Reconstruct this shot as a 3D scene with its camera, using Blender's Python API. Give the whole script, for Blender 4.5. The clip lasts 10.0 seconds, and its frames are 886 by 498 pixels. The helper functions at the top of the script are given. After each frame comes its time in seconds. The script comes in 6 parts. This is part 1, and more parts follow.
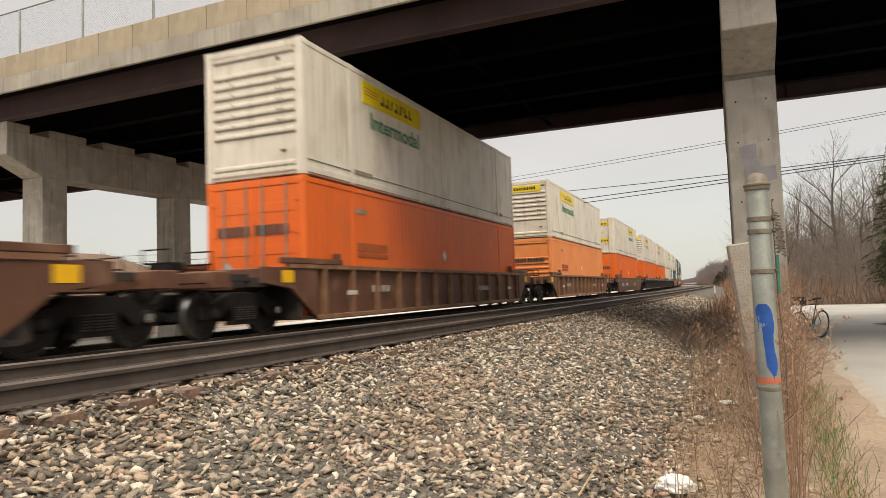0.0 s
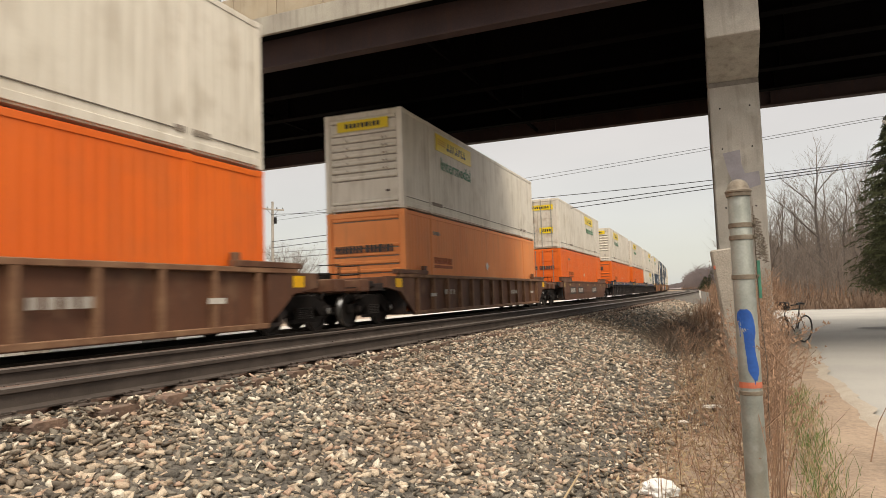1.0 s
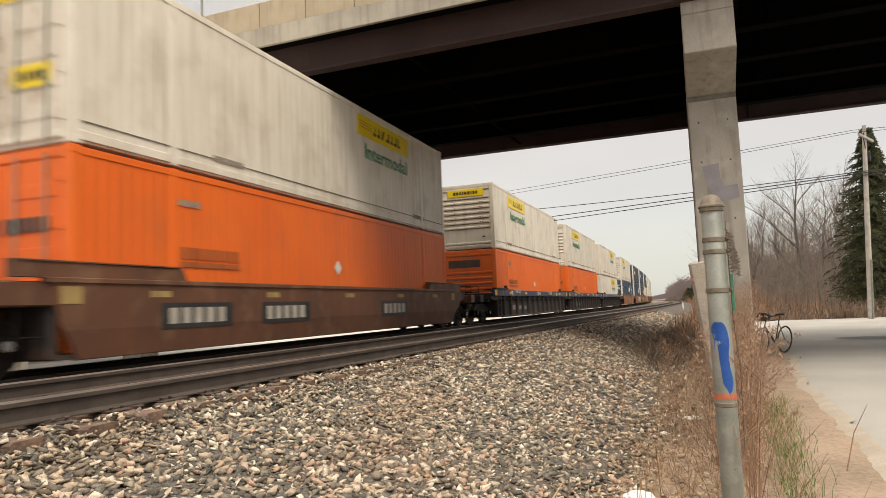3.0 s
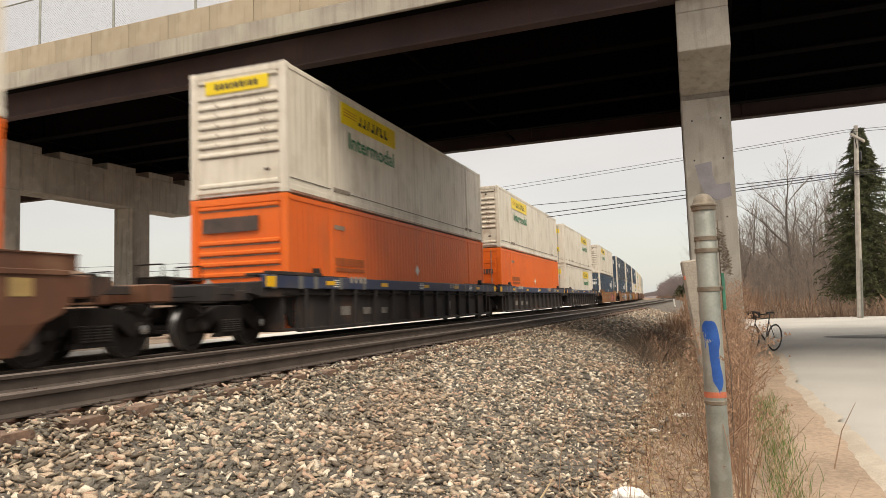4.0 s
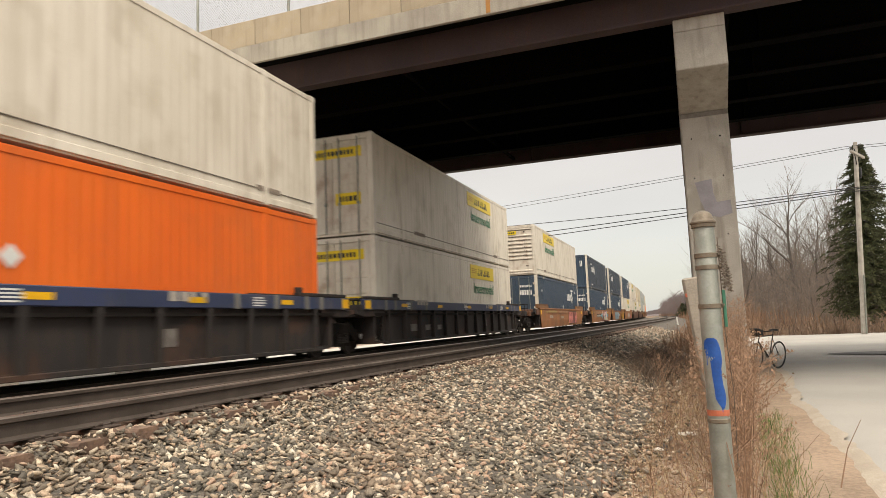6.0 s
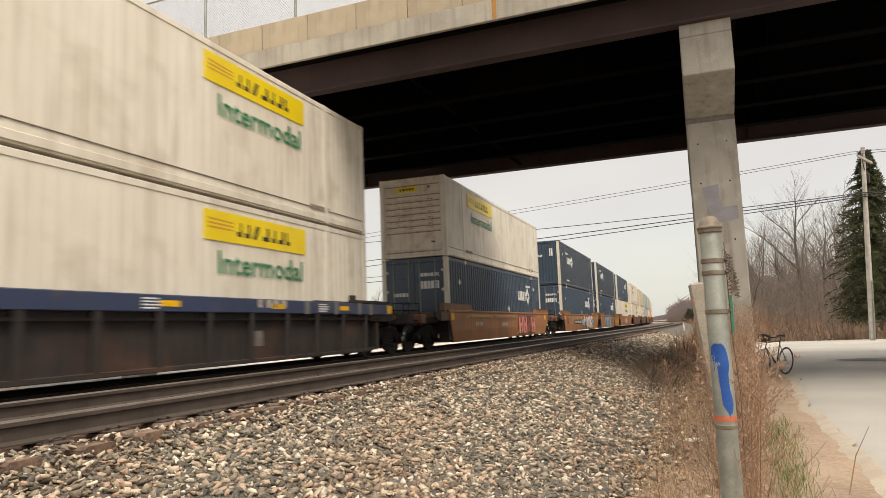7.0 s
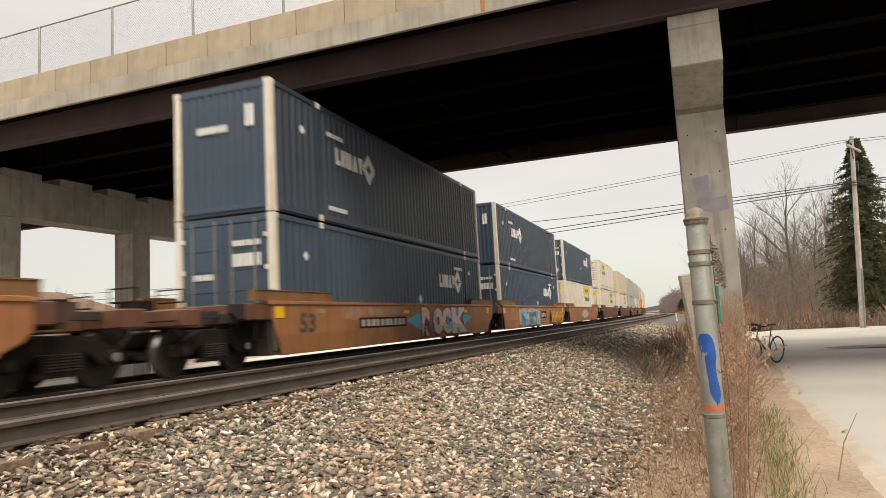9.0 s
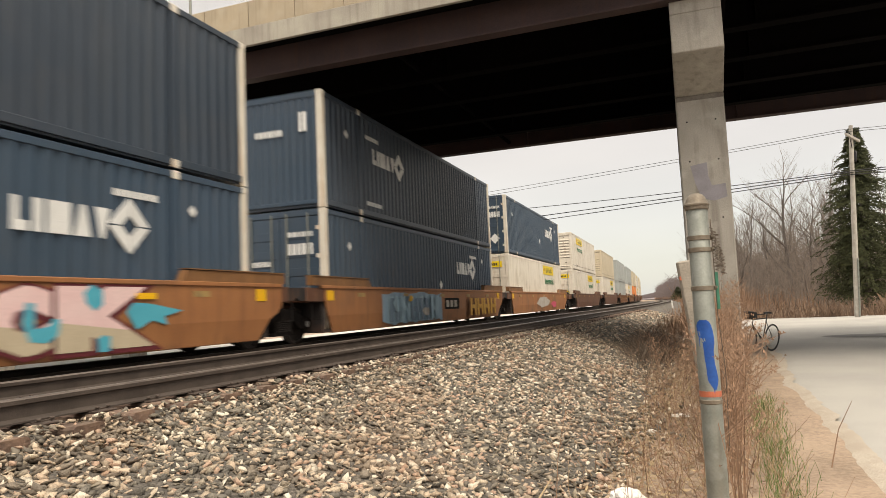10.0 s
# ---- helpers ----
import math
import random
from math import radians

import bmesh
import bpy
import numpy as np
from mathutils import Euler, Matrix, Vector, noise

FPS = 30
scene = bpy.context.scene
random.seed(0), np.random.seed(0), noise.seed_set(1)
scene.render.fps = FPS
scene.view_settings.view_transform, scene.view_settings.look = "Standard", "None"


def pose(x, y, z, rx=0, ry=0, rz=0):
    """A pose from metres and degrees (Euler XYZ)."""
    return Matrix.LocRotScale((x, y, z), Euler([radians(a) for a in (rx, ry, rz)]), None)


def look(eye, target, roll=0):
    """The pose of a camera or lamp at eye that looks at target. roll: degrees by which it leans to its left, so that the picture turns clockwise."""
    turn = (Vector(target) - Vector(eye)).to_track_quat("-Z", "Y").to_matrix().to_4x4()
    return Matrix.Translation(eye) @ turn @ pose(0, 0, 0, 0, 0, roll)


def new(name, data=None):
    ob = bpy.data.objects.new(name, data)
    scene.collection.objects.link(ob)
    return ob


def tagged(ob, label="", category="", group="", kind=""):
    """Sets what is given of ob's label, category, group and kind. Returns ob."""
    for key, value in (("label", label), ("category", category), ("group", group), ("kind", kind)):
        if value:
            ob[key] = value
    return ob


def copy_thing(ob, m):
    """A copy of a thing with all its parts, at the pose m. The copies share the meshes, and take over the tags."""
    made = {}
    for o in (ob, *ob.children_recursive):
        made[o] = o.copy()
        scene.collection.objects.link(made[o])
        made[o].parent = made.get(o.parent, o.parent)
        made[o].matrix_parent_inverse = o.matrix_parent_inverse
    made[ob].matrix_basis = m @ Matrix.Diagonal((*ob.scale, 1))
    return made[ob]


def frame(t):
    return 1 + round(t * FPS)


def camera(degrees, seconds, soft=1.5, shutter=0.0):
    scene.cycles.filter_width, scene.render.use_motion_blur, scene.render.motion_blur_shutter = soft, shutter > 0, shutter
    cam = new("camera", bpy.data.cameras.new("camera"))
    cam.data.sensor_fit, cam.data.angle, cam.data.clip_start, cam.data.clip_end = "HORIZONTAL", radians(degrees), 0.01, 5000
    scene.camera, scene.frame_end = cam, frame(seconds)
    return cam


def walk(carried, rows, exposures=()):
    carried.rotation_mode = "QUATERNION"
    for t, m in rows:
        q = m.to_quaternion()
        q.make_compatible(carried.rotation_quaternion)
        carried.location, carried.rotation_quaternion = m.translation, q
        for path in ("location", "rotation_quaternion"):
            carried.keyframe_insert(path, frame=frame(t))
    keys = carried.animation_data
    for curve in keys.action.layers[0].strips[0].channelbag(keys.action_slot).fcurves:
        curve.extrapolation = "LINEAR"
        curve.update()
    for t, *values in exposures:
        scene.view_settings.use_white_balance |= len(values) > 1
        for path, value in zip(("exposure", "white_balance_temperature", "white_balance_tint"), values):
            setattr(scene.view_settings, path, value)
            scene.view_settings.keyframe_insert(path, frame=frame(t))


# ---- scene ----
cam = camera(65.9, 10.0, soft=0.75, shutter=0.3)
PATH = [
    (0, (-0.03, -0.56, 1.298), (-0.76, 1.298, 1.422), -2.0),
    (0.5, (-0.027, -0.547, 1.297), (-0.736, 1.319, 1.42), -1.9),
    (1, (-0.012, -0.558, 1.3), (-0.707, 1.312, 1.437), -2.0),
    (1.5, (0.017, -0.568, 1.309), (-0.658, 1.309, 1.46), -2.3),
    (2, (0.023, -0.578, 1.31), (-0.646, 1.3, 1.468), -2.4),
    (3.5, (0.033, -0.585, 1.313), (-0.607, 1.301, 1.487), -2.2),
    (4, (0.031, -0.587, 1.316), (-0.601, 1.304, 1.474), -1.9),
    (4.5, (0.024, -0.587, 1.315), (-0.609, 1.304, 1.471), -1.3),
    (5, (0.036, -0.578, 1.317), (-0.584, 1.315, 1.493), -1.4),
    (5.5, (0.041, -0.581, 1.315), (-0.58, 1.31, 1.514), -2.2),
    (7, (0.039, -0.593, 1.312), (-0.609, 1.285, 1.542), -2.2),
    (7.5, (0.054, -0.604, 1.317), (-0.602, 1.272, 1.541), -2.6),
    (8, (0.064, -0.615, 1.319), (-0.588, 1.263, 1.543), -3.0),
    (8.5, (0.073, -0.614, 1.316), (-0.567, 1.267, 1.54), -3.2),
    (9, (0.068, -0.604, 1.314), (-0.562, 1.282, 1.526), -3.1),
    (9.5, (0.061, -0.594, 1.306), (-0.565, 1.296, 1.493), -2.8),
    (10, (0.051, -0.582, 1.305), (-0.574, 1.31, 1.474), -2.5),
]
walk(cam, [(t, look(eye, target, roll)) for t, eye, target, roll in PATH], [(0.0, -0.15, 7250, 10), (2.0, -0.12, 7270, 10), (4.5, -0.05, 7300, 10), (7.5, -0.04, 7320, 10), (10.0, 0.04, 7380, 10)])

# ---- world, sun, exposure ----
scene.view_settings.exposure = 0.0
world = bpy.data.worlds.new("overcast_sky")
scene.world = world
world.use_nodes = True
wn = world.node_tree.nodes
wl = world.node_tree.links
wn.clear()
w_out = wn.new("ShaderNodeOutputWorld")
w_add = wn.new("ShaderNodeAddShader")
w_sky = wn.new("ShaderNodeTexSky")
w_sky.sky_type = "NISHITA"
w_sky.sun_disc = False
w_sky.sun_elevation = radians(55)
w_sky.sun_rotation = radians(200)
w_b1 = wn.new("ShaderNodeBackground")
w_b1.inputs["Strength"].default_value = 0.05
w_b2 = wn.new("ShaderNodeBackground")
w_b2.inputs["Strength"].default_value = 1.0
w_tc = wn.new("ShaderNodeTexCoord")
w_sep = wn.new("ShaderNodeSeparateXYZ")
w_ramp = wn.new("ShaderNodeValToRGB")
w_ramp.color_ramp.elements[0].position = 0.0
w_ramp.color_ramp.elements[0].color = (0.50, 0.545, 0.60, 1)
w_ramp.color_ramp.elements[1].position = 1.0
w_ramp.color_ramp.elements[1].color = (2.4, 2.37, 2.32, 1)
for p_, c_ in ((0.07, (0.56, 0.555, 0.56, 1)), (0.2, (0.635, 0.595, 0.57, 1)), (0.36, (0.70, 0.665, 0.64, 1)), (0.5, (0.81, 0.79, 0.77, 1)), (0.72, (1.75, 1.72, 1.68, 1))):
    e_ = w_ramp.color_ramp.elements.new(p_)
    e_.color = c_
w_map = wn.new("ShaderNodeMapping")
w_map.inputs["Scale"].default_value = (1.2, 1.2, 4.0)
w_noise = wn.new("ShaderNodeTexNoise")
w_noise.inputs["Scale"].default_value = 1.6
w_noise.inputs["Detail"].default_value = 4.0
w_mr = wn.new("ShaderNodeMapRange")
w_mr.inputs["From Min"].default_value = 0.3
w_mr.inputs["From Max"].default_value = 0.7
w_mr.inputs["To Min"].default_value = 0.90
w_mr.inputs["To Max"].default_value = 1.06
w_mul = wn.new("ShaderNodeVectorMath")
w_mul.operation = "MULTIPLY"
wl.new(w_tc.outputs["Generated"], w_sep.inputs[0])
wl.new(w_sep.outputs["Z"], w_ramp.inputs[0])
wl.new(w_tc.outputs["Generated"], w_map.inputs[0])
wl.new(w_map.outputs[0], w_noise.inputs["Vector"])
wl.new(w_noise.outputs["Fac"], w_mr.inputs["Value"])
wl.new(w_ramp.outputs["Color"], w_mul.inputs[0])
wl.new(w_mr.outputs["Result"], w_mul.inputs[1])
wl.new(w_mul.outputs[0], w_b2.inputs["Color"])
wl.new(w_sky.outputs[0], w_b1.inputs["Color"])
wl.new(w_b1.outputs[0], w_add.inputs[0])
wl.new(w_b2.outputs[0], w_add.inputs[1])
wl.new(w_add.outputs[0], w_out.inputs["Surface"])

sun_data = bpy.data.lights.new("sun", "SUN")
sun_data.energy = 2.6
sun_data.angle = radians(24)
sun_data.color = (1.0, 0.95, 0.87)
sun = new("sun", sun_data)
sun.matrix_world = look((7, -7, 14), (0, 0, 0))

# ---- materials ----


def mat(name, c1, c2, scale=1.0, rough=0.75, metal=0.0, bump=0.15, bscale=60.0, grain=0.12, streak=None, dirt=None, rand=0.0, island=0.0, ramp=None, spec=0.4):
    """A surface with two colours at one scale, fine grain, bump, and optional running stains or blotches."""
    m = bpy.data.materials.new(name)
    m.use_nodes = True
    n, l = m.node_tree.nodes, m.node_tree.links
    bs = n["Principled BSDF"]
    bs.inputs["Roughness"].default_value = rough
    bs.inputs["Metallic"].default_value = metal
    bs.inputs["Specular IOR Level"].default_value = spec
    tc = n.new("ShaderNodeTexCoord")

    def noise_tex(sc, vec=None, detail=5.0):
        t = n.new("ShaderNodeTexNoise")
        t.inputs["Scale"].default_value = sc
        t.inputs["Detail"].default_value = detail
        l.new(vec if vec else tc.outputs["Object"], t.inputs["Vector"])
        return t.outputs["Fac"]

    def span(v, lo, hi, a=0.0, b=1.0):
        r = n.new("ShaderNodeMapRange")
        for k, x in zip(("From Min", "From Max", "To Min", "To Max"), (lo, hi, a, b)):
            r.inputs[k].default_value = x
        l.new(v, r.inputs["Value"])
        return r.outputs["Result"]

    def mix(f, a, b, kind="MIX"):
        x = n.new("ShaderNodeMix")
        x.data_type, x.blend_type = "RGBA", kind
        for sock, v in ((x.inputs["Factor"], f), (x.inputs["A"], a), (x.inputs["B"], b)):
            if isinstance(v, bpy.types.NodeSocket):
                l.new(v, sock)
            elif isinstance(v, (int, float)):
                sock.default_value = v
            else:
                sock.default_value = (*v, 1) if len(v) == 3 else v
        return x.outputs["Result"]

    col = mix(span(noise_tex(scale), 0.35, 0.65), c1, c2)
    if ramp:
        gi = n.new("ShaderNodeNewGeometry")
        cr = n.new("ShaderNodeValToRGB")
        cr.color_ramp.interpolation = "CONSTANT"
        els = cr.color_ramp.elements
        for k, c in enumerate(ramp):
            e = els[k] if k < 2 else els.new(k / len(ramp))
            e.position = k / len(ramp)
            e.color = (*c, 1)
        l.new(gi.outputs["Random Per Island"], cr.inputs[0])
        col = mix(0.85, col, cr.outputs["Color"])
    fine = noise_tex(bscale, detail=3.0)
    col = mix(1.0, col, span(fine, 0.25, 0.75, 1 - grain, 1 + grain), "MULTIPLY")
    if rand or island:
        if island:
            src = n.new("ShaderNodeNewGeometry").outputs["Random Per Island"]
        else:
            src = n.new("ShaderNodeObjectInfo").outputs["Random"]
        a = rand or island
        col = mix(1.0, col, span(src, 0, 1, 1 - a, 1 + a), "MULTIPLY")
    if streak:
        mp = n.new("ShaderNodeMapping")
        mp.inputs["Scale"].default_value = (3.0, 3.0, 0.22)
        l.new(tc.outputs["Object"], mp.inputs[0])
        col = mix(span(noise_tex(2.2, mp.outputs[0]), 0.5, 0.78, 0, streak[1]), col, streak[0])
    if dirt:
        col = mix(span(noise_tex(dirt[2], detail=8.0), 0.52, 0.72, 0, dirt[1]), col, dirt[0])
    l.new(col, bs.inputs["Base Color"])
    l.new(span(fine, 0.2, 0.8, max(rough - 0.1, 0.05), min(rough + 0.1, 1)), bs.inputs["Roughness"])
    if bump:
        b = n.new("ShaderNodeBump")
        b.inputs["Strength"].default_value = bump
        b.inputs["Distance"].default_value = 0.02
        l.new(fine, b.inputs["Height"])
        l.new(b.outputs["Normal"], bs.inputs["Normal"])
    return m


RUST = (0.10, 0.045, 0.022)
GRIME = (0.10, 0.085, 0.07)
M_concrete = mat("weathered_concrete", (0.36, 0.33, 0.29), (0.28, 0.26, 0.225), 0.9, 0.9, 0, 0.3, 40, 0.12, (GRIME, 0.55), ((0.46, 0.43, 0.38), 0.5, 2.5))
M_parapet = mat("tan_concrete", (0.40, 0.33, 0.235), (0.33, 0.275, 0.20), 0.7, 0.9, 0, 0.25, 45, 0.10, ((0.15, 0.12, 0.085), 0.45), ((0.46, 0.40, 0.31), 0.4, 3.0), rand=0.05)
M_ledge = mat("grey_concrete_ledge", (0.40, 0.37, 0.31), (0.30, 0.27, 0.23), 1.1, 0.9, 0, 0.25, 45, 0.12, ((0.14, 0.12, 0.10), 0.5))
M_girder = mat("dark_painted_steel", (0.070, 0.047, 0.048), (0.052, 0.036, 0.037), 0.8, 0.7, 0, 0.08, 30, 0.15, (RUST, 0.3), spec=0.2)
# near-black copies for inner steel and slab: shade under the deck, painted in
M_girder_shaded = mat("shade_blackened_steel", (0.004, 0.003, 0.003), (0.003, 0.0025, 0.0025), 0.8, 0.95, 0, 0.08, 30, 0.15, spec=0.03)
M_soffit = mat("shade_black_concrete", (0.004, 0.0035, 0.003), (0.003, 0.0027, 0.0025), 0.6, 0.98, 0, 0.2, 25, spec=0.03)
M_galv = mat("galvanised_steel", (0.30, 0.31, 0.275), (0.20, 0.21, 0.185), 7.0, 0.5, 0.45, 0.08, 90, 0.12, ((0.20, 0.15, 0.10), 0.6), ((0.36, 0.37, 0.34), 0.6, 14.0))
M_wire = mat("fence_wire", (0.30, 0.31, 0.31), (0.22, 0.23, 0.23), 3.0, 0.5, 0.6, 0, 60)
M_rail_top = mat("worn_rail_head", (0.17, 0.14, 0.12), (0.12, 0.097, 0.083), 3.0, 0.45, 0.5, 0.05, 70)
M_rail = mat("rusty_rail", (0.085, 0.066, 0.055), (0.06, 0.046, 0.038), 4.0, 0.75, 0.2, 0.15, 80, 0.15)
M_tie = mat("creosoted_wood", (0.165, 0.105, 0.075), (0.10, 0.065, 0.05), 5.0, 0.9, 0, 0.6, 35, 0.25, None, ((0.24, 0.19, 0.14), 0.5, 7.0), rand=0.2)
M_plate = mat("rusted_plate", (0.11, 0.085, 0.07), (0.07, 0.05, 0.04), 9.0, 0.8, 0.3, 0.2, 90)
M_stone = mat("ballast_stone", (0.21, 0.185, 0.155), (0.34, 0.30, 0.25), 30.0, 0.85, 0, 0.5, 110, 0.28, None, ((0.30, 0.175, 0.10), 0.45, 0.55), ramp=[
    (0.085, 0.075, 0.060), (0.36, 0.28, 0.20), (0.15, 0.132, 0.105), (0.56, 0.45, 0.33), (0.20, 0.172, 0.135), (0.44, 0.29, 0.205),
    (0.11, 0.098, 0.078), (0.68, 0.60, 0.48), (0.27, 0.225, 0.165), (0.065, 0.058, 0.048), (0.48, 0.36, 0.255), (0.17, 0.145, 0.11)])
M_asphalt = mat("pale_worn_asphalt", (0.385, 0.365, 0.33), (0.32, 0.305, 0.28), 0.35, 0.9, 0, 0.25, 90, 0.12, None, ((0.27, 0.26, 0.245), 0.6, 0.25))
M_pale = mat("pale_gravel", (0.52, 0.49, 0.45), (0.42, 0.39, 0.35), 0.6, 0.95, 0, 0.4, 40)
M_white = mat("white_container_paint", (0.73, 0.675, 0.585), (0.66, 0.605, 0.51), 0.5, 0.45, 0, 0.02, 50, 0.06, ((0.30, 0.235, 0.165), 0.5), ((0.36, 0.29, 0.21), 0.4, 1.3), rand=0.05)
M_white_dirty = mat("soiled_white_paint", (0.68, 0.63, 0.55), (0.60, 0.54, 0.45), 0.6, 0.55, 0, 0.03, 50, 0.08, ((0.26, 0.16, 0.09), 0.55), ((0.28, 0.15, 0.08), 0.6, 1.7))
M_orange = mat("orange_container_paint", (0.80, 0.155, 0.018), (0.72, 0.125, 0.015), 0.4, 0.45, 0, 0.02, 50, 0.06, ((0.36, 0.10, 0.03), 0.35), ((0.40, 0.12, 0.04), 0.25, 0.9))
M_orange_faded = mat("sun_faded_orange_paint", (0.80, 0.29, 0.095), (0.74, 0.24, 0.07), 0.4, 0.55, 0, 0.02, 50, 0.06, ((0.42, 0.17, 0.07), 0.35), ((0.45, 0.20, 0.10), 0.25, 0.9))
M_navy = mat("navy_container_paint", (0.046, 0.074, 0.112), (0.036, 0.061, 0.092), 0.4, 0.42, 0, 0.02, 50, 0.08, ((0.075, 0.085, 0.095), 0.4), ((0.06, 0.07, 0.085), 0.3, 1.2))
# greyer, darker navy for the upper boxes; their leading ends keep M_navy
M_slate = mat("slate_navy_container_colour", (0.040, 0.056, 0.078), (0.033, 0.046, 0.065), 0.4, 0.42, 0, 0.02, 50, 0.08, ((0.065, 0.07, 0.075), 0.4), ((0.055, 0.06, 0.07), 0.3, 1.2))
M_tan = mat("tan_container_paint", (0.62, 0.54, 0.40), (0.55, 0.47, 0.34), 0.4, 0.5, 0, 0.02, 50, 0.06, ((0.3, 0.24, 0.16), 0.4))
M_grey = mat("grey_green_paint", (0.42, 0.44, 0.42), (0.36, 0.38, 0.36), 0.4, 0.5, 0, 0.02, 50, 0.06, ((0.2, 0.2, 0.18), 0.4))
M_post_white = mat("chipped_white_post", (0.70, 0.66, 0.58), (0.60, 0.55, 0.46), 2.0, 0.5, 0, 0.05, 60, 0.08, ((0.42, 0.22, 0.08), 0.75))
M_brown = mat("brown_car_paint", (0.14, 0.058, 0.031), (0.10, 0.043, 0.025), 0.9, 0.6, 0, 0.06, 40, 0.15, ((0.05, 0.03, 0.022), 0.6), ((0.24, 0.135, 0.078), 0.55, 1.9))
M_rib = mat("dusty_rust_ribs", (0.25, 0.135, 0.075), (0.17, 0.08, 0.045), 2.0, 0.7, 0, 0.1, 40, 0.2, (RUST, 0.4), ((0.33, 0.20, 0.11), 0.5, 3.0))
M_rust_orange = mat("rust_brown_car_paint", (0.36, 0.155, 0.06), (0.28, 0.115, 0.045), 0.6, 0.6, 0, 0.06, 40, 0.12, ((0.09, 0.045, 0.026), 0.55), ((0.13, 0.075, 0.045), 0.6, 0.8))
M_blue = mat("blue_car_paint", (0.034, 0.048, 0.105), (0.028, 0.040, 0.085), 0.7, 0.5, 0, 0.04, 40, 0.1, ((0.05, 0.05, 0.055), 0.5), ((0.10, 0.085, 0.08), 0.55, 1.6))
M_carbase = mat("sooty_car_steel", (0.038, 0.033, 0.032), (0.025, 0.022, 0.022), 0.9, 0.75, 0, 0.1, 35, 0.15, ((0.085, 0.055, 0.04), 0.5), ((0.11, 0.058, 0.038), 0.6, 1.1), spec=0.25)
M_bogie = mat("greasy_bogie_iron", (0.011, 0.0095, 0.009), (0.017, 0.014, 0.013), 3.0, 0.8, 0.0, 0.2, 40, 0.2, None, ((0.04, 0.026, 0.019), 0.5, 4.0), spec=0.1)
M_wheel = mat("wheel_steel", (0.038, 0.031, 0.028), (0.026, 0.021, 0.019), 4.0, 0.6, 0.4, 0.1, 50)
M_tread = mat("polished_tread", (0.5, 0.49, 0.47), (0.42, 0.41, 0.40), 8.0, 0.3, 0.9, 0.0, 50)
M_black = mat("black_decal", (0.03, 0.03, 0.03), (0.02, 0.02, 0.02), 3.0, 0.5, 0, 0, 50)
M_black_worn = mat("worn_black_lettering", (0.09, 0.06, 0.05), (0.05, 0.04, 0.035), 3.0, 0.6, 0, 0, 50)
M_yellow = mat("yellow_decal", (0.80, 0.60, 0.02), (0.74, 0.54, 0.02), 1.5, 0.4, 0, 0, 50, 0.05)
M_green = mat("green_lettering", (0.02, 0.20, 0.085), (0.015, 0.16, 0.07), 2.0, 0.45, 0, 0, 50)
M_whitedecal = mat("white_lettering", (0.72, 0.72, 0.70), (0.62, 0.62, 0.60), 2.0, 0.5, 0, 0, 50)
M_reflect = mat("amber_reflector", (0.80, 0.45, 0.01), (0.75, 0.40, 0.01), 5.0, 0.35, 0, 0, 50)
M_amber_faded = mat("faded_reflector", (0.40, 0.27, 0.10), (0.30, 0.20, 0.08), 3.0, 0.6, 0, 0, 50, 0.2, (GRIME, 0.5))
M_greychord = mat("grey_overpainted_steel", (0.20, 0.195, 0.18), (0.14, 0.135, 0.125), 3.0, 0.7, 0, 0.05, 50, 0.15, (GRIME, 0.5))
M_fadedred = mat("faded_red_spray_paint", (0.27, 0.085, 0.075), (0.20, 0.07, 0.055), 2.0, 0.6, 0, 0, 50, 0.2, (RUST, 0.5))
M_orange_mark = mat("worn_marks_on_orange", (0.40, 0.10, 0.025), (0.30, 0.075, 0.02), 3.0, 0.6, 0, 0, 50, 0.15, (GRIME, 0.4))
M_sticker = mat("grimy_pale_sticker", (0.22, 0.20, 0.18), (0.14, 0.12, 0.11), 6.0, 0.7, 0, 0, 50, 0.2, (GRIME, 0.5))
M_smallprint = mat("faded_grey_small_print", (0.30, 0.25, 0.20), (0.22, 0.18, 0.15), 6.0, 0.7, 0, 0, 50, 0.2)
M_coral = mat("coral_red_spray_paint", (0.55, 0.16, 0.15), (0.62, 0.24, 0.20), 2.0, 0.6, 0, 0, 50, 0.15)
M_pink = mat("pink_spray_paint", (0.70, 0.47, 0.46), (0.73, 0.53, 0.51), 2.0, 0.6, 0, 0, 50)
M_cream = mat("cream_spray_paint", (0.50, 0.42, 0.30), (0.44, 0.36, 0.255), 2.0, 0.6, 0, 0, 50)
M_cyan = mat("cyan_spray_paint", (0.055, 0.33, 0.43), (0.07, 0.38, 0.48), 2.0, 0.6, 0, 0, 50)
M_maroon = mat("maroon_spray_paint", (0.12, 0.018, 0.025), (0.10, 0.015, 0.02), 2.0, 0.6, 0, 0, 50)
M_red = mat("magenta_spray_paint", (0.52, 0.07, 0.12), (0.45, 0.05, 0.10), 2.0, 0.6, 0, 0, 50)
M_paleblue = mat("pale_blue_spray_paint", (0.20, 0.30, 0.38), (0.24, 0.34, 0.42), 2.0, 0.6, 0, 0, 50)
M_bluegrey = mat("dark_blue_grey_spray_paint", (0.13, 0.19, 0.25), (0.17, 0.24, 0.30), 2.0, 0.6, 0, 0, 50, 0.2, (GRIME, 0.4))
M_skyfade = mat("faded_sky_blue_spray_paint", (0.30, 0.42, 0.48), (0.22, 0.34, 0.42), 2.0, 0.6, 0, 0, 50, 0.2, (GRIME, 0.4))
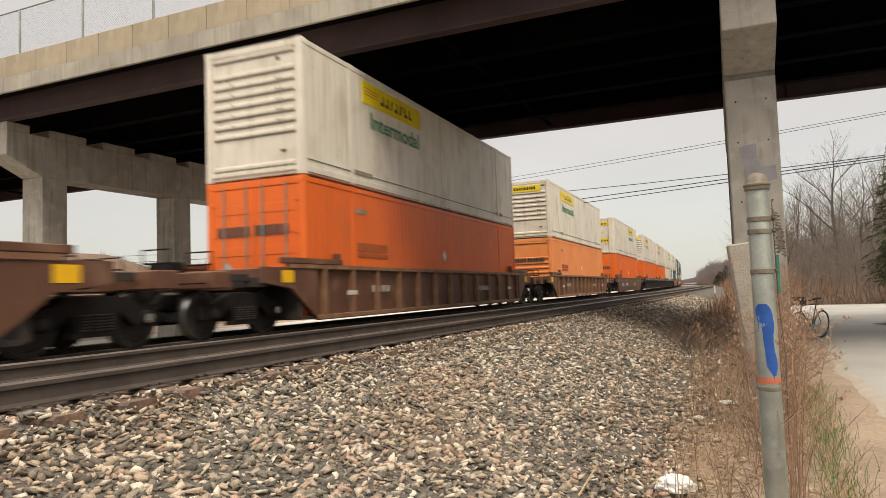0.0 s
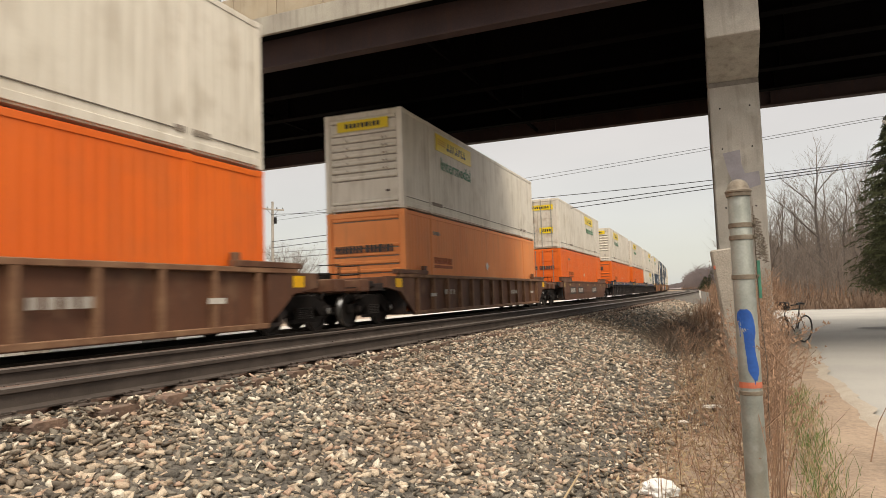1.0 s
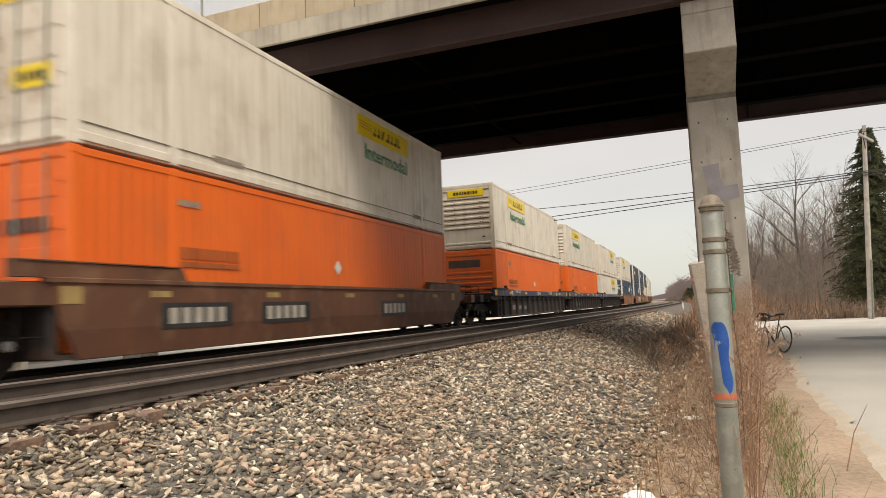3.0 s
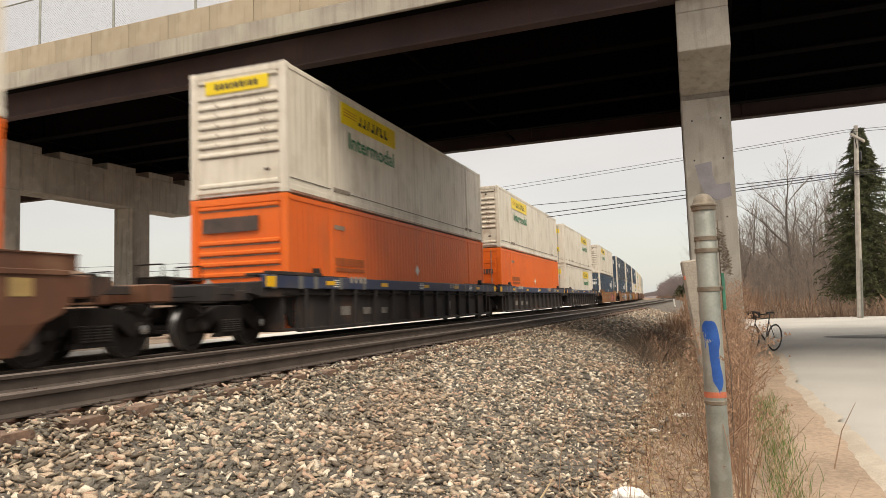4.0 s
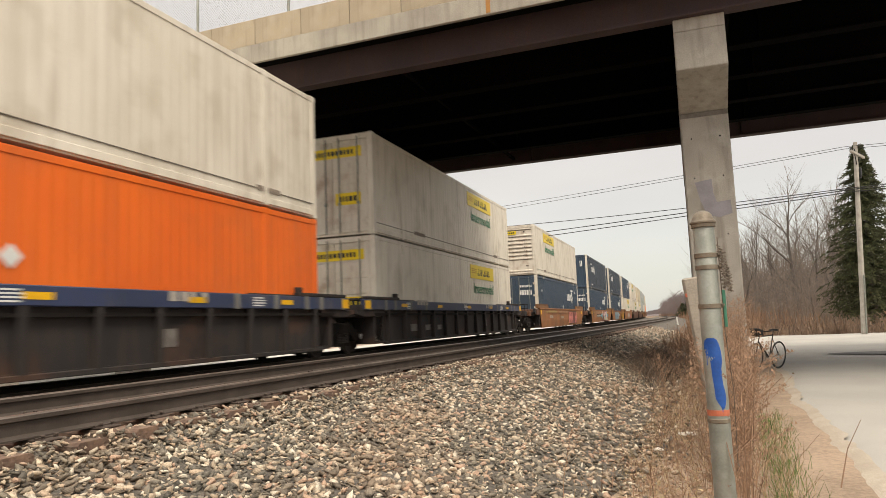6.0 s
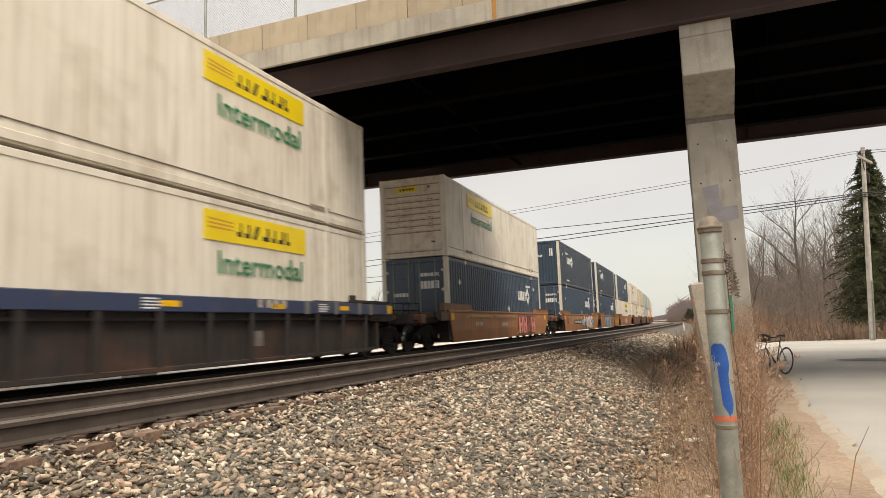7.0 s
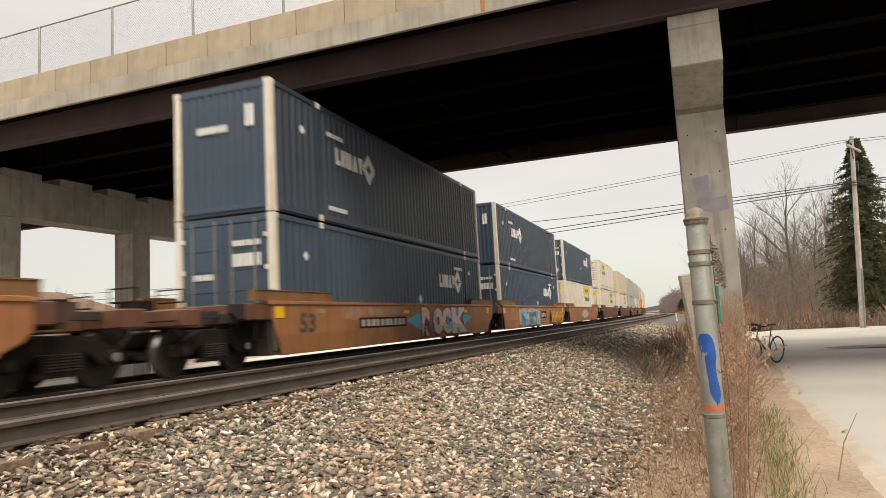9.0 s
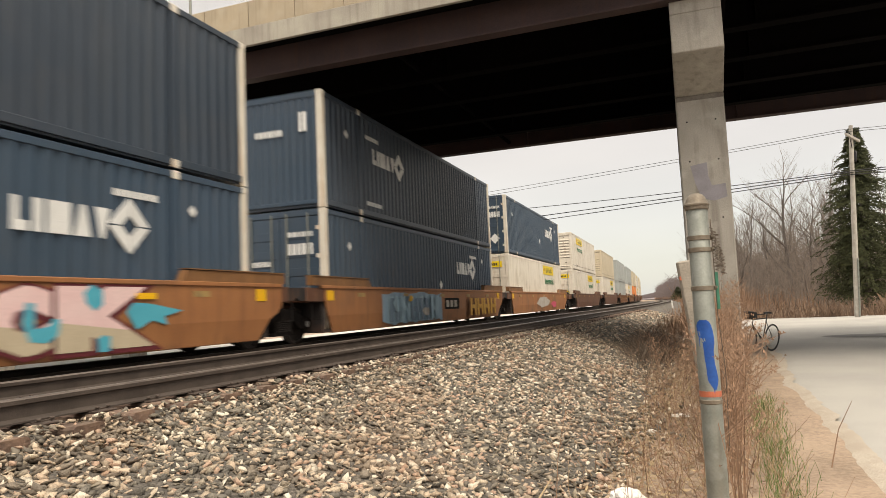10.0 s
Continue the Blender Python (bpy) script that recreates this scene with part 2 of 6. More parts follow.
M_ochre = mat("ochre_spray_paint", (0.58, 0.31, 0.05), (0.52, 0.27, 0.04), 2.0, 0.6, 0, 0, 50)
M_bluepaint = mat("blue_spray_paint", (0.016, 0.085, 0.33), (0.012, 0.065, 0.27), 12.0, 0.4, 0, 0, 60)
M_bandred = mat("orange_red_tape", (0.52, 0.15, 0.08), (0.43, 0.12, 0.07), 12.0, 0.6, 0, 0, 60)
M_lilac = mat("lilac_grey_overpaint", (0.26, 0.245, 0.265), (0.22, 0.205, 0.22), 4.0, 0.8, 0, 0.1, 60)
M_bark = mat("grey_bark", (0.145, 0.125, 0.11), (0.10, 0.085, 0.075), 4.0, 0.95, 0, 0.5, 30, 0.2, rand=0.15)
M_twig = mat("bare_brown_twigs", (0.20, 0.165, 0.14), (0.155, 0.125, 0.105), 1.0, 0.95, 0, 0, 30, 0.15, island=0.25)
M_weed = mat("dry_weed_stalks", (0.27, 0.165, 0.105), (0.19, 0.115, 0.075), 2.0, 0.9, 0, 0, 60, 0.15, island=0.35)
M_bramble = mat("dark_bramble_stems", (0.13, 0.095, 0.068), (0.085, 0.065, 0.05), 2.0, 0.9, 0, 0, 60, 0.15, island=0.35)
M_straw = mat("dead_grass", (0.40, 0.30, 0.18), (0.32, 0.23, 0.135), 2.0, 0.9, 0, 0, 60, 0.15, island=0.35)
M_grass = mat("young_green_grass", (0.10, 0.16, 0.035), (0.075, 0.12, 0.03), 3.0, 0.8, 0, 0, 60, 0.15, island=0.3)
M_needle = mat("dark_conifer_needles", (0.060, 0.066, 0.026), (0.040, 0.046, 0.020), 2.0, 0.9, 0, 0, 60, 0.2, island=0.4)
M_pole = mat("weathered_pole_wood", (0.46, 0.43, 0.38), (0.35, 0.32, 0.28), 3.0, 0.9, 0, 0.3, 40, 0.15, (GRIME, 0.4))
M_dark = mat("dark_metal", (0.03, 0.03, 0.032), (0.02, 0.02, 0.022), 5.0, 0.4, 0.4, 0, 50)
M_rubber = mat("black_rubber", (0.018, 0.018, 0.018), (0.025, 0.025, 0.025), 8.0, 0.8, 0, 0.1, 80)
M_plastic = mat("crumpled_white_plastic", (0.74, 0.73, 0.70), (0.62, 0.60, 0.56), 8.0, 0.45, 0, 0.3, 40)
M_greentape = mat("green_painted_steel", (0.05, 0.20, 0.13), (0.04, 0.15, 0.10), 9.0, 0.5, 0, 0, 50)
M_cardboard = mat("pale_litter", (0.62, 0.58, 0.52), (0.52, 0.48, 0.42), 9.0, 0.8, 0, 0.1, 50)
# far woods: distance haze is mixed into this colour, greyer than M_twig
M_hill = mat("hazy_bare_woods", (0.165, 0.135, 0.135), (0.20, 0.165, 0.16), 0.12, 1.0, 0, 0.3, 0.8, 0.15)
M_brush = mat("brown_brush_stems", (0.235, 0.155, 0.105), (0.165, 0.115, 0.085), 0.6, 0.95, 0, 0, 60, 0.15, island=0.35)
M_cast = mat("rusty_cast_fitting", (0.225, 0.19, 0.145), (0.15, 0.12, 0.09), 14.0, 0.6, 0.35, 0.15, 90, 0.15, None, ((0.27, 0.26, 0.22), 0.5, 18.0))
M_rustwire = mat("rusty_wire", (0.10, 0.075, 0.055), (0.17, 0.13, 0.10), 40.0, 0.6, 0.4, 0, 60)
M_block = mat("old_grey_timber", (0.34, 0.30, 0.25), (0.26, 0.23, 0.19), 6.0, 0.9, 0, 0.4, 50, 0.15, (GRIME, 0.4))

# ---- mesh helpers ----


class Shape:
    """Collects vertices and faces of one mesh."""

    def __init__(self):
        self.v, self.f = [], []

    def add(self, verts, faces):
        k = len(self.v)
        self.v += [tuple(p) for p in verts]
        self.f += [tuple(i + k for i in q) for q in faces]
        return self

    def box(self, x0, x1, y0, y1, z0, z1, c=0.0):
        """A box, with chamfered edges if c is given."""
        if c <= 0:
            vs = [(x, y, z) for x in (x0, x1) for y in (y0, y1) for z in (z0, z1)]
            return self.add(vs, [(0, 1, 3, 2), (4, 6, 7, 5), (0, 4, 5, 1), (2, 3, 7, 6), (0, 2, 6, 4), (1, 5, 7, 3)])
        lo, hi = (x0, y0, z0), (x1, y1, z1)
        vs, ids = [], {}
        for sx in (0, 1):
            for sy in (0, 1):
                for sz in (0, 1):
                    for ax in range(3):
                        s = (sx, sy, sz)
                        p = [(hi[k] - c if s[k] else lo[k] + c) for k in range(3)]
                        p[ax] = hi[ax] if s[ax] else lo[ax]
                        ids[(sx, sy, sz, ax)] = len(vs)
                        vs.append(p)
        fs = []
        for ax in range(3):
            b, d = (ax + 1) % 3, (ax + 2) % 3
            for s in (0, 1):
                ring = []
                for u, w in ((0, 0), (1, 0), (1, 1), (0, 1)):
                    q = [0, 0, 0]
                    q[ax], q[b], q[d] = s, u, w
                    ring.append(ids[(*q, ax)])
                fs.append(ring if s else ring[::-1])
            for u in (0, 1):
                for w in (0, 1):
                    q0, q1 = [0, 0, 0], [0, 0, 0]
                    q0[b], q0[d], q1[b], q1[d] = u, w, u, w
                    q0[ax], q1[ax] = 0, 1
                    r = [ids[(*q0, b)], ids[(*q1, b)], ids[(*q1, d)], ids[(*q0, d)]]
                    fs.append(r if (u == w) == False else r[::-1])
        for sx in (0, 1):
            for sy in (0, 1):
                for sz in (0, 1):
                    fs.append([ids[(sx, sy, sz, a)] for a in range(3)])
        return self.add(vs, fs)

    def prism(self, poly, axis, a, b):
        """A polygon of two coordinates drawn along an axis (0, 1 or 2) from a to b."""
        k = len(poly)
        vs = []
        for s in (a, b):
            for p, q in poly:
                vs.append((s, p, q) if axis == 0 else (p, s, q) if axis == 1 else (p, q, s))
        fs = [tuple(range(k)), tuple(range(2 * k - 1, k - 1, -1))]
        fs += [(i, (i + 1) % k, (i + 1) % k + k, i + k) for i in range(k)]
        return self.add(vs, fs)

    def tube(self, pts, radii, sides=8, caps=True):
        """A round tube through points with a radius at each."""
        pts = [Vector(p) for p in pts]
        if not isinstance(radii, (list, tuple)):
            radii = [radii] * len(pts)
        k0 = len(self.v)
        up = None
        for i, p in enumerate(pts):
            d = (pts[min(i + 1, len(pts) - 1)] - pts[max(i - 1, 0)]).normalized()
            if up is None:
                up = Vector((0, 0, 1)) if abs(d.z) < 0.9 else Vector((1, 0, 0))
            side = d.cross(up).normalized()
            up = side.cross(d).normalized()
            for j in range(sides):
                an = 2 * math.pi * j / sides
                q = p + (side * math.cos(an) + up * math.sin(an)) * radii[i]
                self.v.append(tuple(q))
        for i in range(len(pts) - 1):
            for j in range(sides):
                a, b = k0 + i * sides + j, k0 + i * sides + (j + 1) % sides
                self.f.append((a, b, b + sides, a + sides))
        if caps:
            self.f.append(tuple(range(k0 + sides - 1, k0 - 1, -1)))
            e = k0 + (len(pts) - 1) * sides
            self.f.append(tuple(range(e, e + sides)))
        return self

    def lathe(self, prof, cx=0, cy=0, cz=0, axis=2, sides=20):
        """Turns (radius, height) pairs round an axis."""
        k0 = len(self.v)
        for r, h in prof:
            for j in range(sides):
                an = 2 * math.pi * j / sides
                a, b = r * math.cos(an), r * math.sin(an)
                self.v.append((cx + a, cy + b, cz + h) if axis == 2 else (cx + h, cy + a, cz + b))
        for i in range(len(prof) - 1):
            for j in range(sides):
                a, b = k0 + i * sides + j, k0 + i * sides + (j + 1) % sides
                self.f.append((a, b, b + sides, a + sides))
        self.f.append(tuple(range(k0 + sides - 1, k0 - 1, -1)))
        e = k0 + (len(prof) - 1) * sides
        self.f.append(tuple(range(e, e + sides)))
        return self

    def mesh(self, name, material, smooth=False):
        me = bpy.data.meshes.new(name)
        me.from_pydata(self.v, [], self.f)
        me.materials.append(material)
        me.update()
        if smooth:
            me.polygons.foreach_set("use_smooth", [True] * len(me.polygons))
            me.set_sharp_from_angle(angle=radians(38))
        return me


def fix_normals(me):
    bm = bmesh.new()
    bm.from_mesh(me)
    bmesh.ops.recalc_face_normals(bm, faces=bm.faces)
    bm.to_mesh(me)
    bm.free()


def part(name, shape, material, parent=None, label="", smooth=False, m=None):
    """Links a shape as one mesh object under a thing or a part."""
    me = shape.mesh(name, material, smooth)
    fix_normals(me)
    ob = new(name, me)
    if parent:
        ob.parent = parent
    if m:
        ob.matrix_basis = m
    if label:
        tagged(ob, label)
    return ob


def again(ob, name, m):
    """One more piece on the mesh of ob, under the same parent."""
    o = new(name, ob.data)
    o.parent = ob.parent
    o.matrix_basis = m
    return o


def thing(name, label, category, group="", kind="", m=None):
    ob = new(name)
    ob.empty_display_size = 0.2
    if m:
        ob.matrix_basis = m
    return tagged(ob, label, category, group, kind)


def single(name, shape, material, label, category, group="", kind="", smooth=False, m=None):
    ob = part(name, shape, material, None, "", smooth, m)
    return tagged(ob, label, category, group, kind)


def text_shape(words, height, grow=0.006):
    """Flat letters from the built-in font, as a mesh in x (along) and z (up)."""
    cu = bpy.data.curves.new("letters", "FONT")
    cu.body = words
    cu.size = height / 0.7
    cu.extrude = 0.002
    cu.offset = grow
    cu.resolution_u = 2
    ob = bpy.data.objects.new("letters", cu)
    me = bpy.data.meshes.new_from_object(ob)
    s = Shape()
    xs = [v.co.x for v in me.vertices]
    x0 = min(xs)
    s.add([(v.co.x - x0, 0.0, v.co.y) for v in me.vertices], [tuple(p.vertices) for p in me.polygons])
    # thickness was along z of the text
    for i, v in enumerate(me.vertices):
        s.v[i] = (v.co.x - x0, -v.co.z, v.co.y)
    bpy.data.objects.remove(ob)
    bpy.data.curves.remove(cu)
    return s, max(xs) - x0


rng = random.Random(7)
nrg = np.random.default_rng(11)

# ---- the lie of the land ----
RAIL_Z = 0.79        # rail top of the near, empty track
TRAIN_Z = 0.60       # rail top of the train's track
GROUND_Z = -0.15


def train_x(y):
    """The middle of the train's track."""
    return -9.415 + 0.015 * y - max(0.0, y - 50.0) ** 2 / 7000.0


def near_x(y):
    """The middle of the empty track."""
    if y < 45:
        return -5.1 + 0.055 * (y - 4)
    d = y - 45
    return -2.85 + 0.055 * d - d * d / 2700.0


def ground_z(x, y):
    nx = near_x(y) if y < 200 else train_x(y) + 5
    a = nx + 1.2
    b = a + 3.05
    if x > b:
        z = GROUND_Z - 0.05 + 0.05 * min(1.0, (x - b) / 1.2)
    elif x > a:
        z = 0.545 + (GROUND_Z - 0.05 - 0.545) * (x - a) / (b - a)
    elif x > nx - 1.6:
        z = 0.545
    elif x > train_x(y) - 3.0:
        z = 0.38
    else:
        z = max(-0.3, 0.38 - (train_x(y) - 3.0 - x) * 0.3)
    return z


def make_ground():
    xs = np.concatenate([np.linspace(-2500, -60, 14), np.linspace(-50, -14, 13), np.linspace(-13, 6, 96), np.linspace(7, 40, 24), np.linspace(50, 2500, 16)])
    ys = np.concatenate([np.linspace(-300, -10, 12), np.linspace(-8, 45, 107), np.linspace(47, 140, 40), np.linspace(150, 600, 40), np.linspace(700, 3000, 10)])
    vs = []
    for y in ys:
        for x in xs:
            z = ground_z(x, y)
            z += (0.03 if x < 0.6 else 0.008) * noise.noise((x * 0.8, y * 0.8, 0)) + (0.012 if x < 0.6 else 0.005) * noise.noise((x * 3, y * 3, 4))
            vs.append((x, y, z - 0.03))
    nx_ = len(xs)
    fs = [(j * nx_ + i, j * nx_ + i + 1, (j + 1) * nx_ + i + 1, (j + 1) * nx_ + i) for j in range(len(ys) - 1) for i in range(nx_ - 1)]
    m = mat("ground_earth", (0.32, 0.235, 0.17), (0.245, 0.18, 0.13), 0.9, 0.95, 0, 0.6, 25, 0.25, None, ((0.37, 0.28, 0.20), 0.6, 2.3))
    s = Shape().add(vs, fs)
    ob = part("ground", s, m, smooth=True)
    tagged(ob, "bare brown earth and trodden dirt beside the railway", "ground", kind="structure")


make_ground()


def make_road():
    """Pale asphalt with a ragged edge, wider beyond the bridge where it meets another street."""
    left = [(1.05, -20), (1.15, -8), (1.3, 0), (1.45, 4), (1.52, 6), (1.68, 9), (1.80, 12.5), (2.2, 16), (2.4, 20), (2.9, 25), (2.6, 30), (0.8, 36), (-1, 40)]
    vs, fs = [], []
    ny = 620
    for j in range(ny + 1):
        y = -20 + 62.0 * j / ny
        for (xa, ya), (xb, yb) in zip(left, left[1:]):
            if ya <= y <= yb:
                x0 = xa + (xb - xa) * (y - ya) / (yb - ya)
                break
        else:
            x0 = left[-1][0]
        x0 += 0.10 * noise.noise((0, y * 0.9, 2)) + 0.035 * noise.noise((0, y * 4, 7))
        row = [x0, x0 + 0.25, x0 + 0.8, 4, 7, 12, 30, 80]
        for k, x in enumerate(row):
            x = max(x, x0 + 0.02 * k)
            z = GROUND_Z + (-0.04 if k == 0 else 0.0 if k == 1 else 0.012 + 0.015 * noise.noise((x * 0.5, y * 0.5, 3)))
            vs.append((x, y, z))
    w = 8
    for j in range(ny):
        for i in range(w - 1):
            fs.append((j * w + i, j * w + i + 1, (j + 1) * w + i + 1, (j + 1) * w + i))
    ob = part("road", Shape().add(vs, fs), M_asphalt, smooth=True)
    tagged(ob, "pale worn asphalt road with a crumbling edge", "road", kind="structure")
    # pale sand and grit washed along the edge
    s = Shape()
    for j in range(ny + 1):
        x0, y, z = vs[j * w]
        a = 0.05 + 0.05 * noise.noise((3, y * 0.8, 1)) + 0.05 * noise.noise((3, y * 4, 1)) + 0.04 * noise.noise((3, y * 11, 1))
        b = 0.10 + 0.05 * noise.noise((5, y * 0.7, 8)) + 0.06 * noise.noise((5, y * 3, 8)) + 0.04 * noise.noise((5, y * 9, 8))
        s.v += [(x0 - max(0.05, a) - 0.10, y, GROUND_Z - 0.075), (x0 - 0.02, y, GROUND_Z - 0.012), (x0 + max(0.05, b), y, GROUND_Z + 0.012)]
    for j in range(ny):
        for i in range(2):
            s.f.append((j * 3 + i, j * 3 + i + 1, j * 3 + i + 4, j * 3 + i + 3))
    ob = part("sandy_edge", s, mat("pale_road_grit", (0.42, 0.365, 0.30), (0.36, 0.305, 0.245), 3.0, 0.95, 0, 0.4, 70, 0.2), smooth=True)
    tagged(ob, "pale sand and grit along the road edge", "road edge", kind="structure")
    # darker patches
    s = Shape()
    for yc, xc, w_, l_ in ((23.5, 6.6, 2.2, 0.9), (26, 10.5, 3.5, 0.7)):
        ring = [(xc + w_ * math.cos(a) * (1 + 0.2 * noise.noise((a * 2, yc, 0))), yc + l_ * math.sin(a) * (1 + 0.2 * noise.noise((a * 3, yc, 5))), GROUND_Z + 0.034) for a in [2 * math.pi * k / 28 for k in range(28)]]
        s.add(ring, [tuple(range(28))])
    ob = part("road_patch", s, mat("dark_road_patch", (0.13, 0.125, 0.12), (0.17, 0.16, 0.15), 2.0, 0.9, 0, 0.2, 80))
    tagged(ob, "darker patches in the asphalt", "road patch", kind="structure")


make_road()


def make_pale_strip():
    vs, fs = [], []
    ys = np.linspace(-30, 260, 90)
    for y in ys:
        for dx in (-4.6, -9, -16):
            x = train_x(y) + dx
            vs.append((x, y, ground_z(x, y) + 0.03))
    for j in range(len(ys) - 1):
        for i in range(2):
            fs.append((j * 3 + i, j * 3 + i + 1, (j + 1) * 3 + i + 1, (j + 1) * 3 + i))
    ob = part("gravel_lane", Shape().add(vs, fs), M_pale)
    tagged(ob, "pale gravel service lane beyond the tracks", "gravel lane", kind="structure")


make_pale_strip()


def make_ballast_bed():
    """Packed gravel under the loose stones, darkened to paint shade into their gaps."""
    offs = [-8.2, -6.5, -4, -1.7, -1.5, 0, 1.2, 1.25, 2.2, 3.2, 4.0, 4.5]
    ys = list(np.linspace(-8, 50, 100)) + list(np.linspace(53, 200, 50))
    vs, fs, w = [], [], len(offs)
    for y in ys:
        for k, o in enumerate(offs):
            x = near_x(y) + o + (0.25 * noise.noise((y * 0.6, o, 9)) if k == w - 1 else 0)
            vs.append((x, y, ground_z(x, y) + (0.002 if k < w - 1 else -0.06)))
    for j in range(len(ys) - 1):
        for i in range(w - 1):
            fs.append((j * w + i, j * w + i + 1, (j + 1) * w + i + 1, (j + 1) * w + i))
    m = mat("gap_shaded_gravel", (0.075, 0.066, 0.056), (0.13, 0.11, 0.09), 22.0, 0.95, 0, 1.0, 45, 0.45, None, ((0.06, 0.055, 0.05), 0.7, 30.0))
    ob = part("track_bed", Shape().add(vs, fs), m, smooth=True)
    tagged(ob, "packed grey-brown gravel bed, darkened to paint the shade between stones", "track bed", kind="structure")


make_ballast_bed()

# ---- rails and sleepers ----
RAIL_PROFILE = [(-0.07, 0), (0.07, 0), (0.07, 0.012), (0.012, 0.032), (0.009, 0.118), (0.036, 0.130), (0.037, 0.160), (0.028, 0.170), (-0.028, 0.170), (-0.037, 0.160), (-0.036, 0.130), (-0.009, 0.118), (-0.012, 0.032), (-0.07, 0.012)]


def make_rail(path, off, z, label):
    ys = list(np.linspace(-25, 60, 60)) + list(np.linspace(64, 420, 60))
    s, k = Shape(), len(RAIL_PROFILE)
    top = Shape()
    for y in ys:
        x = path(y) + off
        s.v += [(x + p, y, z - 0.17 + q) for p, q in RAIL_PROFILE]
        top.v += [(x + p, y, z + 0.0015 + (-0.012 if abs(p) > 0.03 else 0)) for p in (-0.0375, -0.028, 0.028, 0.0375)]
    for j in range(len(ys) - 1):
        for i in range(k):
            a, b = j * k + i, j * k + (i + 1) % k
            s.f.append((a, b, b + k, a + k))
        for i in range(3):
            top.f.append((j * 4 + i, j * 4 + i + 1, j * 4 + i + 5, j * 4 + i + 4))
    rail = single("rail", s, M_rail, label, "rail", "running rails", smooth=True)
    part("running_surface", top, M_rail_top, rail, "worn grey-brown running surface")


make_rail(near_x, 0.755, RAIL_Z, "rusty steel rail of the empty track, on wooden ties")
make_rail(near_x, -0.755, RAIL_Z, "rusty steel rail of the empty track, on wooden ties")
make_rail(train_x, 0.755, TRAIN_Z, "steel rail under the freight train")
make_rail(train_x, -0.755, TRAIN_Z, "steel rail under the freight train")


def tie_shape(seed):
    r = random.Random(seed)
    s = Shape()
    n = 9
    for i in range(n):
        x = -1.3 + 2.6 * i / (n - 1)
        e = 0.012 if 0 < i < n - 1 else 0.03
        w, h = 0.115 + r.uniform(-e, e) * 0.5, r.uniform(-e, e) * 0.5
        s.v += [(x, -w, -0.17), (x, w, -0.17), (x, w, -0.02 + h), (x, w - 0.02, h), (x, -w + 0.02, h), (x, -w, -0.02 + h)]
    for i in range(n - 1):
        for j in range(6):
            a, b = i * 6 + j, i * 6 + (j + 1) % 6
            s.f.append((a, b, b + 6, a + 6))
    s.f += [tuple(range(5, -1, -1)), tuple(range((n - 1) * 6, n * 6))]
    return s


def make_ties():
    plate = Shape().box(-0.18, 0.18, -0.09, 0.09, 0, 0.018, 0.006).box(-0.10, -0.078, -0.09, 0.09, 0.018, 0.028).box(0.078, 0.10, -0.09, 0.09, 0.018, 0.028)
    spike = Shape().lathe([(0.009, 0), (0.009, 0.016), (0.018, 0.02), (0.018, 0.028), (0.008, 0.034)], sides=8)
    masters = []
    for k in range(4):
        t = single("railway_tie", tie_shape(k), M_tie, "weathered creosoted wooden tie bedded in ballast", "railway tie", "ties of the empty track")
        for side in (0.755, -0.755):
            p = part("tie_plate", plate, M_plate, t, "rusted steel plate", m=pose(side, 0, 0.002))
            for dx, dy in ((0.125, 0.05), (-0.125, -0.05), (0.125, -0.055)):
                part("spike", spike, M_plate, p, m=pose(dx, dy, 0.016), smooth=True)
        masters.append(t)
    y, i = -3.0, 0
    while y < 46:
        h = -math.degrees(0.055)
        m = pose(near_x(y) + rng.uniform(-0.05, 0.05), y, RAIL_Z - 0.19 + rng.uniform(-0.008, 0.004), rng.uniform(-1, 1), 0, h + rng.uniform(-1.2, 1.2))
        if i < 4:
            masters[i].matrix_basis = m
        else:
            copy_thing(masters[i % 4], m)
        y += 0.53 + rng.uniform(-0.03, 0.03)
        i += 1
    far = Shape()
    for k in range(120):
        yy = -6 + k * 0.55
        far.box(train_x(yy) - 1.3, train_x(yy) + 1.3, yy - 0.11, yy + 0.11, TRAIN_Z - 0.34, TRAIN_Z - 0.172)
    single("railway_ties", far, M_tie, "dark wooden ties under the train", "railway ties", kind="stuff")


make_ties()


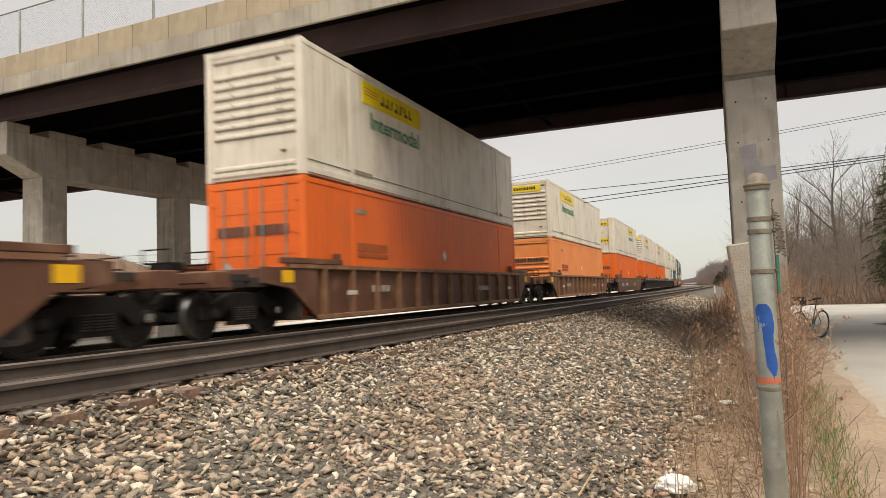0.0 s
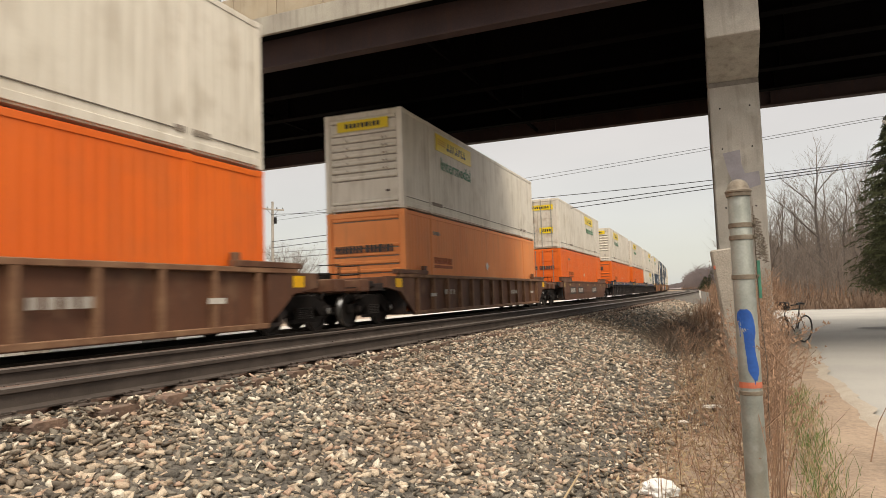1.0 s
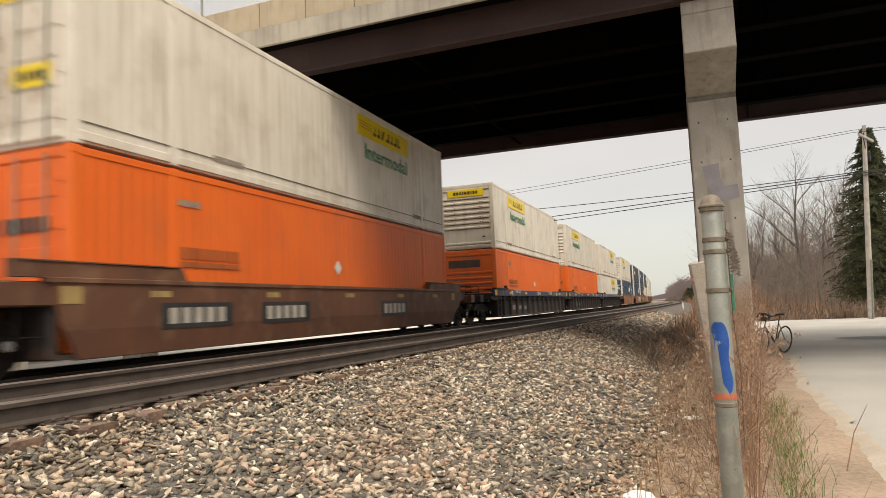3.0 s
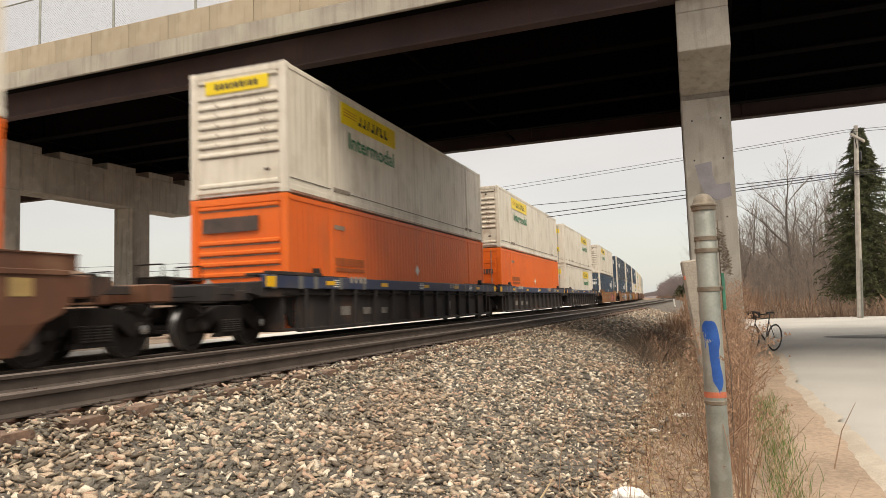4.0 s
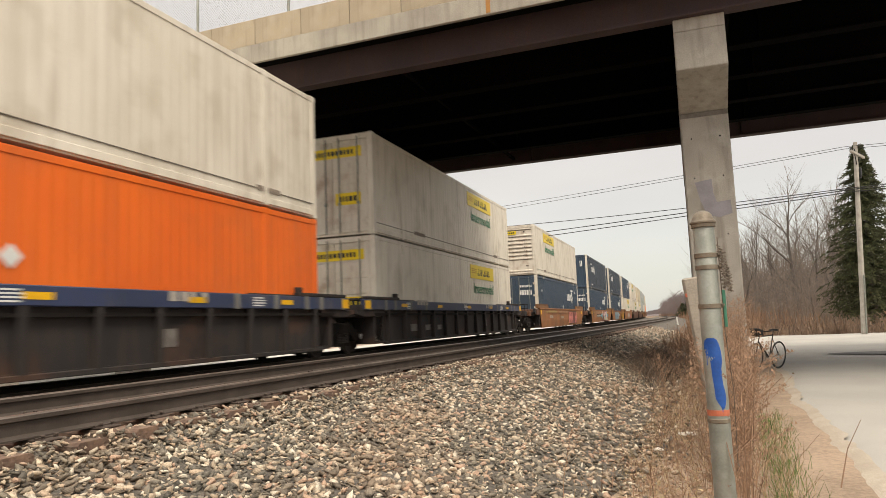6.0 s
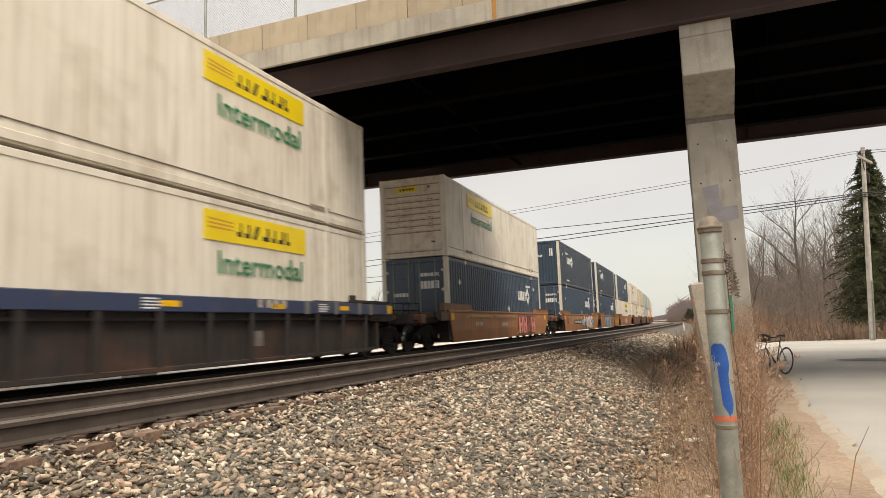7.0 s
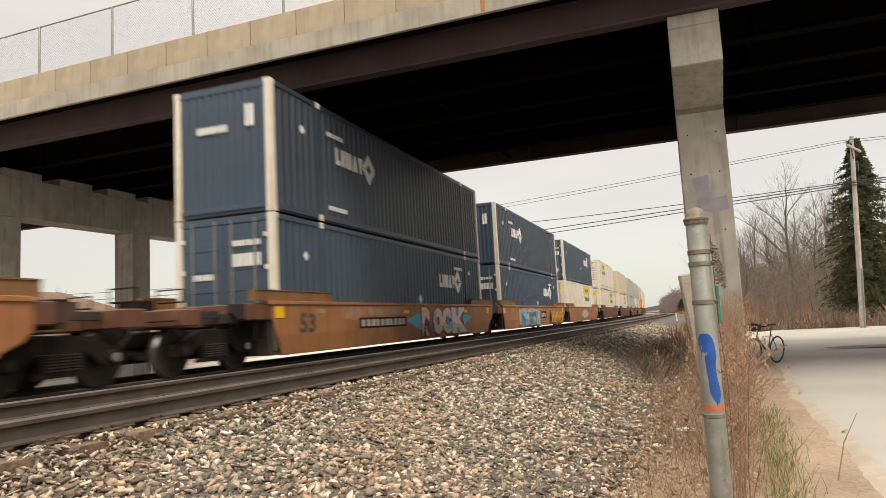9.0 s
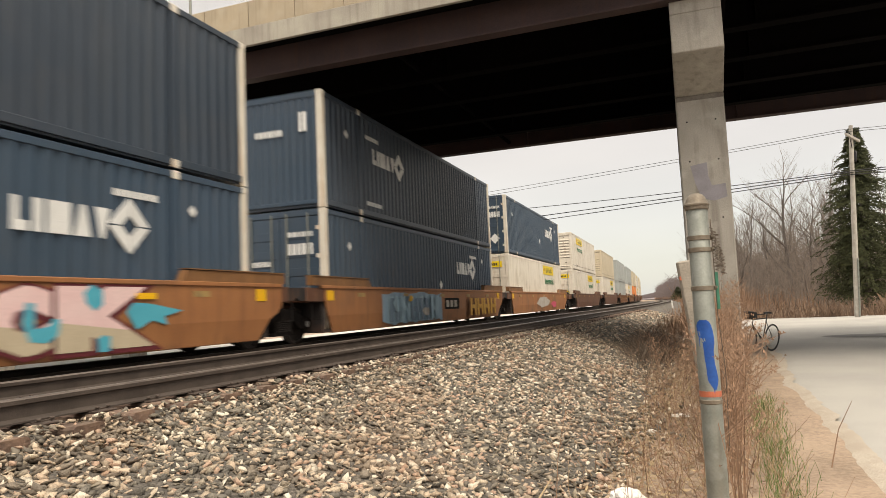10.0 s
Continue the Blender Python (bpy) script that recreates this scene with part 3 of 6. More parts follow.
def make_ballast():
    """Loose crushed stone, denser and finer-placed near the camera."""
    base = []
    for k in range(16):
        r = np.random.default_rng(50 + k)
        bm = bmesh.new()
        n = int(r.integers(9, 13))
        p = r.uniform(-1, 1, size=(n, 3))
        big = np.abs(p).argmax(axis=1)
        p[np.arange(n), big] = np.sign(p[np.arange(n), big]) * r.uniform(0.75, 1.0, n)
        p *= np.array([1.25, r.uniform(0.65, 0.95), r.uniform(0.30, 0.58)])
        for q in p:
            bm.verts.new(q)
        out = bmesh.ops.convex_hull(bm, input=bm.verts)
        bmesh.ops.delete(bm, geom=[e for e in out["geom_interior"] if isinstance(e, bmesh.types.BMVert)], context="VERTS")
        bmesh.ops.triangulate(bm, faces=bm.faces)
        bm.verts.index_update()
        v = np.array([w.co[:] for w in bm.verts])
        f = np.array([[w.index for w in q.verts] for q in bm.faces])
        bm.free()
        base.append((v.astype(np.float32), f))
    spots = []

    def scatter(n, x0, x1, y0, y1, lo, hi, keep):
        for _ in range(n):
            u, y = nrg.uniform(), nrg.uniform(y0, y1)
            a = near_x(y)
            x = a + x0 + (x1 - x0) * u
            if not keep(x - a, y):
                continue
            spots.append((x, y, ground_z(x, y), lo + (hi - lo) * nrg.uniform() ** 1.6))

    def thin(dx, y):
        return dx < 3.4 or nrg.uniform() < max(0.05, 1 - (dx - 3.4) / 1.5)

    scatter(27000, 1.2, 5.0, 0.6, 9, 0.015, 0.046, thin)
    scatter(13000, 1.2, 5.0, 9, 19, 0.022, 0.05, thin)
    scatter(8000, 1.2, 5.0, 19, 46, 0.03, 0.06, thin)
    scatter(5200, -1.6, 1.22, 0, 30, 0.02, 0.036, lambda dx, y: True)
    scatter(2500, -5.6, -1.6, -1, 30, 0.03, 0.055, lambda dx, y: True)
    for _ in range(3400):
        y = nrg.uniform(0.5, 24)
        dx = nrg.uniform(1.0, 1.6)
        x = near_x(y) + dx
        spots.append((x, y, max(ground_z(x, y), 0.50) + 0.05 * min(1.0, (dx - 0.85) / 0.25) * max(0.0, 1.6 - dx) / 0.4, nrg.uniform(0.016, 0.036)))
    vs, fs, k = [], [], 0
    for x, y, z, r in spots:
        v, f = base[int(nrg.integers(16))]
        q = Euler((nrg.uniform(-0.6, 0.6), nrg.uniform(-0.6, 0.6), nrg.uniform(0, 6.28))).to_matrix()
        w = v @ np.array(q).T * r + np.array([x, y, z + r * nrg.uniform(-0.15, 0.55)])
        vs.append(w)
        fs.append(f + k)
        k += len(v)
    vs, fs = np.concatenate(vs), np.concatenate(fs)
    me = bpy.data.meshes.new("ballast")
    me.vertices.add(len(vs))
    me.vertices.foreach_set("co", vs.astype(np.float32).ravel())
    me.loops.add(fs.size)
    me.loops.foreach_set("vertex_index", fs.astype(np.int32).ravel())
    me.polygons.add(len(fs))
    me.polygons.foreach_set("loop_start", np.arange(0, fs.size, 3, dtype=np.int32))
    me.update(calc_edges=True)
    me.validate()
    me.materials.append(M_stone)
    tagged(new("ballast", me), "loose grey and tan crushed-stone ballast on the embankment", "ballast", kind="stuff")


make_ballast()

# ---- the road bridge ----
SKEW = 0.04


def bridge_y(x, base):
    return base - SKEW * x


def make_bridge():
    root = thing("overpass_bridge", "concrete and dark steel road bridge over the railway", "bridge", kind="structure", m=pose(0, 0, 0, 0, 0, -math.degrees(math.atan(SKEW))))
    z0, x0, x1 = 7.50, -60, 45
    # six plate girders with flanges and stiffeners
    for k in range(6):
        y = 14.27 + 11.3 * k / 5
        sec = [(-0.17, 0), (0.17, 0), (0.17, 0.04), (0.012, 0.04), (0.012, 0.92), (0.17, 0.92), (0.17, 0.96), (-0.17, 0.96), (-0.17, 0.92), (-0.012, 0.92), (-0.012, 0.04), (-0.17, 0.04)]
        g = Shape().prism([(y + p, z0 + q) for p, q in sec], 0, x0, x1)
        gird = part("girder", g, M_girder if k in (0, 5) else M_girder_shaded, root)
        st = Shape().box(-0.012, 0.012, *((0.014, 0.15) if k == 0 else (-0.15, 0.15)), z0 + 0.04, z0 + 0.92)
        first = None
        for x in np.arange(-45, 20, 7.63) + 0.9:
            if first is None:
                first = part("stiffener", st, M_girder if k in (0, 5) else M_girder_shaded, gird, m=pose(x, y, 0))
            else:
                again(first, "stiffener", pose(x, y, 0))
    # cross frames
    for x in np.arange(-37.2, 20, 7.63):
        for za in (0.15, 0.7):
            part("cross_brace", Shape().box(x - 0.04, x + 0.04, 14.3, 25.5, z0 + za, z0 + za + 0.1), M_girder_shaded, root)
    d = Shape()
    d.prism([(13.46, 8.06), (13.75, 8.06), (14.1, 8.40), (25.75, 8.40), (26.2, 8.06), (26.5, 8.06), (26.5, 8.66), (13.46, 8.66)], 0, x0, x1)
    part("deck_slab", d, M_soffit, root, "concrete deck underside, blackened to paint its shade")
    part("slab_edge", Shape().box(x0, x1, 13.36, 13.458, 8.05, 8.53, 0.012), M_ledge, root, "weathered grey slab edge with run stains")
    # parapet panels with open joints
    first = None
    for i in range(-34, 12):
        m = pose(i * 1.36 + 0.05, 0, 0)
        if first is None:
            first = part("parapet_panel", Shape().box(-0.674, 0.674, 13.40, 13.70, 8.54, 9.22, 0.012), M_parapet, root, "tan concrete parapet panel", m=m)
        else:
            again(first, "parapet_panel", m)
    part("far_parapet", Shape().box(x0, x1, 26.2, 26.48, 8.66, 9.22, 0.02), M_parapet, root)
    # expansion joint with rust over the pier
    part("joint_stain", Shape().box(-4.0, -3.9, 13.352, 13.358, 8.08, 8.53), mat("rust_run", (0.42, 0.20, 0.06), (0.33, 0.16, 0.06), 9, 0.9), root, "rust stain at a deck joint")
    # fence on the parapet
    fence = thing("bridge_fence", "galvanised chain-link fence on the bridge parapet", "fence", kind="structure", m=pose(0, 0, 0, 0, 0, -math.degrees(math.atan(SKEW))))
    fp = None
    post = Shape().lathe([(0.035, 0), (0.035, 1.5), (0.02, 1.54)], sides=10)
    for i in range(-18, 6):
        m = pose(-9.24 + i * 2.85, 13.56, 9.2)
        if fp is None:
            fp = part("fence_post", post, M_galv, fence, smooth=True, m=m)
        else:
            again(fp, "fence_post", m)
    for z in (9.28, 10.72):
        part("fence_rail", Shape().tube([(x0, 13.56, z), (x1, 13.56, z)], 0.022, 8), M_galv, fence)
    mesh = Shape()
    r = 0.0022
    step, zl, zh = 0.075, 9.28, 10.70
    for sgn in (1, -1):
        x = -26.0
        while x < 2:
            xe = x + sgn * (zh - zl) * 0.9
            dx = r * 1.2
            mesh.add([(x - dx, 13.545, zl), (x + dx, 13.545, zl), (xe + dx, 13.545, zh), (xe - dx, 13.545, zh)], [(0, 1, 2, 3)])
            x += step
    part("chain_link_mesh", mesh, M_wire, fence, "fine diamond wire mesh")


make_bridge()


def make_pier(x, y, far=False):
    """A bent of two columns under a cap beam whose end slopes up to a cantilever."""
    p = thing("bridge_pier", "weathered concrete pier with cantilevered cap beam", "bridge pier", "piers of the bridge", "structure", m=pose(x, y, 0, 0, 0, -1.2))
    w = 0.51
    prof = [(0, 6.38), (0.03, 7.22), (12.2, 7.22), (12.2, 6.38), (10.9, 5.8), (1.3, 5.8)]
    c = Shape().prism(prof, 0, -w, w)
    cap = part("cap_beam", c, M_concrete, p)
    md = cap.modifiers.new("edge", "BEVEL")
    md.width, md.segments, md.limit_method = 0.025, 2, "ANGLE"
    for yy in (1.3, 7.45):
        col = part("column", Shape().box(-w + 0.003, w - 0.003, yy + 0.003, yy + 1.0, -0.6, 5.8, 0.025), M_concrete, p)
        # form-tie holes
        for zz in (3.0, 4.3, 5.2):
            for xx in (-0.3, 0.3):
                part("form_hole", Shape().lathe([(0.018, 0), (0.018, 0.01)], axis=2, sides=10), M_soffit, col, m=pose(xx, yy + 0.006, zz, 90, 0, 0))
    for k in range(6):
        ya = max(0.025, 0.1 + 2.26 * k - 0.75)
        part("bearing_seat", Shape().box(-w + 0.002, w - 0.002, ya, 0.1 + 2.26 * k + 0.75, 7.218, 7.50, 0.015), M_concrete, p)
    return p


pier = make_pier(0.91, 14.2)
# stain band under the cap and old overpainted tags
part("water_stain", Shape().box(-0.505, 0.505, 1.292, 1.300, 5.68, 5.79), mat("dark_water_stain", (0.12, 0.105, 0.09), (0.17, 0.15, 0.13), 5, 0.95), pier, "dark stain line under the cap beam")
tag = Shape()
ring = [(-0.30, 4.20), (0.05, 4.25), (0.06, 3.95), (0.12, 3.72), (0.40, 3.75), (0.42, 3.45), (0.15, 3.38), (-0.1, 3.45), (-0.22, 3.8)]
tag.add([(a, 1.296, b) for a, b in ring], [tuple(range(len(ring)))])
part("overpainted_tag", tag, M_lilac, pier, "lilac-grey paint covering an old tag")
make_pier(-22.2, 15.1)

# ---- the freight train ----
SPEED = 16.42
# metres behind an even run, second by second: the train slows slightly
LAG = (-0.15, -0.16, -0.14, -0.10, -0.07, -0.04, -0.03, -0.05, -0.01, 0.05, 0.15)


M_sootrun = mat("brown_soot_smear", (0.30, 0.23, 0.17), (0.20, 0.15, 0.11), 6.0, 0.8, 0, 0, 50, 0.2)
M_seam = mat("dark_seam", (0.12, 0.10, 0.08), (0.2, 0.17, 0.14), 3.0, 0.8, 0, 0, 50)


def side_sheet(s, x, y0, y1, z0, z1, period, depth, sign):
    """A corrugated wall sheet standing at x, ribs upright."""
    n = max(1, round((y1 - y0) / period))
    p = (y1 - y0) / n
    pts = []
    for i in range(n):
        a = y0 + i * p
        pts += [(a, 0), (a + p * 0.40, 0), (a + p * 0.52, -depth), (a + p * 0.88, -depth)]
    pts.append((y1, 0))
    k0 = len(s.v)
    for yy, d in pts:
        s.v += [(x + sign * d, yy, z0), (x + sign * d, yy, z1)]
    for i in range(len(pts) - 1):
        a = k0 + 2 * i
        s.f.append((a, a + 2, a + 3, a + 1))


def placard(s, x, y, z, size):
    s.add([(x, y - size, z), (x, y, z - size), (x, y + size, z), (x, y, z + size), (x - 0.006, y - size, z), (x - 0.006, y, z - size), (x - 0.006, y + size, z), (x - 0.006, y, z + size)],
          [(0, 1, 2, 3), (7, 6, 5, 4), (0, 4, 5, 1), (1, 5, 6, 2), (2, 6, 7, 3), (3, 7, 4, 0)])


def container(label, paint, front, trim=None, marks=(), end_marks=(), hinge=None, seed=0, end_paint=None):
    """A 53-foot box, origin at the middle of its floor. front: 'ribs', 'doors' or 'sheet' at the leading end (-y)."""
    trim = trim or paint
    end_paint = end_paint or paint
    r = random.Random(seed)
    c = thing("freight_container", label, "container", "containers on the train")
    L, W, H = 7.75, 1.295, 2.97
    navy = paint in (M_navy, M_slate)
    deep = 0.046 if navy else 0.009
    for sg in (1, -1):
        b = Shape()
        side_sheet(b, sg * (W - 0.012), -L + 0.12, L - 0.12, 0.2, H - 0.12, 0.28 if navy else 0.23, deep, sg)
        part("side_panel", b, paint, c)
        part("bottom_rail", Shape().box(*sorted((sg * (W - 0.09), sg * W)), -L + 0.1, L - 0.1, 0.06, 0.2, 0.008), paint, c)
        part("top_rail", Shape().box(*sorted((sg * (W - 0.07), sg * W)), -L + 0.1, L - 0.1, H - 0.13, H - 0.012, 0.008), paint, c)
    if not navy:
        for sg in (1, -1):
            part("seam", Shape().box(*sorted((sg * (W - 0.02), sg * (W + 0.001))), -L + 0.17, L - 0.17, 0.335, 0.35), M_seam, c, "grimy seam line")
    part("roof", Shape().box(-W + 0.03, W - 0.03, -L + 0.05, L - 0.05, H - 0.06, H - 0.03), paint, c)
    part("floor_frame", Shape().box(-W + 0.05, W - 0.05, -L + 0.05, L - 0.05, 0.03, 0.12), paint, c)
    cp = Shape().box(-0.085, 0.085, -0.085, 0.085, 0.0, H, 0.014)
    for sx in (1, -1):
        for sy in (1, -1):
            post = part("corner_post", cp, trim, c, m=pose(sx * (W - 0.083), sy * (L - 0.085), 0))
            for zc in (-0.005, H - 0.12):
                part("corner_casting", Shape().box(-0.09, 0.09, -0.09, 0.09, zc, zc + 0.125, 0.01), paint if trim is paint else trim, post)
        for yy in (-5.68, 5.68):
            part("lifting_post", Shape().box(-0.03, 0.03, -0.085, 0.085, 0.02, H + 0.002, 0.01), paint, c, m=pose(sx * (W - 0.026), yy, 0))
        if navy:
            for yy in (-5.68, 5.68):
                for zc in (0.02, H - 0.15):
                    part("lifting_casting", Shape().box(-0.02, 0.02, -0.09, 0.09, zc, zc + 0.15, 0.008), M_post_white, c, "pale lifting casting", m=pose(sx * (W - 0.008), yy, 0))
    # leading end
    e = Shape()
    e.box(-W + 0.16, W - 0.16, -L + 0.05, -L + 0.09, 0.12, H - 0.08)
    e.box(-W + 0.15, W - 0.15, -L + 0.01, -L + 0.1, 0.10, 0.20, 0.01)
    e.box(-W + 0.15, W - 0.15, -L + 0.01, -L + 0.1, H - 0.16, H, 0.01)
    if front == "ribs":
        wall = part("front_wall", e, end_paint, c)
        heights = [0.94 + 0.228 * i for i in range(7)] if paint is M_white else [0.42 + 0.245 * i for i in range(7)]
        heights = [0.22] + heights + [2.70]
        rib = Shape().prism([(-L + 0.05, 0), (-L + 0.010, 0.028), (-L + 0.010, 0.085), (-L + 0.05, 0.115)], 0, -W + 0.22, W - 0.22)
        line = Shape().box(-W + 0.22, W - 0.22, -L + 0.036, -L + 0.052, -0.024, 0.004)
        rb = gr = None
        for i, z in enumerate(heights):
            m = pose(r.uniform(-0.01, 0.01), 0, z)
            rb = again(rb, "wall_rib", m) if rb else part("wall_rib", rib, end_paint, wall, m=m)
            gr = again(gr, "rib_grime", m) if gr else part("rib_grime", line, M_seam, wall, "dark line under a rib", m=m)
        if paint is M_white:
            part("vent", Shape().box(0.62, 0.70, -L + 0.03, -L + 0.052, 2.55, 2.63, 0.004), M_black_worn, wall, "small black vent")
            part("data_plate", Shape().box(0.70, 0.84, -L + 0.038, -L + 0.052, 0.52, 0.58), M_black_worn, wall, "small dark plate")
            for x, w_ in ((0.66, 0.05), (0.76, 0.035), (-0.55, 0.03)):
                for j in range(1, 6):
                    z = 0.94 + 0.228 * j
                    y_ = -L + 0.0085
                    part("soot_smear", Shape().add([(x - w_ * r.uniform(0.3, 1), y_, z + 0.03), (x + w_ * r.uniform(0.3, 1), y_, z + 0.03), (x + w_ * 0.7, y_, z + 0.085), (x - w_ * 0.6, y_, z + 0.085)], [(0, 1, 2, 3)]), M_sootrun, wall)
    elif front == "sheet":
        n = 11
        wd = (2 * W - 0.34) / n
        wall = part("front_wall", e, end_paint, c)
        rb = part("wall_rib", Shape().prism([(0.03, -L + 0.05), (0.07, -L + 0.015), (wd - 0.07, -L + 0.015), (wd - 0.03, -L + 0.05)], 2, 0.17, H - 0.17), end_paint, wall, m=pose(-W + 0.17, 0, 0))
        for i in range(1, n):
            again(rb, "wall_rib", pose(-W + 0.17 + i * wd, 0, 0))
    else:
        part("door_frame", e, paint, c)
        for sg in (1, -1):
            d = Shape()
            x0, x1 = sorted((sg * 0.012, sg * (W - 0.175)))
            d.box(x0, x1, -L + 0.018, -L + 0.06, 0.18, H - 0.18, 0.008)
            for i in range(5):
                z = 0.4 + i * 0.46
                d.box(x0 + 0.1, x1 - 0.1, -L + 0.006, -L + 0.02, z, z + 0.2, 0.006)
            dr = part("door", d, end_paint, c)
            for xb in (0.22, 0.82):
                part("lock_bar", Shape().tube([(sg * xb, -L - 0.012, 0.08), (sg * xb, -L - 0.012, H - 0.08)], 0.019, 6).box(sg * xb - 0.05, sg * xb + 0.05, -L - 0.02, -L + 0.02, 0.9, 0.98), hinge or M_galv, dr)
            for i in range(4):
                part("hinge", Shape().box(sg * (W - 0.19) - 0.06, sg * (W - 0.19) + 0.06, -L - 0.004, -L + 0.02, 0.35 + i * 0.7, 0.45 + i * 0.7, 0.004), trim, dr)
    # trailing end
    part("rear_wall", Shape().box(-W + 0.16, W - 0.16, L - 0.09, L - 0.04, 0.05, H - 0.05), paint, c)
    for kind, a, z, size in marks:
        side_mark(c, kind, a, z, size, navy)
    for kind, x, z, w_, h_, mt in end_marks:
        s = Shape()
        y = -L - 0.004 if front != "doors" else -L - 0.002
        if kind == "panel":
            s.box(x - w_ / 2, x + w_ / 2, y - 0.004, y + 0.01, z, z + h_)
            pn = part("end_panel", s, mt, c, "flat coloured marking panel")
            if mt is M_yellow:
                bars = Shape()
                xx = x - w_ * 0.34
                while xx < x + w_ * 0.34:
                    bw = r.uniform(0.05, 0.11)
                    bars.box(xx, xx + bw, y - 0.008, y - 0.003, z + h_ * 0.28, z + h_ * 0.72)
                    xx += bw + 0.04
                part("panel_bars", bars, M_black, pn, "black marks on the yellow panel")
        elif kind == "bars":
            xx = x - w_ / 2
            while xx < x + w_ / 2:
                bw = r.uniform(0.06, 0.13)
                s.box(xx, min(xx + bw, x + w_ / 2), y - 0.006, y + 0.01, z, z + h_)
                xx += bw + 0.035
            part("end_lettering", s, mt, c, "short row of plain bars")
        elif kind == "diamond":
            s.add([(x - w_, y - 0.004, z), (x, y - 0.004, z - w_), (x + w_, y - 0.004, z), (x, y - 0.004, z + w_)], [(0, 1, 2, 3)])
            part("placard", s, mt, c)
    return c


def side_mark(c, kind, a, z, size, dark=False):
    """Markings on the wall that faces the road, a metres along from the leading end."""
    X = 1.295 + 0.004
    y = -7.65 + a
    r = random.Random(int(a * 100))
    s = Shape()
    if kind == "yellow":
        s.box(X - 0.02, X, y, y + size, z, z + 0.56)
        p = part("yellow_panel", s, M_yellow, c, "yellow panel with black marks")
        yy = y + size * 0.28
        while yy < y + size * 0.8:
            w_ = r.uniform(0.14, 0.26)
            lo_, hi_ = z + 0.14, z + 0.41
            shape_ = [[(yy, lo_), (yy + w_, lo_), (yy + w_, lo_ + 0.08), (yy + w_ * 0.4, lo_ + 0.08), (yy + w_ * 0.4, hi_), (yy, hi_)],
                      [(yy, lo_), (yy + w_, lo_), (yy + w_, hi_), (yy + w_ * 0.65, hi_), (yy + w_ * 0.65, lo_ + 0.09), (yy, lo_ + 0.09)],
                      [(yy, lo_), (yy + w_ * 0.5, lo_), (yy + w_, hi_), (yy + w_ * 0.5, hi_)]][r.randrange(3)]
            part("panel_mark", Shape().prism(shape_, 0, X, X + 0.004), M_black, p)
            yy += w_ + 0.09
        sw = Shape()
        for k in range(3):
            sw.add([(X + 0.002, y + 0.12, z + 0.38 - k * 0.08), (X + 0.002, y + size * 0.25, z + 0.36 - k * 0.07), (X + 0.002, y + size * 0.25, z + 0.39 - k * 0.07), (X + 0.002, y + 0.12, z + 0.42 - k * 0.08)], [(0, 1, 2, 3)])
        part("panel_stripes", sw, M_ochre, p)
    elif kind == "word":
        t, w_ = text_shape("Intermodal", 0.43)
        k = size / w_
        s.add([(X + (0.004 if d > 0 else 0.0), y + u * k, z + v) for u, d, v in t.v], t.f)
        part("lettering", s, M_green, c, "green word on white")
    elif kind == "bars":
        yy = y
        while yy < y + size:
            w_ = r.uniform(0.09, 0.17)
            s.box(X - 0.02, X, yy, min(yy + w_, y + size), z + 0.14, z + 0.34)
            yy += w_ + 0.045
        s.box(X - 0.02, X, y, y + size, z, z + 0.09)
        part("side_lettering", s, M_orange_mark, c, "worn dark bars")
    elif kind == "small":
        yy = y
        while yy < y + size:
            w_ = r.uniform(0.06, 0.12)
            part("number_bar", Shape().box(X - 0.02, X - 0.001, yy, yy + w_, z, z + 0.11), M_whitedecal if dark else M_smallprint, c)
            yy += w_ + 0.03
    elif kind == "diamond":
        placard(s, X, y, z, size)
        part("placard", s, M_whitedecal, c, "white diamond placard")
    elif kind == "logo":
        h_ = size * 0.21
        yy = y
        em = None
        for k, (w_, lean) in enumerate(((0.22, 0.0), (0.13, 0.0), (0.34, 0.0), (0.26, 0.10), (0.24, -0.10))):
            w_ *= size / 2.0
            blk = Shape()
            if k == 0:
                blk.prism([(yy, z), (yy + w_, z), (yy + w_, z + h_ * 0.3), (yy + w_ * 0.4, z + h_ * 0.3), (yy + w_ * 0.4, z + h_), (yy, z + h_)], 0, X - 0.02, X)
            else:
                blk.prism([(yy + max(0, -lean), z), (yy + w_ - max(0, -lean), z), (yy + w_ - max(0, lean), z + h_), (yy + max(0, lean), z + h_)], 0, X - 0.02, X)
            ob = part("emblem_block", blk, M_whitedecal, em or c, "plain white block of an emblem" if not em else "")
            em = em or ob
            yy += w_ + 0.07 * size / 2.0
        cy, cz, R = yy + size * 0.15, z + h_ * 0.5, size * 0.19
        for k in range(4):
            a0, a1 = math.pi / 2 * k + 0.04, math.pi / 2 * (k + 1) - 0.04
            o = [(cy + R * math.cos(a0), cz + R * 1.05 * math.sin(a0)), (cy + R * math.cos(a1), cz + R * 1.05 * math.sin(a1))]
            i_ = [(cy + R * 0.40 * math.cos(a1), cz + R * 0.40 * math.sin(a1)), (cy + R * 0.40 * math.cos(a0), cz + R * 0.40 * math.sin(a0))]
            part("emblem_bar", Shape().prism(o + i_, 0, X - 0.02, X), M_whitedecal, em)


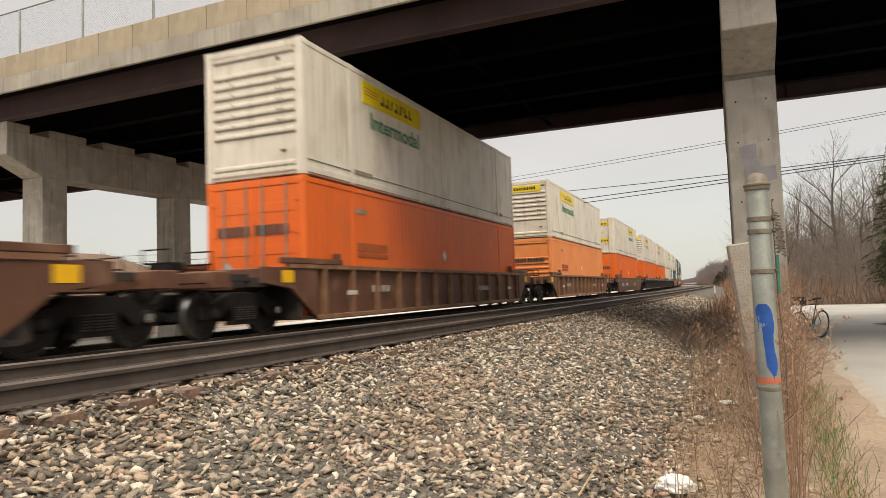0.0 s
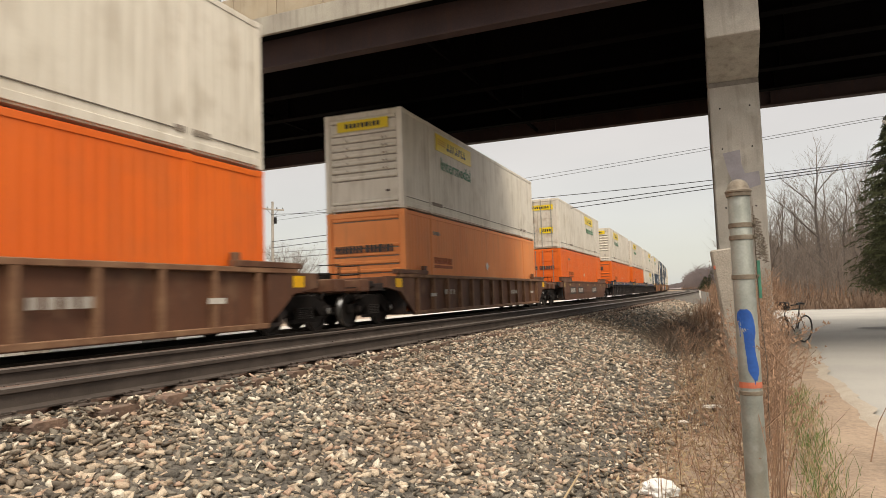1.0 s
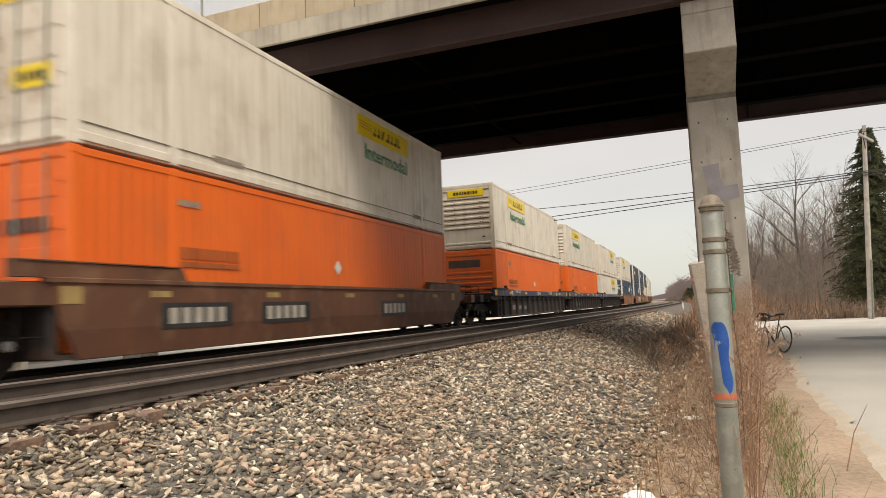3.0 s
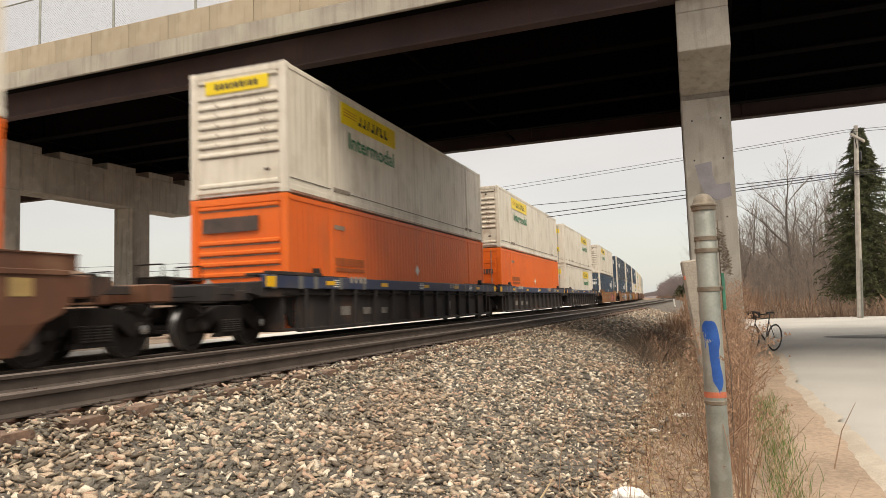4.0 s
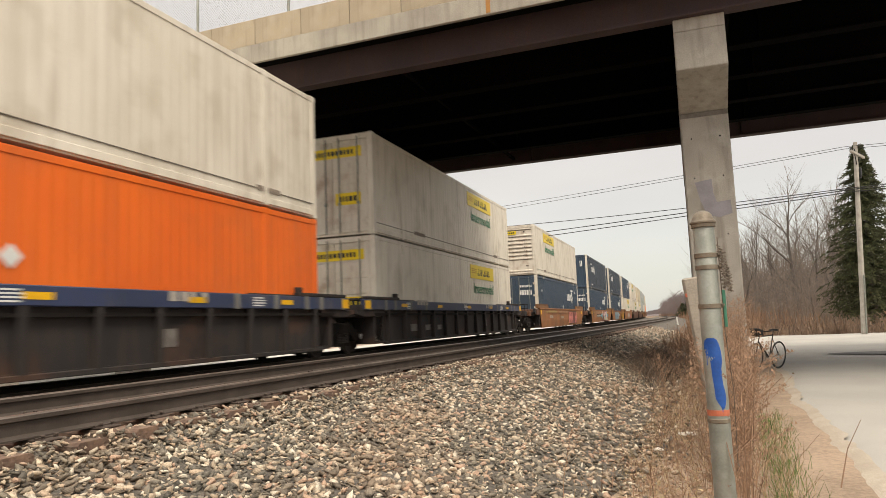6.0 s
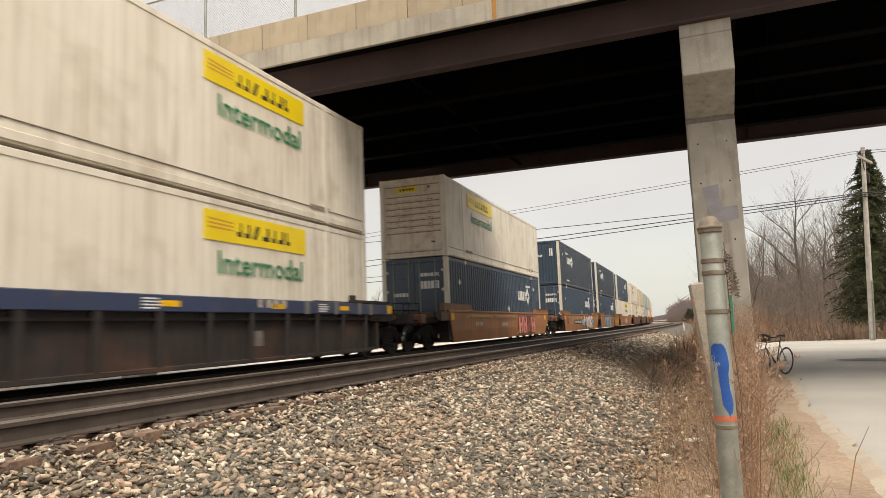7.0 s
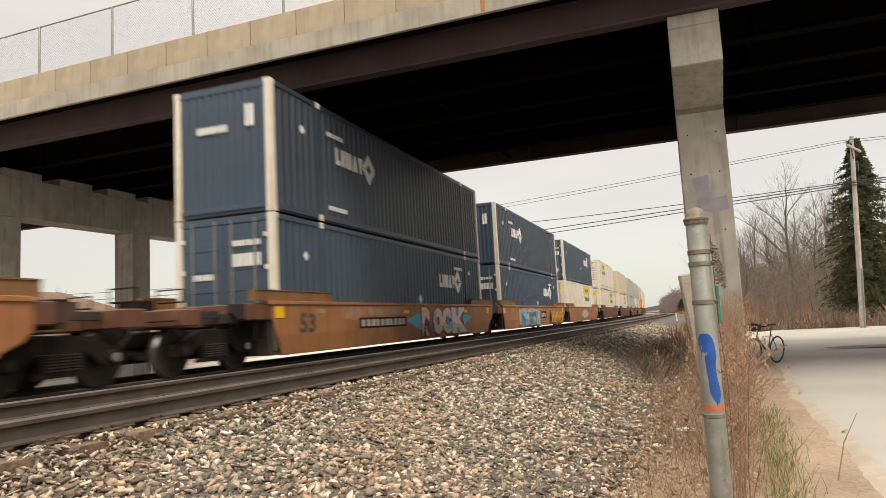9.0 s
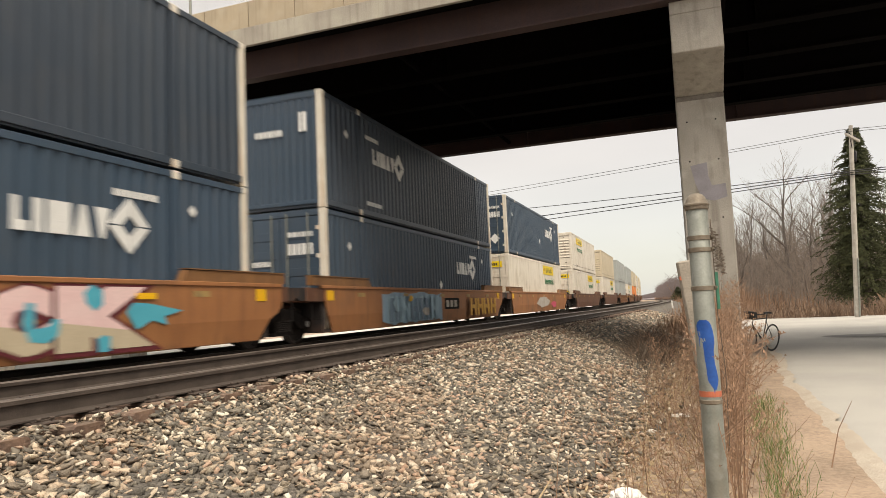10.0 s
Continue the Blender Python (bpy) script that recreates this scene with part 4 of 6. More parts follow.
def bogie(parent, y, wheel_keys):
    """A two-axle truck: side frames with springs, bolster, wheelsets."""
    g = part("bogie", Shape().box(-1.05, 1.05, -0.2, 0.2, 0.5, 0.82, 0.03), M_bogie, parent, "greasy cast truck", m=pose(0, y, 0))
    for sg in (1, -1):
        f = Shape()
        x0, x1 = sorted((sg * 0.93, sg * 1.08))
        arch = [(-1.15, 0.36), (-1.15, 0.56), (-0.75, 0.66), (-0.42, 0.80), (0.42, 0.80), (0.75, 0.66), (1.15, 0.56), (1.15, 0.36), (0.72, 0.34), (0.38, 0.58), (0.36, 0.30), (0.44, 0.22), (-0.44, 0.22), (-0.36, 0.30), (-0.38, 0.58), (-0.72, 0.34)]
        f.prism(arch, 0, x0, x1)
        for yy in (-0.89, 0.89):
            f.lathe([(0.13, 0), (0.13, 0.06), (0.09, 0.10)], cx=sg * 1.06 if sg > 0 else -1.16, cy=yy, cz=0.45, axis=0, sides=12)
        part("side_frame", f, M_bogie, g)
    for sg in (1, -1):
        for k in range(3):
            coil = [(0.055, 0)]
            for j in range(6):
                coil += [(0.07, j * 0.042 + 0.012), (0.07, j * 0.042 + 0.024), (0.055, j * 0.042 + 0.036)]
            part("spring", Shape().lathe(coil, cx=sg * 1.07, cy=-0.2 + 0.2 * k, cz=0.30, sides=10), M_wheel, g, "coil spring")
    for sg in (1, -1):
        for yy in (-0.89, 0.89):
            part("axle_cap", Shape().lathe([(0.075, 0), (0.075, 0.012), (0.03, 0.02)], cx=sg * 1.16 - (0.0 if sg > 0 else 0.02), cy=yy, cz=0.45, axis=0, sides=12), M_tread if yy > 0 else M_wheel, g, "round axle cap")
        part("brake_beam", Shape().box(sg * 0.62 - 0.05, sg * 0.62 + 0.05, -1.5, 1.5, 0.33, 0.40, 0.01), M_bogie, g)
    for yy in (-0.89, 0.89):
        w = Shape()
        for sg in (1, -1):
            prof = [(0.10, 0.0), (0.10, 0.03), (0.33, 0.03), (0.34, 0.005), (0.42, 0.005), (0.42, 0.11), (0.455, 0.12), (0.455, 0.145), (0.33, 0.145), (0.32, 0.10), (0.12, 0.10), (0.12, 0.15)]
            if sg > 0:
                w.lathe([(r_, -h_) for r_, h_ in prof], cx=0.86, axis=0, sides=24)
            else:
                w.lathe(prof, cx=-0.86, axis=0, sides=24)
        w.tube([(-0.95, 0, 0), (0.95, 0, 0)], 0.085, 10)
        ws = part("wheelset", w, M_wheel, g, "dark steel wheels on an axle", smooth=True, m=pose(0, yy, 0.42))
        ws.data.materials.append(M_tread)
        for q in ws.data.polygons:
            if all(abs(math.hypot(ws.data.vertices[i].co.y, ws.data.vertices[i].co.z) - 0.42) < 0.002 for i in q.vertices):
                q.material_index = 1
    return g


def well_car(kind, near_end, far_end, label):
    """A container well car, origin at the middle of the well at rail height. Ends: 'own' bogie, 'shared' bogie or 'none' (the next car carries it)."""
    paint = {"ribbed": M_brown, "smooth": M_rust_orange, "plain": M_brown, "blue": M_blue}[kind]
    low = {"ribbed": M_brown, "smooth": M_rust_orange, "plain": M_brown, "blue": M_carbase}[kind]
    c = thing("well_car", label, "railway wagon", "wagons of the train")
    XW = 1.50
    for sg in (1, -1):
        s = Shape()
        x0, x1 = sorted((sg * (XW - 0.06), sg * (XW - 0.03))) if kind in ("smooth", "plain") else sorted((sg * (XW - 0.15), sg * (XW - 0.12)))
        side = [(-7.6, 1.28), (-7.6, 0.24), (7.6, 0.24), (7.6, 1.28)]
        if kind in ("smooth", "plain"):
            # upright plate above, lower plate folded inwards
            s.prism([(-8.15, 1.28), (-8.15, 1.0), (-8.0, 0.62), (8.2, 0.62), (8.5, 0.74), (8.65, 0.9), (8.65, 1.28)], 0, x0, x1)
            xo, xi, xb = sg * (XW - 0.03), sg * (XW - 0.06), sg * (XW - 0.10)
            s.add([(xo, -8.0, 0.62), (xo, 8.2, 0.62), (xb + sg * 0.03, 7.85, 0.22), (xb + sg * 0.03, -7.75, 0.22), (xi, -8.0, 0.62), (xi, 8.2, 0.62), (xb, 7.85, 0.22), (xb, -7.75, 0.22)], [(0, 1, 2, 3), (7, 6, 5, 4), (0, 4, 5, 1), (1, 5, 6, 2), (2, 6, 7, 3), (3, 7, 4, 0)])
        else:
            s.prism(side, 0, x0, x1)
        wall = part("side_wall", s, low, c)
        ch = Shape()
        a0, a1 = sorted((sg * (XW - 0.13), sg * XW))
        if kind == "ribbed":
            ch.box(a0, a1 if sg > 0 else a1, -8.6, 8.6, 1.26, 1.36, 0.012)
            a2, a3 = sorted((sg * (XW - 0.1), sg * (XW - 0.005)))
            ch.box(a2, a3, -7.6, 7.6, 0.2, 0.30, 0.012)
        elif kind == "blue":
            ch.box(a0, a1, -8.9, 8.9, 1.14, 1.42, 0.015)
        else:
            ch.box(a0, a1, -8.3, 8.65, 1.26, 1.34, 0.012)
            a2, a3 = sorted((sg * (XW - 0.1), sg * (XW - 0.012)))
            ch.box(a2 - sg * 0.06, a3 - sg * 0.06, -7.75, 7.85, 0.2, 0.27, 0.012)
        chord = part("top_chord", ch, M_rib if kind == "ribbed" else paint, c)
        if kind == "blue":
            first = None
            for yy in (-8.6, -7.55, -6.9, -5.7, -4.4, 4.4, 5.7, 6.9, 7.55, 8.6):
                m = pose(sg * (XW - 0.02), yy, 1.28)
                if first is None:
                    first = part("chord_post", Shape().box(-0.025, 0.025, -0.085, 0.085, -0.15, 0.145, 0.006), M_greychord, chord, "grey overpainted bracket", m=m)
                else:
                    again(first, "chord_post", m)
            for e in (-1, 1):
                part("deck_edge", Shape().box(*sorted((sg * (XW - 0.5), sg * (XW - 0.16))), *sorted((e * 5.0, e * 8.9)), 1.40, 1.46, 0.01), M_carbase, chord)
        if kind in ("ribbed", "blue"):
            rib = Shape().box(-0.065, 0.065, -0.055, 0.055, 0.26, 1.27, 0.008)
            first = None
            for i in range(13):
                m = pose(sg * (XW - 0.068), -7.3 + i * 14.6 / 12, 0)
                if first is None:
                    first = part("rib", rib, M_rib if kind == "ribbed" else low, wall, m=m)
                else:
                    again(first, "rib", m)
            if kind == "blue":
                # near-black rail, coloured to stand in for the shaded slot below the chord
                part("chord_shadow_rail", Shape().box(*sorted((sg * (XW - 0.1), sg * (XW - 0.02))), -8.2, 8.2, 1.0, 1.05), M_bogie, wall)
                for yy, w_, h_ in ((-5.5, 0.5, 0.22), (-4.25, 0.45, 0.18), (-3.1, 0.4, 0.16), (2.6, 0.3, 0.3)):
                    part("worn_sticker", Shape().box(*sorted((sg * (XW - 0.119), sg * (XW - 0.112))), yy, yy + w_, 0.5, 0.5 + h_), M_sticker, wall, "worn pale sticker")
                for yy in (-6.05, -0.4, 4.9):
                    for k in range(4):
                        part("stripe_mark", Shape().box(*sorted((sg * (XW - 0.002), sg * (XW + 0.004))), yy, yy + 0.34 + 0.06 * (1.5 - abs(k - 1.5)), 1.19 + 0.05 * k, 1.215 + 0.05 * k), M_whitedecal, chord)
            part("sill", Shape().box(*sorted((sg * (XW - 0.12), sg * (XW - 0.01))), -7.6, 7.6, 0.19, 0.27, 0.01), low, wall)
        # raised end brackets
        for e in (-1, 1):
            flush = kind in ("smooth", "plain")
            b0, b1 = sorted((e * (5.6 if flush else 6.6), e * 8.75))
            if flush:
                br = Shape().prism([(e * 5.6, 1.335), (e * 5.72, 1.53), (e * 8.75, 1.55), (e * 8.75, 1.335)], 0, *sorted((sg * (XW - 0.17), sg * (XW - 0.015))))
                br.box(*sorted((sg * (XW - 0.19), sg * (XW + 0.005))), b0 + (0.12 if e > 0 else 0), b1 - (0.12 if e < 0 else 0), 1.545, 1.565)
            else:
                br = Shape().box(*sorted((sg * (XW - 0.17), sg * (XW + 0.01))), b0, b1, 1.36 if kind != "blue" else 1.42, 1.48 if kind != "blue" else 1.50, 0.012)
                br.box(*sorted((sg * (XW - 0.15), sg * (XW - 0.03))), e * 6.7 - 0.09, e * 6.7 + 0.09, 1.3, 1.62, 0.015)
            part("end_bracket", br, {"ribbed": M_brown, "smooth": M_ochre_rail, "plain": M_brown, "blue": M_carbase}[kind], c)
        # reflectors
        rf = Shape().box(0, 0.006, -0.22, 0.22, -0.05, 0.05)
        first = None
        zr = {"ribbed": 0.75, "blue": 1.28, "smooth": 1.12, "plain": 1.12}[kind]
        for i, yy in enumerate((-6.2, -3.1, 0.2, 3.3, 6.1)):
            m = pose(sg * XW - (0.03 if kind in ("smooth", "plain") else 0.0) + (0 if sg > 0 else -0.006), yy, zr)
            if kind == "ribbed" and i not in (0, 4):
                continue
            if first is None:
                first = part("reflector", rf, {"ribbed": M_cardboard, "blue": M_reflect}.get(kind, M_amber_faded), wall, m=m)
            else:
                again(first, "reflector", m)
    part("well_floor", Shape().box(-1.4, 1.4, -8.1, 8.1, 0.22, 0.29).box(-1.4, 1.4, -8.2, -8.05, 0.25, 1.0).box(-1.4, 1.4, 8.05, 8.2, 0.25, 1.0), M_carbase, c)
    for e, how in ((-1, near_end), (1, far_end)):
        if how == "none":
            end_y = 9.3
        elif how == "shared":
            end_y = 9.3
        else:
            end_y = 10.7
        p = Shape()
        y0, y1 = sorted((e * 8.1, e * end_y))
        # platform over the bogie
        p.box(-0.55, 0.55, y0, y1, 0.86, 1.12, 0.02)
        ya, yb = sorted((e * 8.1, e * (8.95 if how != "own" else 9.0)))
        p.box(-1.45, 1.45, ya, yb, 0.95, 1.28, 0.02)
        if how == "own":
            yc, yd = sorted((e * 10.25, e * 10.7))
            p.box(-1.4, 1.4, yc, yd, 0.88, 1.18, 0.02)
        p.box(-0.62, 0.62, *sorted((e * 8.15, e * 8.9)), 0.42, 0.96, 0.02)
        deck = part("end_platform", p, M_brown if kind in ("ribbed", "plain", "smooth") else M_carbase, c)
        if how == "own":
            for sg in (1, -1):
                part("deck_beam", Shape().box(*sorted((sg * 0.56, sg * 1.3)), *sorted((e * 9.05, e * 9.2)), 0.90, 1.10, 0.01), M_carbase, deck)
                part("deck_beam", Shape().box(*sorted((sg * 0.9, sg * 0.98)), *sorted((e * 9.2, e * 10.24)), 1.02, 1.16, 0.01), M_carbase, deck)
            part("air_hose", Shape().tube([(0.35, e * 10.68, 0.92), (0.40, e * 10.95, 0.70), (0.38, e * 11.2, 0.55), (0.30, e * 11.4, 0.62)], 0.028, 7), M_bogie, deck)
            part("cut_lever", Shape().tube([(1.36, e * 10.74, 0.70), (1.30, e * 10.76, 0.98), (0.3, e * 10.76, 0.98), (0.2, e * 11.0, 1.0)], 0.014, 6), M_bogie, deck, "thin dark uncoupling lever")
        for sg in (1, -1):
            if kind in ("smooth", "plain"):
                # dark greasy corner: a sill, a step bracket and a jacking pad
                ya = 8.155 if e < 0 else 8.655
                sill = part("end_sill", Shape().prism([(e * ya, 1.27), (e * ya, 1.02), (e * 9.2, 0.98), (e * 9.4, 1.10), (e * 9.4, 1.27)], 0, *sorted((sg * 1.30, sg * 1.42))), M_carbase, c, "grease-blackened end sill")
                part("step_bracket", Shape().tube([(sg * 1.40, e * (ya + 0.12), 1.05), (sg * 1.40, e * (ya + 0.12), 0.55), (sg * 1.40, e * (ya + 0.5), 0.55), (sg * 1.40, e * (ya + 0.5), 1.05)], 0.016, 6), M_bogie, sill)
            elif kind == "blue":
                sill = part("end_sill", Shape().prism([(e * 7.61, 1.138), (e * 7.61, 0.97), (e * 8.9, 0.97), (e * 9.3, 1.04), (e * 9.3, 1.138)], 0, *sorted((sg * 1.28, sg * 1.44))), M_carbase, c, "sooty end sill")
                part("corner_gusset", Shape().prism([(e * 7.61, 0.96), (e * 7.61, 0.30), (e * 7.78, 0.34), (e * 8.05, 0.96)], 0, *sorted((sg * 1.30, sg * 1.34))), M_bogie, sill)
            else:
                sill = part("end_sill", Shape().prism([(e * 7.6, 1.28), (e * 7.6, 0.25), (e * 8.0, 0.5), (e * 8.5, 0.86), (e * 9.4, 0.98), (e * 9.4, 1.28)], 0, *sorted((sg * 1.36, sg * 1.47))), low, c)
            ap = (e * 7.72, e * 8.06) if kind in ("smooth", "plain") else (e * 8.45, e * 8.85)
            xa, za = (1.472, 0.98) if kind != "blue" else (1.503, 1.17)
            ap = ap if kind != "blue" else (e * 8.55, e * 8.88)
            part("amber_panel", Shape().box(*sorted((sg * xa, sg * (xa + 0.006))), *sorted(ap), za, za + 0.24 * (1.0 if kind != "blue" else 0.9)), M_amber_faded if kind == "plain" else M_reflect, sill, "amber reflective panel")
        if how == "own":
            cp = Shape().box(-0.16, 0.16, *sorted((e * 10.6, e * 11.2)), 0.72, 0.98, 0.03).box(-0.24, 0.2, *sorted((e * 11.1, e * 11.45)), 0.66, 1.0, 0.05)
            part("coupler", cp, M_bogie, c)
            for sg in (1, -1):
                rail = Shape().tube([(sg * 1.3, e * 10.6, 1.1), (sg * 1.3, e * 10.6, 1.52), (sg * 0.75, e * 10.6, 1.52), (sg * 0.75, e * 10.6, 1.1)], 0.018, 6)
                rail.tube([(sg * 1.3, e * 10.6, 1.3), (sg * 0.75, e * 10.6, 1.3)], 0.018, 6)
                part("grab_rail", rail, M_bogie, c)
            part("brake_gear", Shape().box(-0.4, 0.2, e * 10.2 - 0.15, e * 10.2 + 0.15, 1.12, 1.4, 0.02), M_bogie, c)
            bogie(c, e * 9.45, True)
        elif how == "shared":
            bogie(c, e * 9.3, True)
    return c


M_ochre_rail = mat("ochre_car_paint", (0.24, 0.115, 0.045), (0.18, 0.085, 0.035), 1.5, 0.6, 0, 0.05, 40, 0.12, (RUST, 0.5))

CARS = {
    "ribbed": well_car("ribbed", "own", "own", "rust-brown well wagon with ribbed steel sides"),
    "plain": well_car("plain", "own", "own", "rust-brown well wagon with smooth steel sides"),
    "blue_a": well_car("blue", "own", "shared", "dark well wagon with a blue top chord"),
    "blue_b": well_car("blue", "none", "shared", "dark well wagon with a blue top chord"),
    "blue_c": well_car("blue", "none", "own", "dark well wagon with a blue top chord"),
    "smooth": well_car("smooth", "own", "own", "orange-brown well wagon with smooth sides"),
    "smooth_a": well_car("smooth", "own", "shared", "orange-brown well wagon with smooth sides"),
    "smooth_b": well_car("smooth", "none", "shared", "orange-brown well wagon with smooth sides"),
    "smooth_c": well_car("smooth", "none", "own", "orange-brown well wagon with smooth sides"),
}
YT = ("panel", 0, 2.42, 1.7, 0.32, M_yellow)
HUNT = [("yellow", 2.55, 2.18, 3.5), ("word", 2.95, 1.58, 2.95), ("small", 2.0, 0.3, 0.9), ("small", 13.0, 0.3, 0.8)]
HUNT_R = [("yellow", 8.9, 2.18, 3.45), ("word", 9.3, 1.58, 2.9), ("small", 3.0, 0.3, 0.9), ("small", 12.6, 0.3, 0.8)]
ORG = [("bars", 2.1, 1.3, 1.6), ("diamond", 7.6, 1.5, 0.17), ("small", 1.9, 2.35, 0.7)]
UMX = [("logo", 2.85, 1.6, 2.1), ("small", 2.4, 2.25, 0.8), ("diamond", 1.2, 2.1, 0.12), ("small", 2.4, 0.35, 0.9)]
UMX_R = [("logo", 10.25, 1.66, 2.2), ("small", 11.95, 2.35, 0.9), ("diamond", 8.3, 1.2, 0.16), ("diamond", 1.2, 2.1, 0.12), ("diamond", 13.75, 2.3, 0.11)]
WL = "white ribbed-end intermodal container with yellow panel, road-grimed"
OL = "orange intermodal container seated in a well wagon"
NL = "navy blue intermodal container with pale corner posts"
NW = [("bars", -0.25, 1.9, 0.8, 0.16, M_whitedecal), ("bars", 0.75, 1.95, 0.22, 0.5, M_whitedecal)]
ND = [("bars", -0.55, 1.6, 0.6, 0.13, M_whitedecal), ("bars", 0.6, 2.3, 0.7, 0.12, M_whitedecal), ("bars", 0.6, 1.85, 0.7, 0.28, M_whitedecal), ("diamond", 0.65, 0.75, 0.26, 0, M_whitedecal)]
OB = [("bars", -0.55, 1.75, 0.9, 0.22, M_black_worn), ("bars", 0.45, 1.75, 0.9, 0.22, M_black_worn), ("diamond", -0.75, 1.0, 0.2, 0, M_grey)]
ONR = [("panel", -0.2, 2.18, 1.5, 0.34, M_black_worn), ("diamond", -0.8, 0.95, 0.2, 0, M_grey)]
BOXES = {
    "white": lambda: container(WL, M_white, "ribs", None, HUNT, [], seed=1),
    "white_y": lambda: container(WL, M_white, "ribs", None, HUNT, [YT], seed=2),
    "white_dirty": lambda: container("soiled white intermodal container with rust-streaked ribbed end", M_white, "ribs", None, HUNT, [("panel", -0.2, 2.45, 0.8, 0.2, M_yellow)], seed=3, end_paint=M_white_dirty),
    # doors in a darker white: real grime, with bridge shade put into the colour
    "white_doors": lambda: container("white intermodal container with grimy, shade-darkened doors and yellow panels", M_white, "doors", None, HUNT_R, [("panel", 0, 2.3, 1.9, 0.3, M_yellow), ("panel", 0.5, 0.9, 0.8, 0.35, M_yellow)], seed=4, end_paint=M_white_dirty),
    "orange": lambda: container(OL, M_orange, "doors", None, ORG, OB, seed=5),
    "orange_ribs": lambda: container(OL, M_orange, "ribs", None, ORG, ONR, seed=6),
    "orange_faded": lambda: container("sun-faded orange intermodal container seated in a well wagon", M_orange_faded, "ribs", None, ORG, OB[:2], seed=7),
    "navy": lambda: container(NL, M_slate, "sheet", M_post_white, UMX, NW, seed=8, end_paint=M_navy),
    "navy_doors": lambda: container(NL, M_navy, "doors", M_post_white, UMX_R, ND, seed=9),
    "tan": lambda: container("tan intermodal container, dusty", M_tan, "ribs", None, [], [], seed=10),
    "grey": lambda: container("grey-green intermodal container, dusty", M_grey, "sheet", None, [], [], seed=11),
}
made = {}


def box_copy(key, m):
    if key not in made:
        made[key] = BOXES[key]()
        made[key].matrix_basis = m
        return made[key]
    return copy_thing(made[key], m)


# leading end of each box pair at the start, wagon, lower box, upper box
TRAIN = [
    (-10.2, "ribbed", "", ""),
    (11.97, "ribbed", "orange", "white"),
    (34.16, "ribbed", "orange_faded", "white_y"),
    (56.2, "plain", "orange", "white_doors"),
    (78.36, "blue_a", "orange_ribs", "white_y"),
    (96.9, "blue_b", "orange", "white_dirty"),
    (115.6, "blue_c", "white_doors", "white_doors"),
    (137.6, "smooth", "navy_doors", "white_dirty"),
    (159.85, "smooth_a", "navy_doors", "navy"),
    (178.5, "smooth_b", "navy_doors", "navy"),
    (197.25, "smooth_c", "white_doors", "navy_doors"),
    (218.8, "plain", "white_doors", "white"),
    (240.8, "plain", "white_doors", "tan"),
    (262.8, "ribbed", "grey", "grey"),
    (284.8, "ribbed", "white", "grey"),
    (306.8, "plain", "orange_faded", "tan"),
    (328.8, "plain", "white", "white"),
    (350.8, "ribbed", "white", "tan"),
    (372.8, "plain", "tan", "white"),
    (394.8, "plain", "white", "grey"),
]


def train_pose(y, z):
    h = math.degrees(math.atan2(train_x(y - 6) - train_x(y + 6), 12.0))
    return pose(train_x(y), y, TRAIN_Z + z, 0, 0, h)


STOCK, WAGON = [], {}
first_use = set()
WHEELS = []
for i, (y0, car, low, up) in enumerate(TRAIN):
    yc = y0 + 7.65
    m = train_pose(yc, 0)
    if car in first_use:
        ob = copy_thing(CARS[car], m)
    else:
        ob = CARS[car]
        ob.matrix_basis = m
        first_use.add(car)
    STOCK.append((ob, yc, 0.0))
    if i < 12:
        for g in ob.children:
            if g.name.startswith("bogie"):
                WHEELS += [(w, w.matrix_basis.copy()) for w in g.children if w.name.startswith("wheelset")]
    WAGON[i] = ob
    if low:
        STOCK.append((box_copy(low, train_pose(yc, 0.30)), yc, 0.30))
        STOCK.append((box_copy(up, train_pose(yc, 3.30)), yc, 3.30))


def spray(car, name, label, pieces):
    """Spray-painted shapes on the side of one wagon: (material, outline in y and z)."""
    g = None
    for k, (mt, ring_) in enumerate(pieces):
        x = 1.472 + 0.0022 * k
        s_ = Shape().add([(x, p, q) for p, q in ring_], [tuple(range(len(ring_)))])
        if g is None:
            g = part(name, s_, mt, car, label)
        else:
            part("paint_shape", s_, mt, g)


def blob(y, z, w, h, seed, n=14, rough=0.25):
    r = random.Random(seed)
    return [(y + w * math.cos(2 * math.pi * k / n) * (1 + r.uniform(-rough, rough)), z + h * math.sin(2 * math.pi * k / n) * (1 + r.uniform(-rough, rough))) for k in range(n)]


def slanted(y, z, w, h, lean, th):
    """A block-letter like stroke group: two uprights and a bar, as a list of rings."""
    return [[(y, z), (y + th, z), (y + th + lean, z + h), (y + lean, z + h)],
            [(y + w - th, z), (y + w, z), (y + w + lean, z + h), (y + w - th + lean, z + h)],
            [(y + lean * 0.5, z + h * 0.42), (y + w, z + h * 0.36), (y + w + lean, z + h * 0.62), (y + lean, z + h * 0.62)]]


def mural(y0, seed, fills, outline, count, h=0.85, w=0.75):
    r = random.Random(seed)
    out = []
    for k in range(count):
        y = y0 + k * (w + 0.12)
        for ring_ in slanted(y - 0.05, 0.30, w + 0.1, h + 0.06, r.uniform(-0.15, 0.25), 0.36):
            out.append((outline, ring_))
    for k in range(count):
        y = y0 + k * (w + 0.12)
        ln = r.uniform(-0.15, 0.25)
        for ring_ in slanted(y, 0.34, w, h - 0.03, ln, 0.27):
            out.append((fills[k % len(fills)], ring_))
    return out


